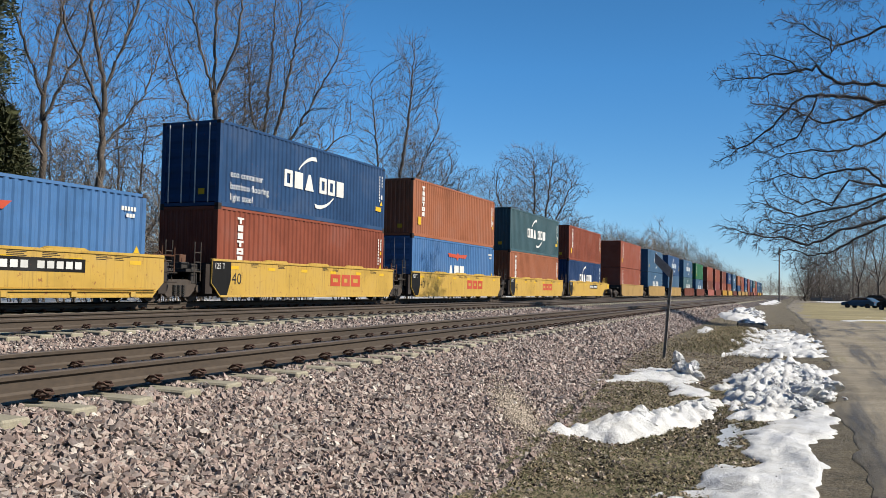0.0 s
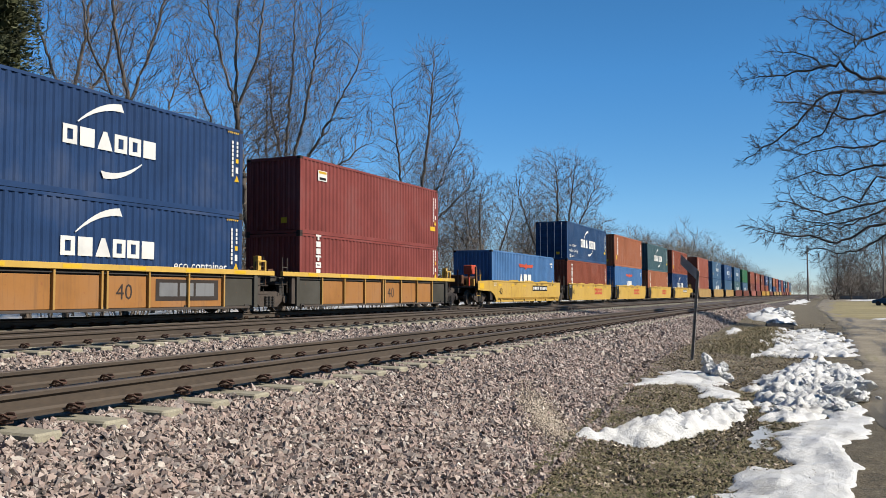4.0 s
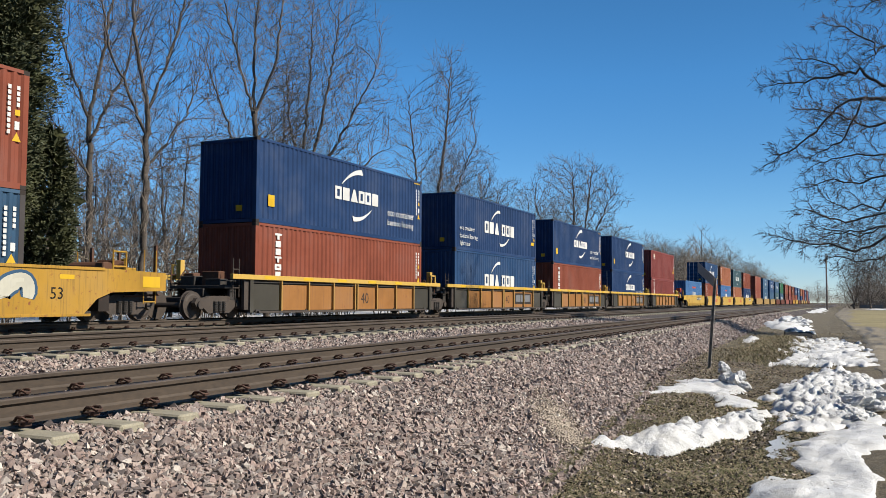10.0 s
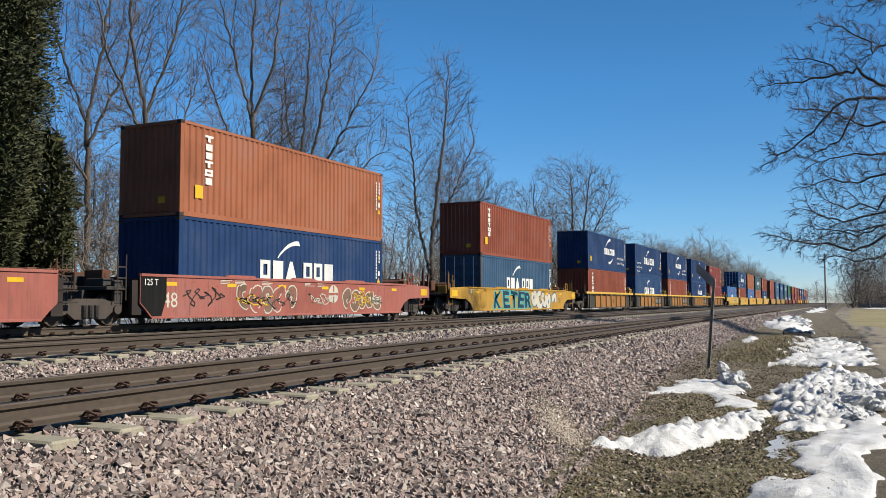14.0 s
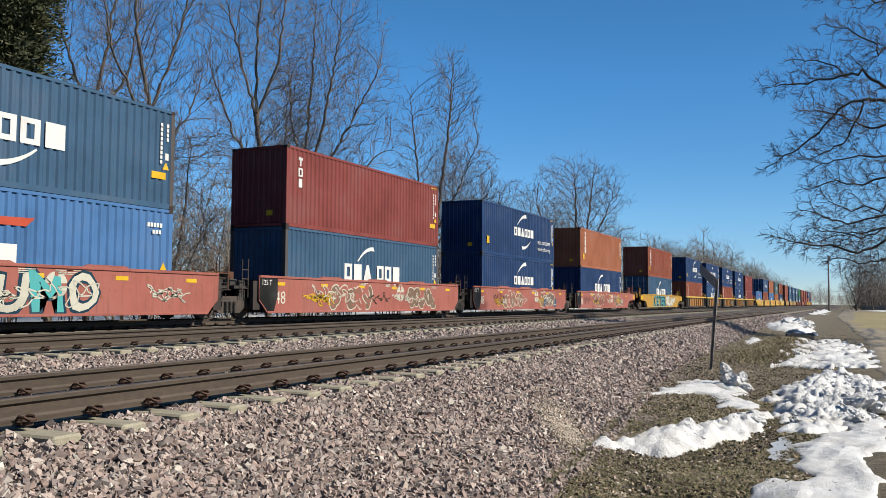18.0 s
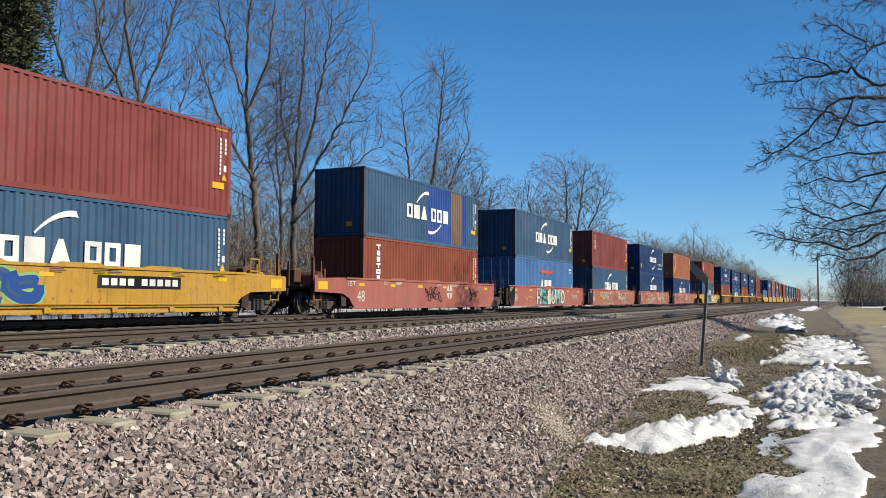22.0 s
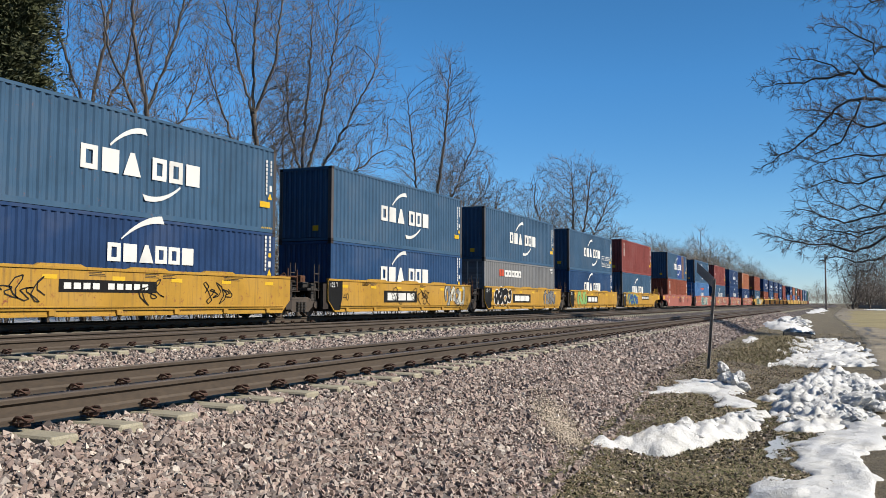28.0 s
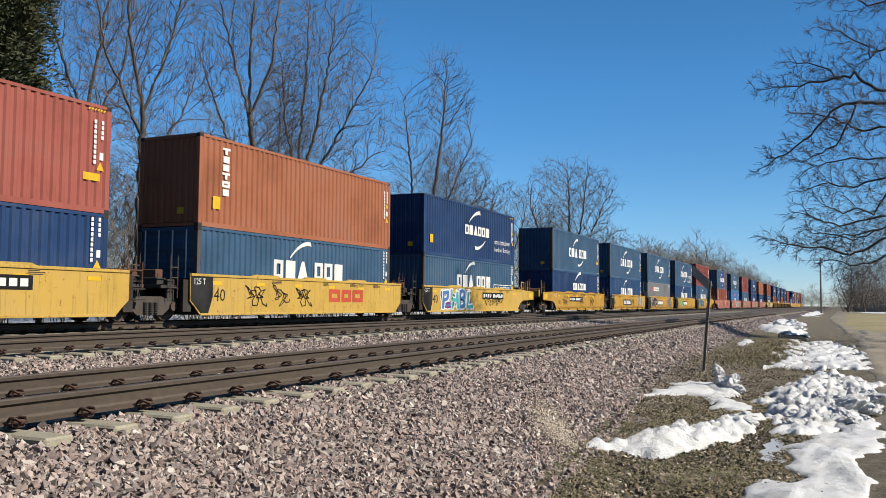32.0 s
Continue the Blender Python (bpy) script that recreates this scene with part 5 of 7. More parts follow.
def colonise(rng, stems, goals, step, reach, kill, up=0.25, along=0.6, rounds=140, heart=(0, 0, 4.0), flare=0.5):
    """Branches that grow from the stems towards the goals: places, parents."""
    pos, par, way = [], [], []
    for pts in stems:
        last = -1
        for k, p in enumerate(pts):
            d = pts[min(k + 1, len(pts) - 1)] - pts[max(k - 1, 0)]
            if k == 0 and pos:
                last = int(np.argmin(np.linalg.norm(np.array(pos) - p, axis=1)))
                if np.linalg.norm(pos[last] - p) > 3 * step:
                    last = -1
            pos.append(p)
            par.append(last)
            way.append(d / (np.linalg.norm(d) + 1e-9))
            last = len(pos) - 1
    kids = [0] * len(pos)
    near = np.full(len(goals), 1e9)
    own = np.zeros(len(goals), int)
    fresh = list(range(len(pos)))
    for _ in range(rounds):
        for i in range(0, len(fresh), 200):
            ids = fresh[i:i + 200]
            d = np.linalg.norm(goals[:, None, :] - np.array([pos[j] for j in ids])[None], axis=2)
            m = d.argmin(1)
            v = d[np.arange(len(goals)), m]
            hit = v < near
            near[hit], own[hit] = v[hit], np.array(ids)[m[hit]]
        live = near > kill
        goals, near, own = goals[live], near[live], own[live]
        act = near < reach
        if not act.any():
            break
        pull = {}
        for o, g in zip(own[act], goals[act]):
            d = g - pos[o]
            pull[o] = pull.get(o, 0) + d / np.linalg.norm(d)
        fresh = []
        for o, d in pull.items():
            if kids[o] > 2:
                continue
            away = pos[o] - np.array(heart)
            away /= np.linalg.norm(away) + 1e-9
            d = d / (np.linalg.norm(d) + 1e-9) + along * way[o] + flare * away + np.array((0, 0, up)) + rng.normal(0, 0.09, 3)
            d /= np.linalg.norm(d)
            kids[o] += 1
            kids.append(0)
            pos.append(pos[o] + d * step)
            par.append(o)
            way.append(d)
            fresh.append(len(pos) - 1)
        if not fresh:
            break
    return pos, par, way


def branch_lines(pos, par, way, rng, tip, power, twigs, twig_long, spread=0.4, lift=0.15, most=1.0, heart=(0, 0, 4.0)):
    """Thickness from the twigs carried, and chains of (place, radius); twigs are added on the thin ends."""
    n = len(pos)
    load = np.zeros(n)
    kids = [[] for _ in range(n)]
    for i in range(n - 1, -1, -1):
        if not load[i]:
            load[i] = 1.0
        if par[i] >= 0:
            load[par[i]] += load[i]
            kids[par[i]].append(i)
    r = np.minimum(most, tip * load ** (1 / power))
    chains = []
    todo = [i for i in range(n) if par[i] < 0]
    while todo:
        i = todo.pop()
        ch = [i] if par[i] < 0 else [par[i], i]
        while kids[i]:
            ks = sorted(kids[i], key=lambda j: -load[j])
            todo += ks[1:]
            i = ks[0]
            ch.append(i)
        chains.append([(Vector(pos[j]), float(r[j] if j != ch[0] or len(ch) < 2 else r[ch[1]])) for j in ch])
    fine = []
    thin = np.nonzero(load < 9)[0]
    for i in thin:
        for _ in range(int(twigs + rng.random())):
            d = Vector(way[i])
            d = (d + (Vector(pos[i]) - Vector(heart)).normalized() * 0.7 + Vector(rng.normal(0, spread, 3)) + Vector((0, 0, lift))).normalized()
            l = twig_long * rng.uniform(0.5, 1.3)
            p = Vector(pos[i])
            fine.append([(p, tip * 0.9), (p + d * l, tip * 0.55)])
    return chains, fine


def resample(pts, step, rng, wobble):
    """A polyline as even steps with a slight wobble."""
    out = [np.array(pts[0], float)]
    for a, b in zip(pts, pts[1:]):
        a, b = np.array(a, float), np.array(b, float)
        n = max(1, round(np.linalg.norm(b - a) / step))
        out += [a + (b - a) * k / n + rng.normal(0, wobble, 3) for k in range(1, n + 1)]
    return out


def crown_tree(seed, stems, blobs, goals, bark, twig, step=0.3, tip=0.008, twigs=1.15, twig_long=0.75, power=2.3, up=0.1):
    """A bare tree: leaders as (across, high) lines and a crown that fills round bodies (across, high, half width, half height)."""
    rng = np.random.default_rng(seed)
    lines = []
    for pts in stems:
        drift = np.cumsum(rng.normal(0, 0.35, len(pts)))
        drift -= drift[0]
        lines.append(resample([(x, (d if k else 0.0) * (z > 1.0), z - (0.15 if z == 0 else 0.0)) for k, ((x, z), d) in enumerate(zip(pts, drift))], step, rng, 0.035))
    size = np.array([w * w * h for _, _, w, h in blobs])
    pick = rng.choice(len(blobs), goals, p=size / size.sum())
    ball = rng.normal(size=(goals, 3))
    ball *= (1.12 * rng.random(goals) ** 0.5 / np.linalg.norm(ball, axis=1))[:, None]
    B = np.array(blobs)[pick]
    want = np.stack([B[:, 0] + ball[:, 0] * B[:, 2], ball[:, 1] * B[:, 2] * 0.9, B[:, 1] + ball[:, 2] * B[:, 3]], 1)
    # an uneven rim: hollows where no twig reaches
    keep = np.array([noise.noise(Vector(p) * 0.45 + Vector((seed, 0, 0))) > -0.3 for p in want])
    heart = (0, 0, 0.35 * min(b[1] for b in blobs))
    pos, par, way = colonise(rng, lines, want[keep], step, step * 10, step * 1.12, up, heart=heart)
    chains, fine = branch_lines(pos, par, way, rng, tip, power, twigs, twig_long, heart=heart)
    wood = [c for c in chains if max(p[1] for p in c) > tip * 3.2]
    rest = [c for c in chains if max(p[1] for p in c) <= tip * 3.2]
    return tubes("trunk", wood, bark), tubes("crown", rest + fine, twig)


def plant(name, kinds, x, y, turn, size, label, cat="tree", group="bare trees by the railway"):
    t = empty(name, Matrix.Translation((x, y, land(x, y) - 0.05)) @ Matrix.Rotation(radians(turn), 4, "Z") @ Matrix.Scale(size, 4))
    tagged(t, label, cat, group)
    for n, me in zip(("trunk", "crown"), kinds):
        link(n, me, t)
    return t


TREES = [
    crown_tree(31, (((0.15, 0), (0, 4.3), (-0.35, 7.5), (-0.6, 10.3), (-0.7, 13.5), (-0.5, 17.5)), ((-0.55, 10.0), (-1.3, 12.5), (-2.2, 16.0)), ((-0.6, 10.3), (0.4, 13.0), (0.8, 17.0)), ((-0.3, 7.0), (-1.8, 9.5), (-2.9, 12.5))),
               ((-0.7, 13.5, 2.9, 6.2), (-0.6, 8.6, 2.9, 3.0)), 3900, BARK, TWIG),
    crown_tree(32, (((0, 0), (0, 5), (0.05, 8.5), (0.3, 12), (0.5, 16.5)), ((0.05, 7.0), (1.0, 10.5), (1.9, 16.0)), ((0, 6.0), (1.6, 9.0), (3.0, 11.5), (3.9, 13.5)), ((0, 5.0), (1.9, 7.2), (4.2, 9.0)), ((0, 7.5), (-0.7, 10.5), (-0.9, 14.0))),
               ((1.3, 12.2, 3.3, 5.4), (2.3, 9.3, 2.6, 3.0)), 3900, BARK, TWIG),
    crown_tree(33, (((0, 0), (0, 5), (0.05, 9), (-0.5, 12), (-1.0, 17)), ((0.05, 9.0), (1.2, 12.5), (1.8, 16.5)), ((0, 8.0), (-1.5, 11.5), (-2.2, 15.5)), ((0, 6.5), (1.6, 9.0), (2.4, 11.5))),
               ((0, 13.0, 2.6, 5.2), (0.3, 8.8, 2.4, 2.8)), 3000, BARK, TWIG),
    crown_tree(34, (((0, 0), (0, 5), (0.4, 9), (0.9, 13), (1.2, 17.5)), ((0, 2.0), (-1.0, 7), (-1.3, 11), (-1.8, 15)), ((0.2, 6.0), (1.7, 9), (2.9, 12)), ((0.1, 5.0), (2.4, 7.2), (3.8, 8.6))),
               ((0.9, 13.0, 2.2, 5.3), (-1.5, 12.3, 1.4, 3.6), (1.6, 9.0, 2.7, 3.0), (-0.5, 7.5, 2.8, 2.4)), 4200, BARK, TWIG, tip=0.0095),
    crown_tree(35, (((0, 0), (-0.5, 4), (-2, 8), (-3.1, 11.5)), ((0, 1.0), (0.8, 5), (1, 10), (0.8, 15.2)), ((0.2, 2.0), (2, 6), (4, 10), (5, 12.5)), ((0.3, 2.0), (2.7, 5), (5.6, 8.5)), ((0.1, 2.0), (-1.8, 5.0), (-4.0, 7.5)), ((0.8, 4.0), (2.2, 9.0), (2.8, 14.0))),
               ((1.0, 11.0, 5.0, 5.0), (1.2, 7.0, 5.4, 3.0)), 4400, BARK, TWIG, 0.38, 0.012),
]
ROUND = (((0, 0), (0.1, 3), (-0.8, 6.5), (-1.4, 10)), ((0.1, 3.0), (1.0, 6.5), (1.5, 10.5)), ((0.05, 2.5), (-2.2, 5.0), (-3.2, 7.5)), ((0.05, 2.5), (2.2, 5.0), (3.3, 7.0)))
STRAIGHT = (((0, 0), (0.1, 5), (-0.1, 9), (0.2, 13)), ((0.1, 5.0), (1.2, 8.0), (1.6, 10.5)), ((0.05, 4.5), (-1.1, 7.5), (-1.7, 10)))
# coarser ones for the depth of the wood, and brushwood under them
COARSE = [crown_tree(41, STRAIGHT, ((0, 10, 2.2, 4.6), (0, 6.5, 2.2, 2.4)), 800, BARK, TWIG, 0.48, 0.0125, 1.5, 0.95), crown_tree(42, ROUND, ((0, 8.5, 3.6, 4.2), (0, 5.5, 3.6, 2.2)), 800, BARK, TWIG, 0.48, 0.0125, 1.5, 0.95),
          crown_tree(43, STRAIGHT, ((0.3, 10, 2.8, 4.2), (-0.3, 6.0, 2.4, 2.6)), 800, BARK, TWIG, 0.48, 0.0125, 1.5, 0.95), crown_tree(44, ROUND, ((0.4, 7.8, 3.2, 3.4), (-0.5, 5.0, 3.2, 2.0)), 800, BARK, TWIG, 0.48, 0.0125, 1.5, 0.95)]
# far trees: haze is put into their paler twig colour
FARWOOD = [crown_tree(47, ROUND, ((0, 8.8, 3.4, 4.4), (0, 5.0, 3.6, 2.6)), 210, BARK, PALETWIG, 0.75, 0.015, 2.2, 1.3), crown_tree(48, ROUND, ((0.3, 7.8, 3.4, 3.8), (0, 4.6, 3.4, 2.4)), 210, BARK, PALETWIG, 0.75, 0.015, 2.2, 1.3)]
BUSH = tuple(((0.12 * k - 0.4, 0), (0.35 * k - 1.05, 1.8), (0.6 * k - 1.8, 3.6 + 0.5 * (k % 3))) for k in range(7))
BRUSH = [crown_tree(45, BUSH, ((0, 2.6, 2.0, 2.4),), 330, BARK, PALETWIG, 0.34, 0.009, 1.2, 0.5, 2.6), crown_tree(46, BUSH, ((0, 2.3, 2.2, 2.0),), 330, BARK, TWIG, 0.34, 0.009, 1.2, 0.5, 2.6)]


def spruce_meshes(seed, tall, dense=1.0, wide=1.0, low=0.14, broad=0.2, taper=0.75):
    rnd = random.Random(seed)
    trunk = [limb(rnd, Vector((0, 0, -0.1)), Vector((0, 0, 1)), tall, tall * 0.016, 10, 0.01, 0.02)]
    V, F, sticks = [], [], []
    z = tall * low
    while z < tall * 0.985:
        u = z / tall
        reach = tall * broad * (1 - u) ** taper + 0.25
        for k in range(rnd.randint(5, 8)):
            a = rnd.uniform(0, math.tau)
            way = Vector((math.cos(a), math.sin(a), rnd.uniform(-0.35, -0.05)))
            ln = limb(rnd, Vector((0, 0, z)), way, reach * rnd.uniform(0.7, 1.1), 0.03, 4, 0.08, 0.03)
            sticks.append(ln)
            for s in range(int((22 * reach / 2 + 6) * dense)):
                w = rnd.uniform(0.15, 1) * (len(ln) - 1)
                i = min(int(w), len(ln) - 2)
                p = ln[i][0].lerp(ln[i + 1][0], w - i)
                dr = Vector((rnd.gauss(0, 1), rnd.gauss(0, 1), rnd.gauss(-0.35, 0.6))).normalized()
                q = p + dr * rnd.uniform(0.2, 0.5) * (0.35 + 0.65 * wide)
                sd = dr.orthogonal().normalized()
                sd.rotate(Matrix.Rotation(rnd.uniform(0, 6.28), 3, dr))
                sd = sd * rnd.uniform(0.035, 0.085) * wide
                b = len(V)
                V += [p - sd * 0.6, p + sd * 0.6, q * 0.55 + p * 0.45 + sd, q, q * 0.55 + p * 0.45 - sd]
                F.append((b, b + 1, b + 2, b + 3, b + 4))
        z += rnd.uniform(0.2, 0.34)
    return tubes("trunk", trunk + sticks, BARK), raw("crown", V, F, NEEDLE)


def evergreen_meshes(seed, tall, wide, count):
    """A dense upright evergreen with a lumpy, blunt outline."""
    rng = np.random.default_rng(seed)
    rnd = random.Random(seed)
    trunk = [limb(rnd, Vector((0, 0, -0.1)), Vector((0, 0, 1)), tall * 0.96, tall * 0.016, 10, 0.01, 0.02)]
    V, F = [], []
    for k in range(count):
        u, a = rng.uniform(0.12, 1.0), rng.uniform(0, math.tau)
        out = Vector((math.cos(a), math.sin(a), 0))
        edge = wide * min(1.0, (1.03 - u) * 3.2) ** 0.6 * min(1.0, 0.35 + u * 1.5)
        edge *= 1 + 0.34 * noise.noise((out.x * 1.7, out.y * 1.7, u * tall * 0.75)) + 0.16 * noise.noise((out.x * 4, out.y * 4, u * tall * 2.0))
        p = out * edge * rng.uniform(0.45, 1.0) ** 0.5 + Vector((0, 0, u * tall))
        d = (out + Vector(rng.normal(0, 0.55, 3)) + Vector((0, 0, 0.25))).normalized()
        side = d.orthogonal().normalized()
        side.rotate(Matrix.Rotation(rng.uniform(0, 6.28), 3, d))
        l, w = rng.uniform(0.11, 0.24), rng.uniform(0.014, 0.032)
        if k % 6 == 0:  # the dark inside of the crown
            p = out * edge * rng.uniform(0.2, 0.72) + Vector((0, 0, u * tall))
            l, w = l * 2.4, w * 5.0
        b = len(V)
        V += [p - side * w * 0.5, p + side * w * 0.5, p + d * l * 0.6 + side * w, p + d * l, p + d * l * 0.6 - side * w]
        F.append((b, b + 1, b + 2, b + 3, b + 4))
    return tubes("trunk", trunk, BARK), raw("crown", V, F, NEEDLE)


SPRUCES = [spruce_meshes(51, 14.0, 0.35, 2.0), spruce_meshes(52, 11.0, 0.35, 2.0)]
EVERGREENS = [evergreen_meshes(53, 20.0, 2.25, 70000), evergreen_meshes(54, 7.6, 1.0, 9000)]

# the wood behind the railway
rnd_wood = random.Random(77)


def wood_mass(name, spots, label):
    """Far trees that cannot be told apart, as one mesh."""
    V, T, base = [], [], 0
    for kind, x, y, turn, size in spots:
        c, s = math.cos(radians(turn)) * size, math.sin(radians(turn)) * size
        for me in FARWOOD[kind]:
            co = np.empty(len(me.vertices) * 3, np.float32)
            me.vertices.foreach_get("co", co)
            co = co.reshape(-1, 3)
            q = np.empty(len(me.loops), np.int32)
            me.loops.foreach_get("vertex_index", q)
            q = q.reshape(-1, 4) + base
            V.append(np.stack([co[:, 0] * c - co[:, 1] * s + x, co[:, 0] * s + co[:, 1] * c + y, co[:, 2] * size + land(x, y) - 0.05], 1))
            T += [q[:, :3], q[:, [0, 2, 3]]]
            base += len(co)
    me = bpy.data.meshes.new(name)
    verts, tris = np.concatenate(V), np.concatenate(T)
    me.from_pydata(verts.tolist(), [], tris.tolist())
    # trunks and twigs alike get the colour paled for haze
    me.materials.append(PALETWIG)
    return tagged(link(name, me), label, "wood", kind="stuff")


for kk, wx, wy, turn, size in ((2, -27.5, 27.6, 45, 1.05), (0, -27.5, 36.1, 37, 1.06), (1, -27.5, 39.3, 35, 1.06), (2, -33.0, 29.5, 200, 1.1), (3, -27.5, 56.0, 26, 1.05),
                               (2, -34.0, 47.0, 80, 0.9), (2, -31.0, 66.0, 250, 0.75), (4, -31.0, 79.0, 200, 0.8), (4, -27.5, 88.0, 18, 1.0), (1, -34.0, 100.0, 20, 0.75)):
    plant("bare_tree", TREES[kk], wx, wy, turn, size, "tall bare deciduous tree behind the railway")
for k in range(9):
    plant("bare_tree", COARSE[k % 4], rnd_wood.uniform(-46, -34), 28 + 2.1 * k, rnd_wood.uniform(0, 360), rnd_wood.uniform(0.7, 0.95), "bare grey-brown tree in the wood edge")
for k in range(96):
    wy = 44 + 330 * (k / 95) ** 1.4 + rnd_wood.uniform(-2, 2)
    wx = rnd_wood.uniform(-50, -32) - max(0, wy - 420) ** 2 / 3000
    small = 0.75 if wy < 100 else 0.85 if wy < 160 else 1.05 if wy < 220 else 1.3
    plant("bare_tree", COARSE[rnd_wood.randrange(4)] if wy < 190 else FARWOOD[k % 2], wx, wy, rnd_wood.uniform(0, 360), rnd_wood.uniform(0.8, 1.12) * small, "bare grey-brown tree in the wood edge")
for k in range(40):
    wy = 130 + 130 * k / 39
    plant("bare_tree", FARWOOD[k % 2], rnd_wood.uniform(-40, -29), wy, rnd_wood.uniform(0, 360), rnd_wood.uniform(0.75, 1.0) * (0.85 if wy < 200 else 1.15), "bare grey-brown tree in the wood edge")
for k in range(70):
    wy = 27 + 190 * (k / 69) ** 1.3 + rnd_wood.uniform(-1, 1)
    plant("shrub", BRUSH[k % 2], rnd_wood.uniform(-31, -26.5), wy, rnd_wood.uniform(0, 360), rnd_wood.uniform(0.7, 1.25) * (1.3 if wy < 60 else 1.0), "tangled bare brushwood beside the railway", "shrub", "brush under the trees")
for k in range(18):
    plant("shrub", BRUSH[k % 2], rnd_wood.uniform(-38, -30.5), 23 + 28 * k / 17, rnd_wood.uniform(0, 360), rnd_wood.uniform(0.8, 1.35), "tangled bare brushwood beside the railway", "shrub", "brush under the trees")
for kk, wx, wy, turn, size in ((0, -27.4, 19.85, 0, 1.0), (1, -27.0, 22.3, 60, 1.0), (1, -31.5, 18.2, 130, 1.9)):
    plant("evergreen", EVERGREENS[kk], wx, wy, turn, size, "dense dark green evergreen with a blunt outline", "conifer", "spruces by the railway")
# two unseen groups of spruces, added behind the viewer to cut low sky light
for k in range(22):
    plant("spruce", SPRUCES[k % 2], rnd_wood.uniform(-34, -25) - 6 * (k % 2), -95 + 4.6 * k, 20 * k, rnd_wood.uniform(1.6, 1.9), "added unseen spruce behind the viewer, blocks low sky light", "conifer", "spruces by the railway")
for k in range(9):
    plant("spruce", SPRUCES[k % 2], -6 + 5.5 * k, -12 - 7 * (k % 2) + rnd_wood.uniform(-2, 2), 20 * k, rnd_wood.uniform(1.6, 1.9), "added unseen spruce behind the viewer, blocks low sky light", "conifer", "spruces by the railway")
far = [(k % 2, rnd_wood.uniform(-120, 70), rnd_wood.uniform(560, 760), rnd_wood.uniform(0, 360), rnd_wood.uniform(0.8, 1.2)) for k in range(34)]
far += [(k % 2, -75 + 100 * k / 49, rnd_wood.uniform(490, 560), rnd_wood.uniform(0, 360), rnd_wood.uniform(0.45, 0.75)) for k in range(50)]
far += [(k % 2, rnd_wood.uniform(-40, -29) - max(0.0, 230 + 330 * k / 59 - 420) ** 2 / 3000, 230 + 330 * k / 59, rnd_wood.uniform(0, 360), rnd_wood.uniform(0.8, 1.2)) for k in range(60)]
wood_mass("distant_wood", far, "distant line of bare trees, haze put into their pale colour")

# ---- the large tree whose limbs hang over the road ----


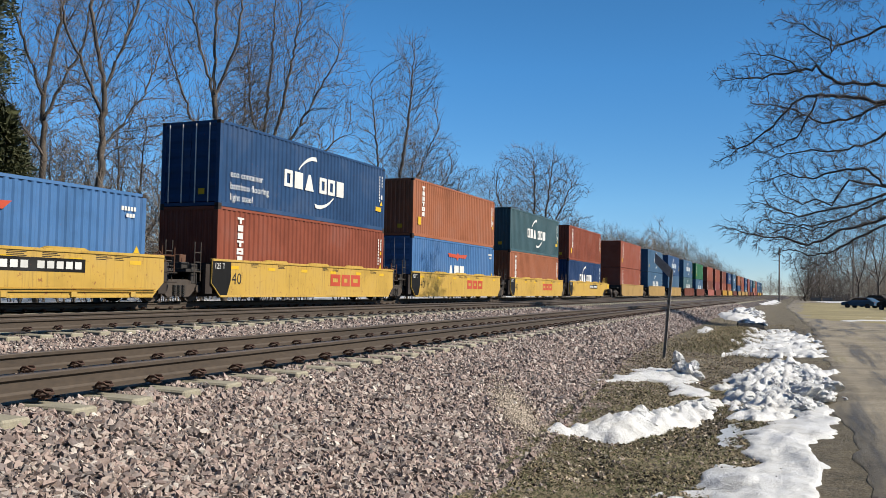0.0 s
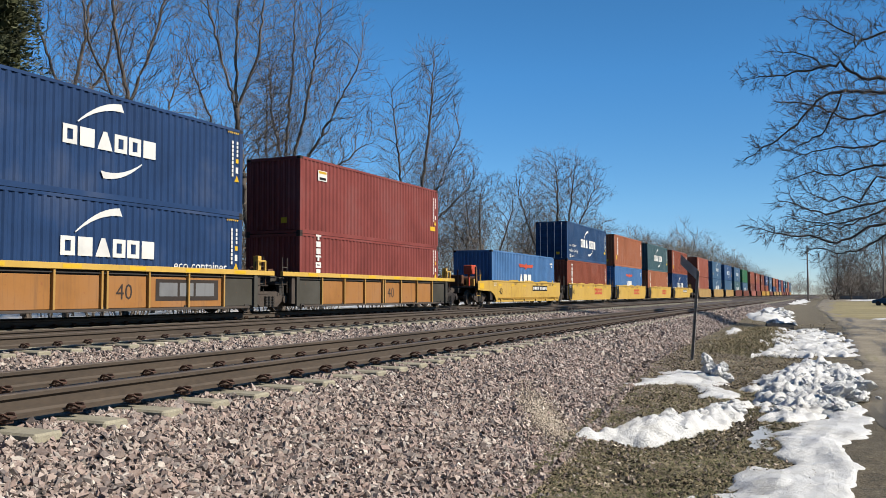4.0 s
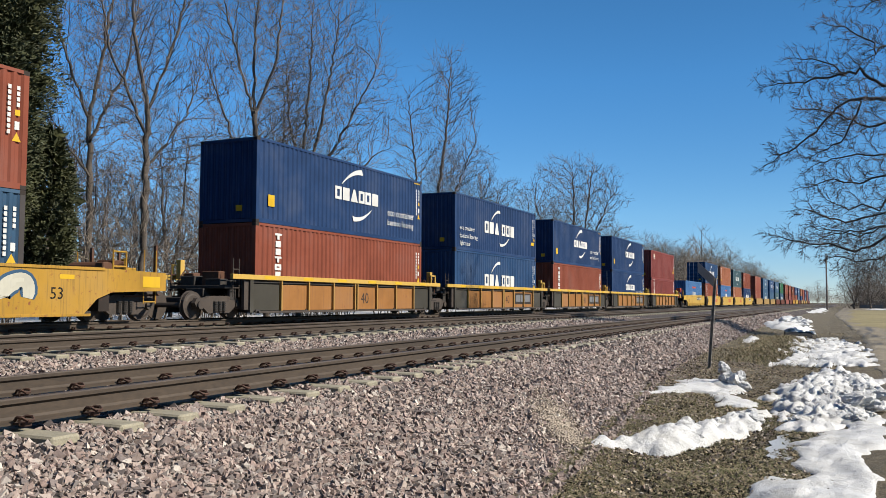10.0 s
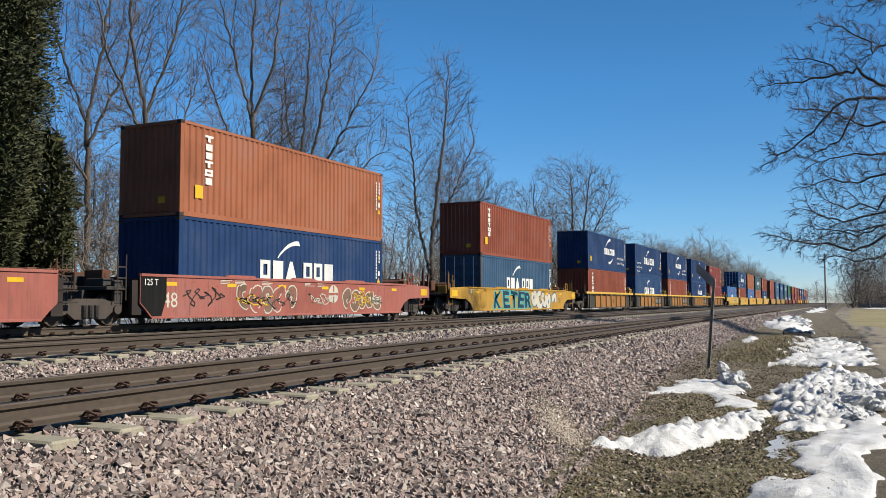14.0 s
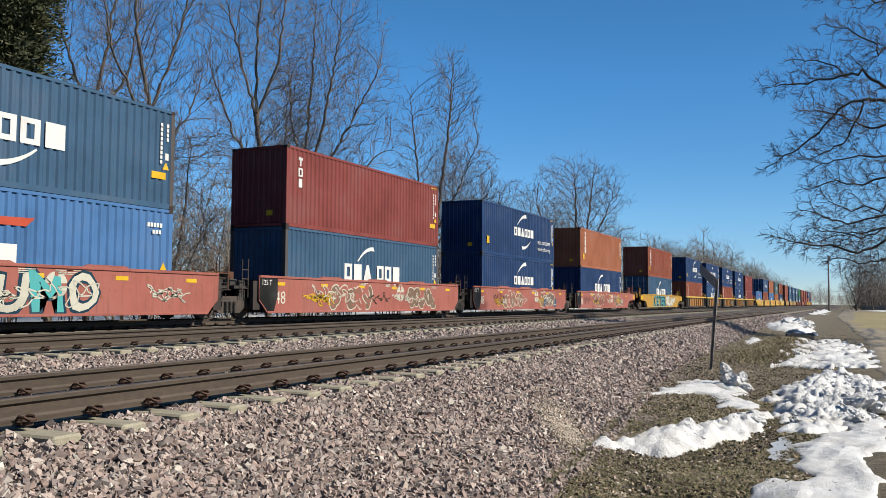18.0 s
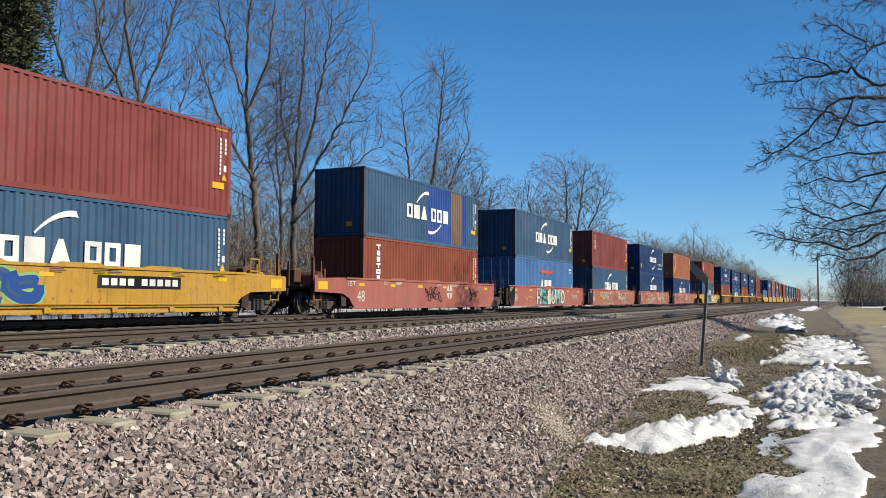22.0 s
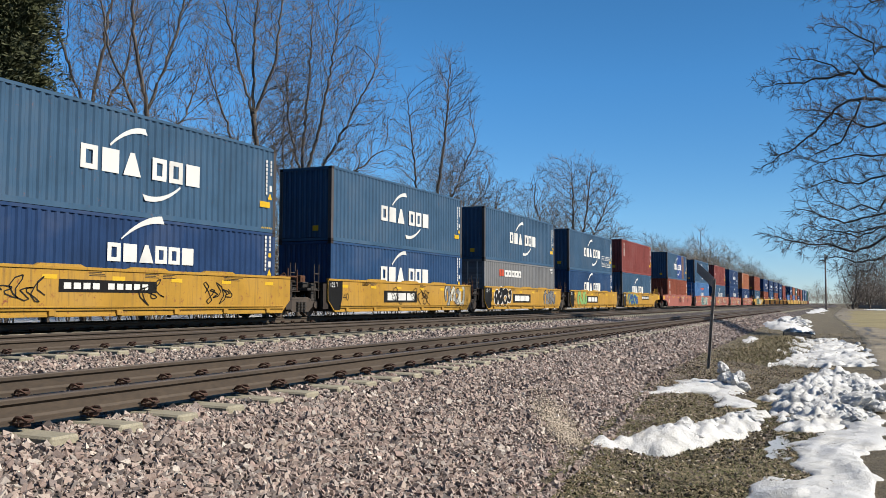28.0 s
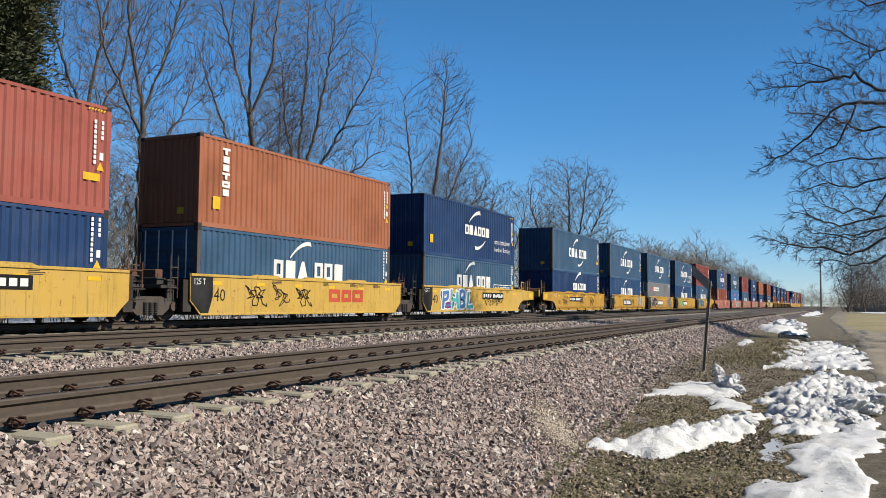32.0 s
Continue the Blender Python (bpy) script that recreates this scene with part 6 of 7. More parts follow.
def overhanging_tree():
    root = Vector((9.86, 44.4, 0.0))
    far = 1.45
    t = empty("shade_tree", root)
    tagged(t, "large spreading bare tree reaching over the road", "tree")
    at = lambda x, z, d=0.0: EYE + (Vector((x, 30 + d, z)) - EYE) * far - root
    limbs = (
        ((6.3, 5.2, 0.2), (3.4, 8.2, 0.2), (1.1, 8.4, 0.0), (0.74, 8.66, 0), (0.48, 9.0, 0), (0.0, 8.93, 0.3), (-0.8, 8.9, 0.3), (-1.55, 8.8, 0), (-2.3, 8.66, -0.3)),
        ((6.3, 4.6, -0.2), (3.6, 7.4, -0.3), (1.1, 7.91, -0.4), (0.58, 7.95, -0.5), (-0.1, 7.85, -0.6), (-0.5, 7.37, -0.6), (-0.87, 6.97, -0.7), (-1.5, 6.5, -0.7), (-2.12, 6.08, -0.9)),
        ((0.46, 7.85, -0.5), (0.08, 7.1, -0.2), (-0.17, 6.7, 0), (-0.6, 6.5, 0.2), (-1.1, 6.3, 0.3)),
        ((6.6, 6.5, 0.4), (3.6, 10.6, 0.6), (1.1, 9.8, 0.6), (0.93, 9.55, 0.4), (0.9, 9.95, 0.5), (0.46, 10.3, 0.6), (0.08, 10.63, 0.7), (-0.35, 10.75, 0.7)),
        ((6.3, 3.4, -0.5), (3.2, 4.2, -0.8), (1.1, 3.58, -0.8), (0.58, 3.27, -0.8), (0.14, 3.1, -0.9), (-0.36, 3.34, -0.9), (-1.1, 3.38, -1.0), (-2.06, 3.65, -1.0)),
        ((6.2, 3.8, 0.6), (3.0, 5.0, 0.8), (1.1, 4.39, 0.6), (0.46, 4.25, 0.6), (-0.05, 4.19, 0.6), (-0.6, 4.3, 0.5), (-1.2, 4.6, 0.5)),
        ((3.0, 5.0, 0.8), (1.4, 5.3, 0.2), (0.93, 4.49, 0.3), (0.46, 4.66, 0.3), (0.02, 4.56, 0.4), (-0.6, 4.9, 0.4)),
        ((1.1, 3.98, 0.2), (0.46, 3.85, 0.2), (-0.17, 3.78, 0.3), (-0.8, 3.7, 0.3)),
        ((0.02, 8.93, 0.3), (-0.36, 9.34, 0.4), (-0.8, 9.58, 0.4), (-1.43, 9.7, 0.5)),
        ((3.4, 8.2, 0.2), (1.6, 7.4, 0.8), (0.7, 7.3, 1.0), (0.2, 7.6, 1.1), (-0.5, 8.0, 1.2), (-1.3, 8.1, 1.2)),
        ((3.6, 10.6, 0.6), (1.8, 11.4, 0.2), (0.9, 11.2, 0.0), (0.2, 11.6, 0.0), (-0.5, 11.7, 0.1)),
        ((3.2, 4.2, -0.8), (1.8, 5.6, -0.4), (0.9, 5.5, -0.2), (0.3, 5.3, -0.2), (-0.4, 5.5, -0.2), (-1.1, 5.3, -0.1)),
        ((3.0, 5.0, 0.8), (1.6, 4.2, 0.5), (0.9, 3.9, 0.5), (0.3, 3.7, 0.5), (-0.4, 3.9, 0.5), (-1.0, 4.0, 0.5)),
        ((3.2, 4.2, -0.8), (1.5, 3.3, -0.6), (0.8, 2.9, -0.5), (0.2, 2.8, -0.5), (-0.4, 3.0, -0.5)),
        ((3.6, 7.4, -0.3), (2.0, 6.4, 0.0), (1.0, 6.2, 0.1), (0.3, 6.3, 0.1), (-0.4, 6.2, 0.2), (-1.0, 6.0, 0.2)),
        ((6.8, 7.0, 0.5), (5.5, 11.0, 1.0), (3.6, 13.5, 1.0), (2.0, 14.5, 1.5)),
        ((6.9, 6.5, 1.5), (8.5, 10.5, 2.5), (10.5, 13.5, 3.0)), ((6.9, 5.5, 0), (9.0, 8.0, -2.0), (12.0, 9.5, -3.0)), ((6.8, 7.5, 1), (7.0, 12.0, 1.0), (6.5, 16.0, 0.5)))
    rng = np.random.default_rng(91)
    lines = [resample([(0, 0, -0.2), (0, 0, 3.2), (0.05, 0, 6.5), (0.05, 0.1, 10.2)], 0.35, rng, 0.03)]
    want = []
    for k, pts in enumerate(limbs):
        raws = [np.array(at(*p)) for p in pts]
        ln = resample(raws, 0.3, rng, 0.04)
        lines.append(ln)
        seen = [p for p in ln if p[0] + root.x < 3.4] if k < 15 else ln[len(ln) // 2::4]
        for i, p in enumerate(seen):
            u = i / len(seen)
            for _ in range(17):
                d = rng.normal(size=3)
                d *= rng.random() ** 0.5 / np.linalg.norm(d)
                want.append(p + d * np.array((1.15, 1.3, 0.85)) * (1.15 - 0.35 * u))
    pos, par, way = colonise(rng, lines, np.array(want), 0.17, 1.7, 0.2, 0.0, 0.6, 140, (0.5, 0, 7.0), 0.35)
    chains, fine = branch_lines(pos, par, way, rng, 0.0085, 2.35, 2.3, 0.34, 0.6, 0.0, 0.42, (0.5, 0, 7.0))
    link("trunk", tubes("trunk", [c for c in chains if max(p[1] for p in c) > 0.03], DARKBARK), t)
    link("crown", tubes("crown", [c for c in chains if max(p[1] for p in c) <= 0.03] + fine, DARKTWIG), t)


overhanging_tree()

# ---- small things beside the track ----


def snow_patch(name, pts, high, seed, label, lump=0.5, step=0.05, ragged=0.2):
    """Old snow inside a rough outline, as a field of heights."""
    n = len(pts)

    def inside(x, y):
        odd, best = False, 1e9
        for (ax, ay), (bx, by) in zip(pts, pts[1:] + pts[:1]):
            if (ay > y) != (by > y) and x < ax + (bx - ax) * (y - ay) / (by - ay):
                odd = not odd
            ux, uy = bx - ax, by - ay
            t = min(1, max(0, ((x - ax) * ux + (y - ay) * uy) / (ux * ux + uy * uy)))
            best = min(best, math.hypot(x - ax - ux * t, y - ay - uy * t))
        return best if odd else -best
    x0, x1 = min(p[0] for p in pts) - 0.3, max(p[0] for p in pts) + 0.3
    y0, y1 = min(p[1] for p in pts) - 0.4, max(p[1] for p in pts) + 0.4
    sy = step * 1.6
    nx, ny = int((x1 - x0) / step) + 2, int((y1 - y0) / sy) + 2
    k = min(1.0, 0.05 / step)
    v, keep, at = [], {}, []
    for j in range(ny):
        for i in range(nx):
            x, y = x0 + i * step, y0 + j * sy
            d = inside(x, y) + ragged * (noise.noise((x * 2.2 * k, y * 1.5 * k, seed)) + 0.55 * noise.noise((x * 6 * k, y * 4.5 * k, seed + 1)))
            d -= 0.35 * max(0.0, -noise.noise((x * 1.5 * k + 7, y * 0.9 * k, seed + 2)) - 0.25) / k
            body = 1 - math.exp(-max(0.0, d) / (0.16 / k)) if d > 0 else 0.0
            lumps = 1 + lump * (1.0 * noise.noise((x * 2.4 * k, y * 1.8 * k, seed + 3)) + 1.3 * abs(noise.noise((x * 6.0 * k, y * 5.0 * k, seed + 5))) + 0.7 * abs(noise.noise((x * 13 * k, y * 11 * k, seed + 6))) - 0.35)
            at.append(d)
            v.append((x, y, land(x, y) + (0.012 + high * body * max(0.12, lumps) if d > 0 else max(-0.06, d * 0.5))))
    f = []
    for j in range(ny - 1):
        for i in range(nx - 1):
            q = (j * nx + i, j * nx + i + 1, (j + 1) * nx + i + 1, (j + 1) * nx + i)
            if max(at[t] for t in q) > 0:
                f.append(q)
    used = sorted({i for q in f for i in q})
    new_at = {o: m for m, o in enumerate(used)}
    ob = link(name, raw(name, [v[o] for o in used], [tuple(new_at[o] for o in q) for q in f], SNOW, True))
    return tagged(ob, label, "snow", "old snow beside the road")


def clod_meshes():
    """A few broken lumps of frozen snow."""
    out = []
    for k in range(6):
        bm = bmesh.new()
        bmesh.ops.create_icosphere(bm, subdivisions=3, radius=1.0)
        for v in bm.verts:
            p = v.co.copy()
            d = 0.95 + 0.4 * noise.noise(p * 1.3 + Vector((k * 7, 0, 0))) + 0.26 * noise.noise(p * 2.8 + Vector((0, k * 5, 0))) + 0.14 * noise.noise(p * 6.0 + Vector((0, 0, k)))
            v.co = Vector((p.x * d, p.y * d * 0.9, p.z * d * 0.75))
        me = mesh_of("clod", bm, SNOW)
        me.shade_flat()
        out.append(me)
    return out


CLODS = clod_meshes()


def clods(parent, seed, count, area, size, lift=0.5):
    """Lumps lying on a patch: area gives a spot for each."""
    rnd = random.Random(seed)
    for k in range(count):
        x, y, z = area(rnd)
        r = rnd.uniform(*size) * (1.0 if rnd.random() < 0.7 else 1.4)
        link("clod", CLODS[rnd.randrange(6)], parent, "", Matrix.Translation((x, y, land(x, y) + z + r * lift)) @ Euler((rnd.uniform(-0.5, 0.5), rnd.uniform(-0.5, 0.5), rnd.uniform(0, 6.28))).to_matrix().to_4x4()
             @ Matrix.Diagonal((r * rnd.uniform(0.8, 1.3), r * rnd.uniform(0.8, 1.5), r * rnd.uniform(0.6, 1.0), 1)))


ridge = snow_patch("snow_ridge", ((-2.66, 9.15), (-2.15, 9.42), (-1.8, 9.5), (-1.4, 10.5), (-1.02, 12.3), (-1.12, 13.2), (-1.6, 12.0), (-2.0, 10.8), (-2.45, 9.9)), 0.16, 1.0, "ridge of old white snow on brown grass", 0.75, 0.035, 0.22)
clods(ridge, 71, 34, lambda r: (lambda u: (-2.1 + 0.85 * u + r.gauss(0, 0.1), 9.9 + 2.6 * u + r.gauss(0, 0.18), 0.03))(r.random()), (0.06, 0.14), 0.3)
snow_patch("snow_streak", ((-3.1, 14.9), (-2.6, 15.3), (-1.95, 15.6), (-1.85, 17.0), (-2.25, 18.3), (-2.8, 17.7), (-3.1, 16.2)), 0.035, 2.0, "thin streak of melting snow by the post", 0.6, 0.05, 0.5)
snow_patch("snow_patch", ((-1.95, 14.2), (-1.45, 14.3), (-1.5, 15.0), (-2.0, 16.2), (-2.2, 15.6)), 0.03, 12.0, "thin remains of snow on the verge", 0.6, 0.04, 0.3)
lump = snow_patch("snow_lump", ((-2.35, 16.8), (-2.0, 16.5), (-1.75, 16.8), (-1.8, 17.4), (-2.2, 17.6), (-2.45, 17.2)), 0.1, 3.0, "upright lump of white snow", 0.6)
for cx, cy, cz, r in ((-2.12, 17.1, 0.16, 0.17), (-2.2, 17.15, 0.32, 0.13), (-1.98, 17.0, 0.12, 0.16), (-1.9, 17.05, 0.25, 0.11), (-2.24, 17.1, 0.42, 0.075), (-1.82, 16.95, 0.08, 0.12)):
    link("clod", CLODS[int(cz * 100) % 6], lump, "", Matrix.Translation((cx, cy, land(cx, cy) + cz)) @ Matrix.Rotation(cx * 9, 4, "Z") @ Matrix.Diagonal((r, r, r * 1.25, 1)))
bank = snow_patch("snow_bank", ((-1.22, 15.0), (-0.82, 11.8), (-0.5, 11.0), (-0.25, 11.7), (0.25, 12.7), (0.5, 15.5), (0.48, 18.5), (0.1, 20.5), (-0.8, 19.8), (-1.3, 17.2)), 0.075, 4.0, "ploughed pile of lumpy grey-white snow by the road", 1.7, 0.038, 0.35)
clods(bank, 72, 190, lambda r: (lambda u: (-0.75 + 0.95 * r.random() + 0.2 * u + 0.12 * r.gauss(0, 1), 11.9 + 6.6 * u ** 1.3 + 0.5 * r.random(), 0.02))(r.random()), (0.03, 0.085), 0.6)
clods(bank, 73, 16, lambda r: (-0.15 + 0.6 * r.random(), 13.0 + 2.4 * r.random(), 0.06), (0.08, 0.13), 0.8)
snow_patch("snow_sheet", ((-0.95, 7.2), (-0.7, 5.6), (0.3, 5.6), (0.32, 7.6), (0.22, 9.4), (0.3, 11.8), (0.3, 12.8), (-0.1, 12.3), (-0.44, 11.0), (-0.58, 10.0), (-0.66, 9.0), (-0.3, 8.75), (-0.2, 8.4), (-0.45, 8.1), (-0.64, 8.2), (-0.72, 7.8)), 0.03, 5.0, "sheet of melting snow along the road edge", 0.9, 0.035, 0.3)
snow_patch("snow_strip", ((-1.4, 23.5), (0.1, 22.8), (0.3, 28.0), (-0.2, 35.0), (-1.0, 40.0), (-1.6, 32.0)), 0.07, 6.0, "strip of melting snow beside the road", 0.8, 0.06, 1.5)
over = snow_patch("snow_patch", ((-4.3, 51.0), (-3.2, 46.5), (-2.0, 47.0), (-2.3, 56.0), (-3.4, 74.0), (-4.8, 70.0)), 0.2, 7.0, "patch of snow over the culvert", 1.2, 0.15, 0.8)
clods(over, 74, 14, lambda r: (-3.7 + 1.5 * r.random(), 47 + 14 * r.random(), 0.05), (0.2, 0.4), 0.4)
clods(over, 75, 9, lambda r: (-2.6 + 1.1 * r.random(), 41.2 + 0.3 * r.random(), 0.2), (0.1, 0.16), 0.3)
snow_patch("snow_patch", ((-3.9, 38.5), (-3.6, 33.5), (-3.25, 33.8), (-3.4, 37.0)), 0.05, 8.0, "small patch of snow on the bank")
snow_patch("snow_patch", ((-6.8, 120.0), (-4.5, 110.0), (-3.6, 140.0), (-4.0, 200.0), (-6.0, 230.0), (-7.2, 170.0)), 0.2, 9.0, "far strip of snow beside the line", 0.8, 0.5, 1.6)

snow_patch("snow_patch", ((2.2, 57.0), (5.5, 55.0), (12.0, 60.0), (11.0, 68.0), (5.0, 67.0)), 0.08, 10.0, "melting snow on the yard beside the road", 0.8, 0.3, 2.0)
snow_patch("snow_patch", ((2.0, 225.0), (3.6, 200.0), (12.0, 195.0), (34.0, 200.0), (30.0, 240.0), (4.0, 243.0)), 0.12, 11.0, "wide snow cover on the far lawn", 0.8, 0.8, 3.0)

snow_patch("snow_field", ((-34.0, 12.0), (-31.0, 40.0), (-33.0, 90.0), (-36.0, 150.0), (-75.0, 150.0), (-80.0, 12.0)), 0.06, 14.0, "open snow field behind the trees", 0.6, 0.9, 1.5)
puddle_mat = plain("melt_water", (0.34, 0.35, 0.36), 0.4)
pud = link("puddle", raw("puddle", [(-0.68 + 0.17 * math.cos(a * math.tau / 24) * (1 + 0.2 * math.sin(3 * a)), 10.2 + 1.0 * math.sin(a * math.tau / 24), land(-0.68, 10.2) + 0.022) for a in range(24)], [tuple(range(24))], puddle_mat))
tagged(pud, "shallow pool of grey meltwater beside the snow", "puddle")


def sign_post():
    base = Vector((-3.02, 20.86, land(-3.02, 20.86)))
    p = empty("sign_post", base)
    tagged(p, "leaning weathered steel channel post with a grey plate", "sign post")
    lean = Matrix.Rotation(math.radians(4.6), 4, "Y")
    bm = boxes((-0.034, -0.02, -0.025, 0.025, -0.3, 2.12), (0.02, 0.034, -0.025, 0.025, -0.3, 2.12), (-0.022, 0.022, 0.015, 0.027, -0.3, 2.12))
    part("post", bm, GALV, p, "", lean)
    bm = bmesh.new()
    vs = [bm.verts.new(c) for c in ((-0.327, 0.0, 2.51), (0.06, 0.0, 2.14), (0.047, 0.0, 1.876), (-0.34, 0.0, 2.27))]
    f = bm.faces.new(vs)
    ext = bmesh.ops.extrude_face_region(bm, geom=[f])
    bmesh.ops.translate(bm, vec=(0, 0.006, 0), verts=[e for e in ext["geom"] if isinstance(e, bmesh.types.BMVert)])
    bmesh.ops.recalc_face_normals(bm, faces=bm.faces)
    part("plate", bm, surface("grey_plate", (0.2, 0.21, 0.23), (0.32, 0.33, 0.35), 5, 0.35, 0.8), p, "bent dull grey plate", Matrix.Translation((0.1, 0.036, 0)))


sign_post()


def utility_pole(x, y, tall, arms=True):
    p = empty("utility_pole", (x, y, land(x, y)))
    tagged(p, "tall grey wooden utility pole", "pole", "utility poles")
    part("shaft", rod(bmesh.new(), (0, 0, -0.3), (0, 0, tall), 0.19, 10, 0.12), WOOD, p)
    if arms:
        part("cross_arm", boxes((-0.9, 0.9, -0.06, 0.06, tall - 0.75, tall - 0.62)), WOOD, p)
    return p


utility_pole(-3.9, 175.0, 10.5, False)
utility_pole(9.6, 190.0, 13.0, False)


def culvert():
    c = empty("culvert", (-2.15, 41.0, land(-2.15, 41.0) - 0.16))
    tagged(c, "dark rusty pipe end of a drain, half buried in snow", "culvert")
    part("pipe", rod(bmesh.new(), (-0.5, 0, 0.12), (0.55, 0.25, 0.12), 0.31, 20), RUBBER, c)
    # closed disc; the shade inside the pipe is put into its dark colour
    part("mouth", rod(bmesh.new(), (-0.53, -0.005, 0.12), (-0.505, 0.0, 0.12), 0.33, 16), GRIME, c, "dark disc standing in for the shaded pipe opening")


culvert()


def car(x, y, turn, key, tall, label):
    """A parked car: shell, glass, wheels with tyres."""
    c = empty("car", Matrix.Translation((x, y, land(x, y))) @ Matrix.Rotation(radians(turn), 4, "Z"))
    tagged(c, label, "car", "parked cars")
    k = tall / 1.45
    prof = [(-2.2, 0.35), (2.2, 0.35), (2.25, 0.6 * k), (2.1, 0.78 * k), (1.15, 0.92 * k), (0.45, 1.4 * k), (-1.15, 1.42 * k), (-1.95, 0.98 * k), (-2.2, 0.9 * k)]
    bm = bmesh.new()
    slab(bm, prof, -0.86, 0.86)
    for v in bm.verts:
        if v.co.z > 1.0 * k:
            v.co.x *= 0.78
    bmesh.ops.bevel(bm, geom=list(bm.edges), offset=0.06, segments=2, affect="EDGES")
    part("body", bm, coat(key), c)
    for s in (-1, 1):
        bm = bmesh.new()
        slab(bm, [(-1.75, 1.0 * k), (0.95, 0.98 * k), (0.4, 1.33 * k), (-1.1, 1.35 * k)], -0.01, 0.01)
        part("side_window", bm, GLASS, c, "", Matrix.Translation((s * 0.80, 0, 0)))
        for yy in (-1.35, 1.35):
            w = part("wheel", rod(bmesh.new(), (-0.09, 0, 0), (0.09, 0, 0), 0.2, 14), GALV, c, "", (s * 0.8, yy, 0.32))
            part("tyre", rod(bmesh.new(), (-0.1, 0, 0), (0.08, 0, 0), 0.32, 18), RUBBER, w)
    for yy, z in ((2.2, 0.66 * k), (-2.17, 0.8 * k)):
        for s in (-1, 1):
            part("headlight" if yy > 0 else "tail_light", boxes((s * 0.62 - 0.15, s * 0.62 + 0.15, yy - 0.03, yy + 0.05, z - 0.06, z + 0.06)), coat("white" if yy > 0 else "signal"), c)
    return c


car(7.0, 121.0, 55, "steel", 1.42, "silver-blue parked saloon car")
car(9.6, 106.0, 30, "black", 1.7, "dark parked utility car")
car(9.4, 134.0, 65, "dusk", 1.8, "dark van parked behind the saloon car")
car(2.3, 330.0, 80, "black", 1.6, "small dark car parked beside the trees")


def log_pile():
    p = empty("log_pile", (6.8, 245.0, 0.0))
    tagged(p, "long stack of logs with snow on top", "log pile")
    rnd = random.Random(4)
    for k in range(39):
        x, z = (k % 13) * 0.75 - 4.5, 0.4 + (k // 13) * 0.66
        part("log", rod(bmesh.new(), (x, -1.5, z), (x + rnd.uniform(-0.1, 0.1), 1.5, z), rnd.uniform(0.32, 0.4), 9), WOOD, p)
    part("tarpaulin", boxes((-4.6, 0.6, -1.7, -1.6, 0.2, 1.0), bevel=0.03), coat("grey"), p, "pale grey sheet")


log_pile()
for kk, wx, wy, turn, size in ((0, 8.5, 270.0, 60, 1.0), (1, 11.0, 200.0, 0, 1.35), (3, 13.5, 180.0, 130, 1.5), (0, 17.0, 190.0, 60, 1.2), (4, 2.0, 300.0, 90, 1.0), (4, 6.0, 310.0, 0, 1.2), (4, 11.0, 300.0, 60, 1.2), (4, 15.0, 290.0, 100, 1.2), (3, 20.0, 230.0, 40, 1.1)):
    plant("bare_tree", COARSE[kk % 4], wx, wy, turn, size, "bare tree beside the far yard", group="bare trees by the road")
for wx, wy, turn, size in ((0.9, 232.0, 0, 0.8), (4.6, 238.0, 150, 0.74)):
    plant("bare_tree", TREES[4], wx, wy, turn, size, "spreading bare tree beside the far yard", group="bare trees by the road")
rnd_far = random.Random(15)
for k in range(26):
    plant("shrub", BRUSH[1], -1 + 1.5 * k + rnd_far.uniform(-1, 1), rnd_far.uniform(243, 262), rnd_far.uniform(0, 360), rnd_far.uniform(0.8, 1.4), "dark bare brushwood beside the far yard", "shrub", "brush under the trees")
for k in range(34):
    plant("bare_tree", FARWOOD[k % 2], 6 + 55 * k / 33 + rnd_far.uniform(-2, 2), rnd_far.uniform(250, 420), rnd_far.uniform(0, 360), rnd_far.uniform(0.85, 1.3), "bare tree beside the far yard", group="bare trees by the road")
for k in range(18):
    plant("bare_tree", FARWOOD[k % 2], 14 + 30 * k / 17 + rnd_far.uniform(-1, 1), rnd_far.uniform(195, 250), rnd_far.uniform(0, 360), rnd_far.uniform(0.5, 0.95), "bare tree beside the far yard", group="bare trees by the road")
for k in range(46):
    plant("shrub", BRUSH[k % 2], -1 + 0.85 * k + rnd_far.uniform(-1, 1), rnd_far.uniform(250, 300), rnd_far.uniform(0, 360), rnd_far.uniform(1.1, 1.9), "bare brushwood beside the far yard", "shrub", "brush under the trees")
plant("spruce", SPRUCES[0], 14.5, 150.0, 0, 0.8, "dark green spruce beside the yard", "conifer", "spruces by the railway")

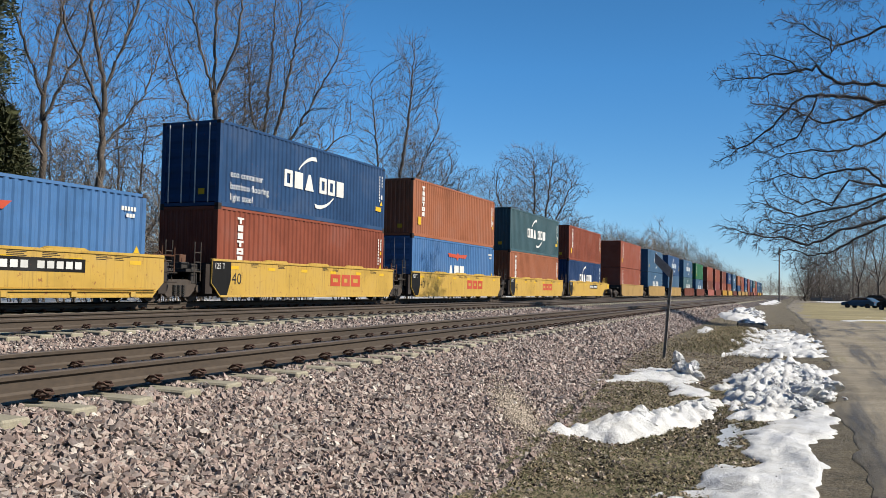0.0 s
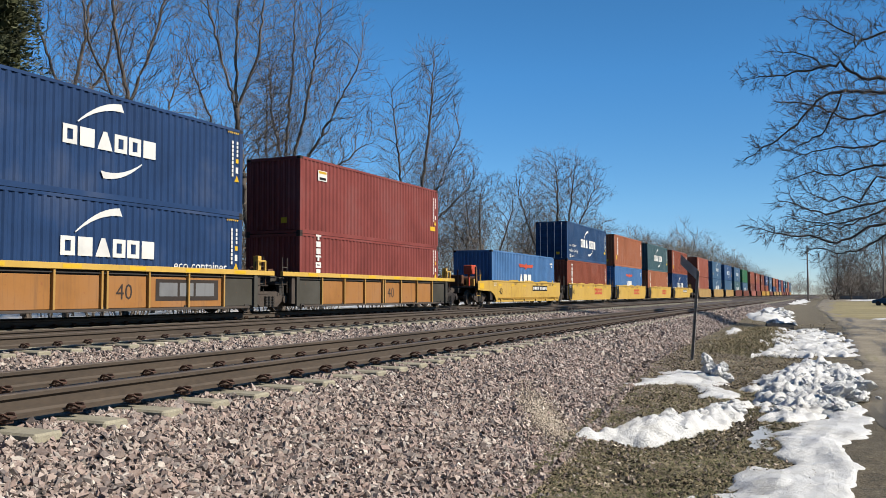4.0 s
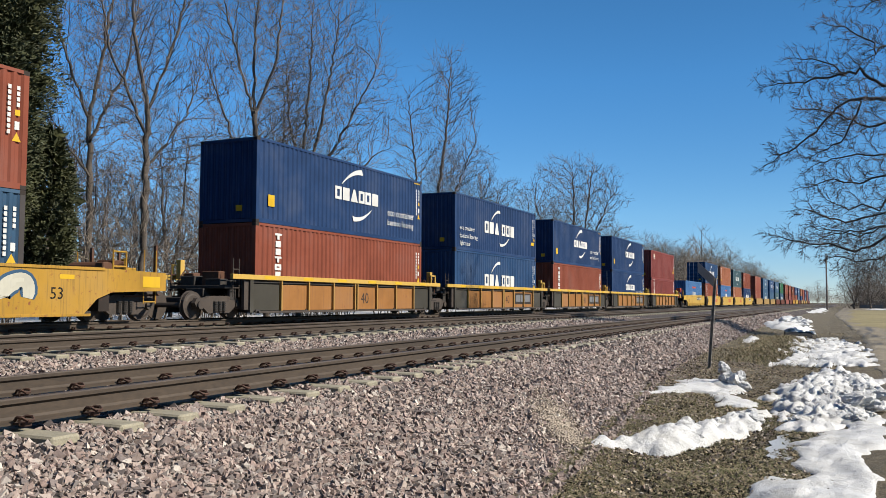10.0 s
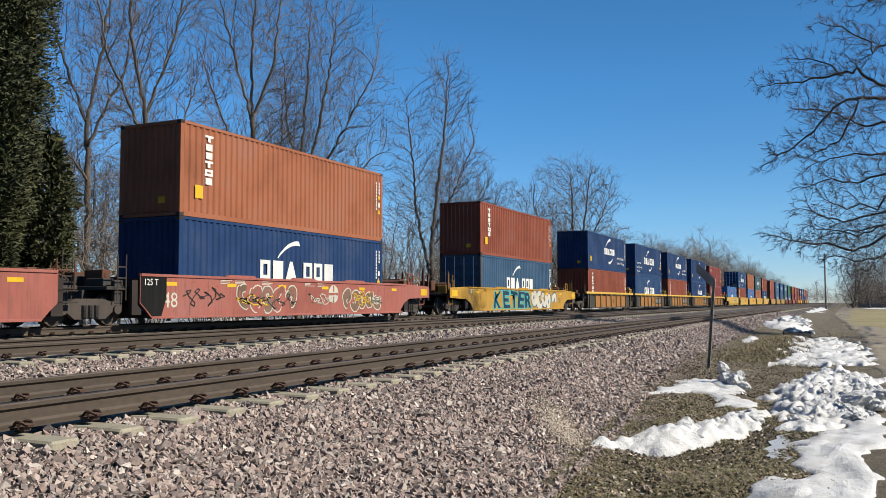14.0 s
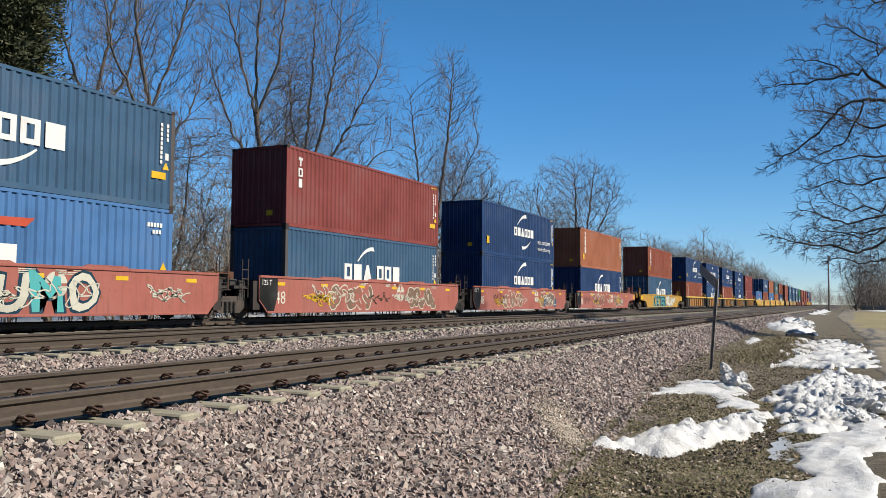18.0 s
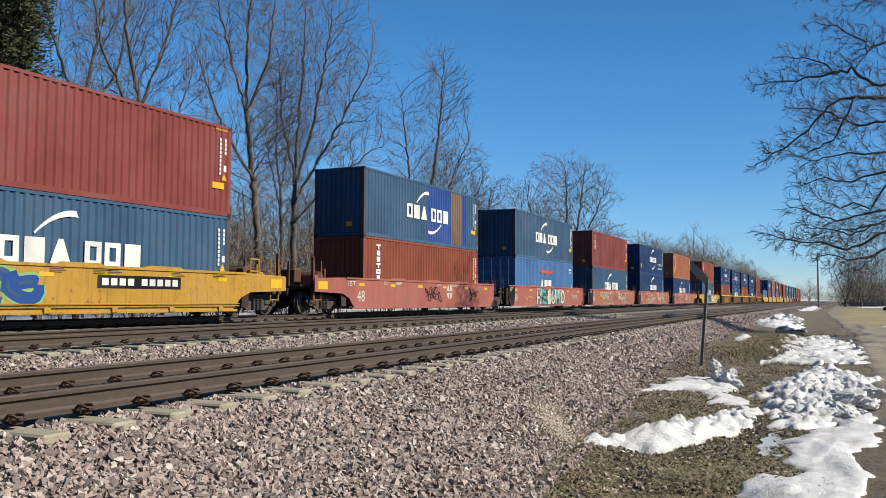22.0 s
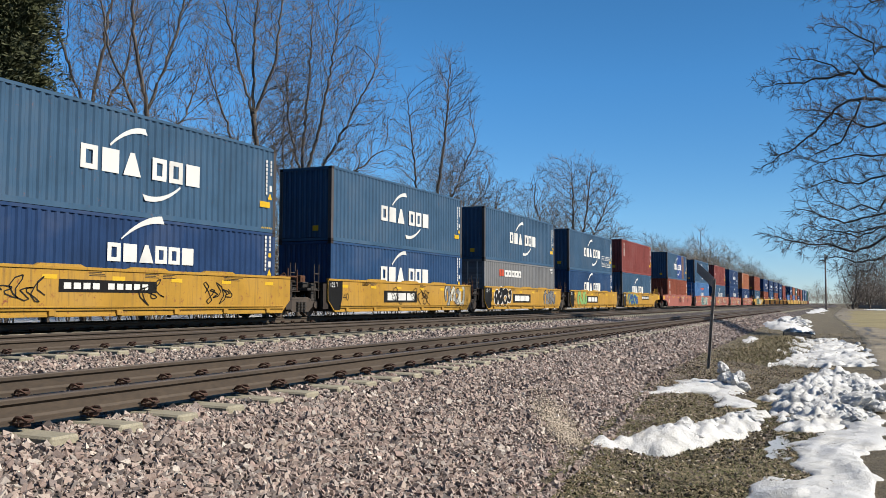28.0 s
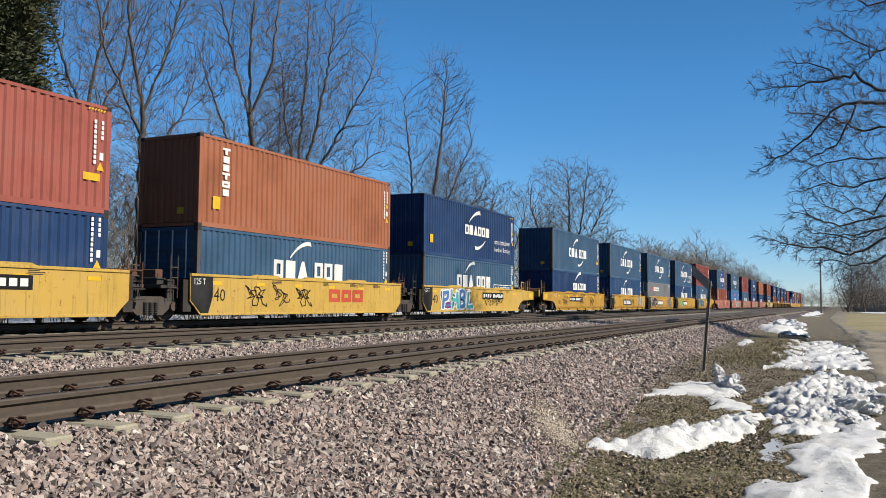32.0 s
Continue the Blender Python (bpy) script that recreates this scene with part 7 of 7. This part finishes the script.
# ---- loose stones, grass and litter on the ground ----


def hull(rnd, flat):
    """A broken stone: a skewed block with a corner or two knocked off."""
    bm = bmesh.new()
    skew = rnd.uniform(-0.35, 0.35)
    for sx in (-1, 1):
        for sy in (-1, 1):
            for sz in (-1, 1):
                if rnd.random() < 0.2:
                    continue
                k = rnd.uniform(0.62, 1.08)
                bm.verts.new((sx * k * 0.95 + skew * sz + rnd.gauss(0, 0.12), sy * k * rnd.uniform(0.55, 0.8) + rnd.gauss(0, 0.1), sz * k * flat * 0.8))
    r = bmesh.ops.convex_hull(bm, input=bm.verts)
    inner = [g for g in r["geom_interior"] if isinstance(g, bmesh.types.BMVert)]
    bmesh.ops.delete(bm, geom=inner, context="VERTS")
    bmesh.ops.triangulate(bm, faces=bm.faces)
    bm.verts.index_update()
    co = np.array([v.co for v in bm.verts])
    tri = np.array([[v.index for v in f.verts] for f in bm.faces])
    bm.free()
    return co, tri


PEBBLES = [hull(random.Random(200 + k), random.Random(k).uniform(0.5, 0.85)) for k in range(20)]


def tri_mesh(name, verts, tris, mat):
    me = bpy.data.meshes.new(name)
    me.vertices.add(len(verts))
    me.vertices.foreach_set("co", np.asarray(verts, np.float32).ravel())
    me.loops.add(len(tris) * 3)
    me.loops.foreach_set("vertex_index", np.asarray(tris, np.int32).ravel())
    me.polygons.add(len(tris))
    me.polygons.foreach_set("loop_start", np.arange(0, len(tris) * 3, 3, dtype=np.int32))
    me.materials.append(mat)
    me.update(calc_edges=True)
    me.validate()
    me.shade_flat()
    return me


def spin(rng, n):
    q = rng.normal(size=(n, 4))
    q /= np.linalg.norm(q, axis=1)[:, None]
    w, x, y, z = q.T
    return np.stack([1 - 2 * (y * y + z * z), 2 * (x * y - z * w), 2 * (x * z + y * w), 2 * (x * y + z * w), 1 - 2 * (x * x + z * z), 2 * (y * z - x * w),
                     2 * (x * z - y * w), 2 * (y * z + x * w), 1 - 2 * (x * x + y * y)], 1).reshape(n, 3, 3)


def stones(name, spots, sizes, seed, mat, parent, label):
    rng = np.random.default_rng(seed)
    pick = rng.integers(0, len(PEBBLES), len(spots))
    V, T, base = [], [], 0
    for k, (co, tri) in enumerate(PEBBLES):
        i = np.nonzero(pick == k)[0]
        if not len(i):
            continue
        v = np.einsum("nij,vj->nvi", spin(rng, len(i)), co) * sizes[i, None, None] + spots[i, None, :]
        V.append(v.reshape(-1, 3))
        T.append((tri[None] + (np.arange(len(i)) * len(co))[:, None, None] + base).reshape(-1, 3))
        base += len(i) * len(co)
    ob = link(name, tri_mesh(name, np.concatenate(V), np.concatenate(T), mat), parent, label)
    return tagged(ob, kind="stuff")


TIE_START = (4.09 - 0.606 * 3, 8.23 - 0.606 * 10)


def on_tie(x, y):
    for n in (1, 2):
        c = centre(n, y)
        if abs(x - c) < 1.33:
            d = (y - TIE_START[n - 1] + 0.303) % 0.606 - 0.303
            if abs(d) < 0.15:
                return True
        for s in (0.7535, -0.7535):
            if abs(x - c - s) < 0.09:
                return True
    return False


def scatter(rng, y0, y1, lo, hi, per, size0, size1, sink=0.3):
    n = int((y1 - y0) * per * (hi(y0) - lo(y0) + hi(y1) - lo(y1)) / 2)
    out, siz = [], []
    for k in range(n):
        y = rng.uniform(y0, y1)
        x = rng.uniform(lo(y), hi(y))
        if on_tie(x, y):
            continue
        s = (size0 + size1) / 2 * min(1.75, max(0.5, math.exp(rng.normal(-0.05, 0.33))))
        out.append((x, y, bed_height(x, y) + s * rng.uniform(-sink, 0.55)))
        siz.append(s)
    return np.array(out), np.array(siz)


rng = np.random.default_rng(17)
edge1 = lambda y: centre(1, y) + 0.83
for name, args in (("near_stones", (3.2, 9.0, edge1, lambda y: toe(y) + 0.1, 2000, 0.0155, 0.029)), ("bank_stones", (9.0, 17.0, edge1, lambda y: toe(y) + 0.1, 1150, 0.0175, 0.032)),
                   ("far_bank_stones", (17.0, 42.0, edge1, lambda y: toe(y) + 0.1, 330, 0.024, 0.042)), ("distant_bank_stones", (42.0, 85.0, edge1, lambda y: toe(y) + 0.1, 95, 0.035, 0.06)), ("track_stones", (3.0, 22.0, lambda y: centre(1, y) - 0.7, lambda y: centre(1, y) + 0.7, 320, 0.018, 0.032)),
                   ("middle_stones", (4.0, 20.0, lambda y: centre(2, y) + 0.9, lambda y: centre(1, y) - 0.85, 480, 0.018, 0.032)), ("far_middle_stones", (20.0, 48.0, lambda y: centre(2, y) + 0.9, lambda y: centre(1, y) - 0.85, 150, 0.026, 0.044))):
    p, s = scatter(rng, *args)
    stones(name, p, s, 5, STONE, ballast, "crushed pinkish grey ballast stones")

# stones strayed on to the verge
n = 5000
yy = rng.uniform(4.5, 24, n)
off = np.where(rng.random(n) < 0.4, rng.exponential(0.4, n), rng.uniform(0, 2.6, n))
sp = np.array([(toe(y) + o, y, land(toe(y) + o, y) + 0.004) for y, o in zip(yy, off)])
stones("stray_stones", sp, rng.uniform(0.008, 0.024, n), 6, STONE, ballast, "stray ballast stones on the verge")

# a spill of pale fine gravel at the foot of the bank
n = 2400
gy = rng.normal(9.7, 0.6, n)
gx = np.array([toe(y) - 0.5 for y in gy]) - (gy - 9.7) * 0.35 + rng.normal(0, 0.14, n)
sp = np.array([(x, y, bed_height(x, y) + 0.045) for x, y in zip(gx, gy)])
stones("fine_gravel", sp, rng.uniform(0.007, 0.016, n), 8, surface("pale_gravel", (0.26, 0.215, 0.165), (0.42, 0.36, 0.29), 6, 0.9), ballast, "spill of pale fine gravel")

# crumbs of soil and turf
n = 34000
yy = 4.6 + 25 * rng.random(n) ** 1.8
xx = np.array([rng.uniform(toe(y) + 0.1, -0.15) for y in yy])
keep = np.array([noise.noise((x * 1.1, y * 0.8, 33.0)) > -0.2 for x, y in zip(xx, yy)])
sp = np.array([(x, y, land(x, y) + 0.002) for x, y in zip(xx[keep], yy[keep])])
stones("soil_crumbs", sp, np.minimum(0.026, np.exp(rng.normal(-4.3, 0.42, len(sp)))), 9, CRUMBS, ground, "crumbs of soil, turf and grit")

# the stones nearest the eye, one by one
ONE = [tri_mesh("stone", co * 0.0225, tri, STONE_ONE) for co, tri in PEBBLES]
for k in range(280):
    y = rng.uniform(4.6, 6.6)
    x = rng.uniform(-4.35, toe(y))
    if on_tie(x, y):
        continue
    m = Matrix.Translation((x, y, bed_height(x, y) + 0.018)) @ Euler([rng.uniform(0, 6.28) for _ in range(3)]).to_matrix().to_4x4() @ Matrix.Scale(rng.uniform(0.8, 1.3), 4)
    link("stone", ONE[k % 20], ballast, "", m)


def blades(name, count, place, long, mat, parent, label, seed, lean=1.0):
    """Thin bent blades."""
    rnd = random.Random(seed)
    V, T = [], []
    for k in range(count):
        x, y, z = place(rnd)
        a, l, w = rnd.uniform(0, math.tau), rnd.uniform(*long), rnd.uniform(0.004, 0.009)
        d = Vector((math.cos(a), math.sin(a), 0))
        s = Vector((-d.y, d.x, 0)) * w
        up = rnd.uniform(0.15, 0.9) / lean
        p = Vector((x, y, z))
        q, r = p + d * l * 0.45 + Vector((0, 0, l * 0.45 * up)), p + d * l + Vector((0, 0, l * 0.45 * up * rnd.uniform(0.2, 1.2)))
        b = len(V)
        V += [p - s, p + s, q + s * 0.8, q - s * 0.8, r]
        T += [(b, b + 1, b + 2), (b, b + 2, b + 3), (b + 3, b + 2, b + 4)]
    return tagged(link(name, tri_mesh(name, V, T, mat), parent, label), kind="stuff")


STRAW = surface("dead_grass", (0.08, 0.063, 0.034), (0.27, 0.22, 0.135), 1.3, 0.9, 0, 30, 0.1, 0.002)
OLIVE = surface("green_grass", (0.03, 0.036, 0.01), (0.1, 0.1, 0.035), 1.1, 0.9, 0, 30, 0.1, 0.002)


def verge(rnd, y0=5.0, y1=16.0):
    while True:
        y = y0 + (y1 - y0) * rnd.random() ** 1.4
        x = rnd.uniform(toe(y) - 0.15, -0.3)
        if noise.noise((x * 1.4, y * 0.9, 21.0)) > -0.25:
            return x, y, land(x, y) - 0.004


blades("dead_grass", 44000, verge, (0.04, 0.12), STRAW, ground, "matted dead grass", 61, 1.8)
blades("green_grass", 26000, verge, (0.03, 0.08), OLIVE, ground, "sparse olive-green grass", 62)
blades("mound_grass", 9000, lambda r: (lambda x, y: (x, y, land(x, y) - 0.01))(r.gauss(-2.1, 0.6), r.uniform(23, 40)), (0.1, 0.3), STRAW, ground, "tufts of straw-coloured grass on a low mound", 64, 0.8)
blades("mound_green", 6000, lambda r: (lambda x, y: (x, y, land(x, y) - 0.01))(r.gauss(-2.1, 0.6), r.uniform(23, 40)), (0.08, 0.22), OLIVE, ground, "olive-green grass on a low mound", 65, 0.8)
blades("far_dead_grass", 14000, lambda r: verge(r, 15.0, 48.0), (0.08, 0.2), STRAW, ground, "matted dead grass farther along", 63, 1.5)


def motions():
    steps = [k * 2.0 for k in range(17)]
    for ob, mid, z in MOVERS:
        walk(ob, [(t, train_pose(mid, z, t)) for t in steps])
    # the wheels roll: one full set of keys for the leading and one for the trailing wheelset of a truck
    lead = {}
    for w in WHEELS:
        y = round(w.matrix_basis.translation.y, 2)
        if y not in lead:
            lead[y] = w
            walk(w, [(k / 30, pose(0, y, 0.45, -math.degrees(ride(k / 30) / 0.42) % 360)) for k in range(961)])
        else:
            w.rotation_mode = "QUATERNION"
            w.animation_data_create()
            w.animation_data.action = lead[y].animation_data.action
            w.animation_data.action_slot = lead[y].animation_data.action_slot


motions()
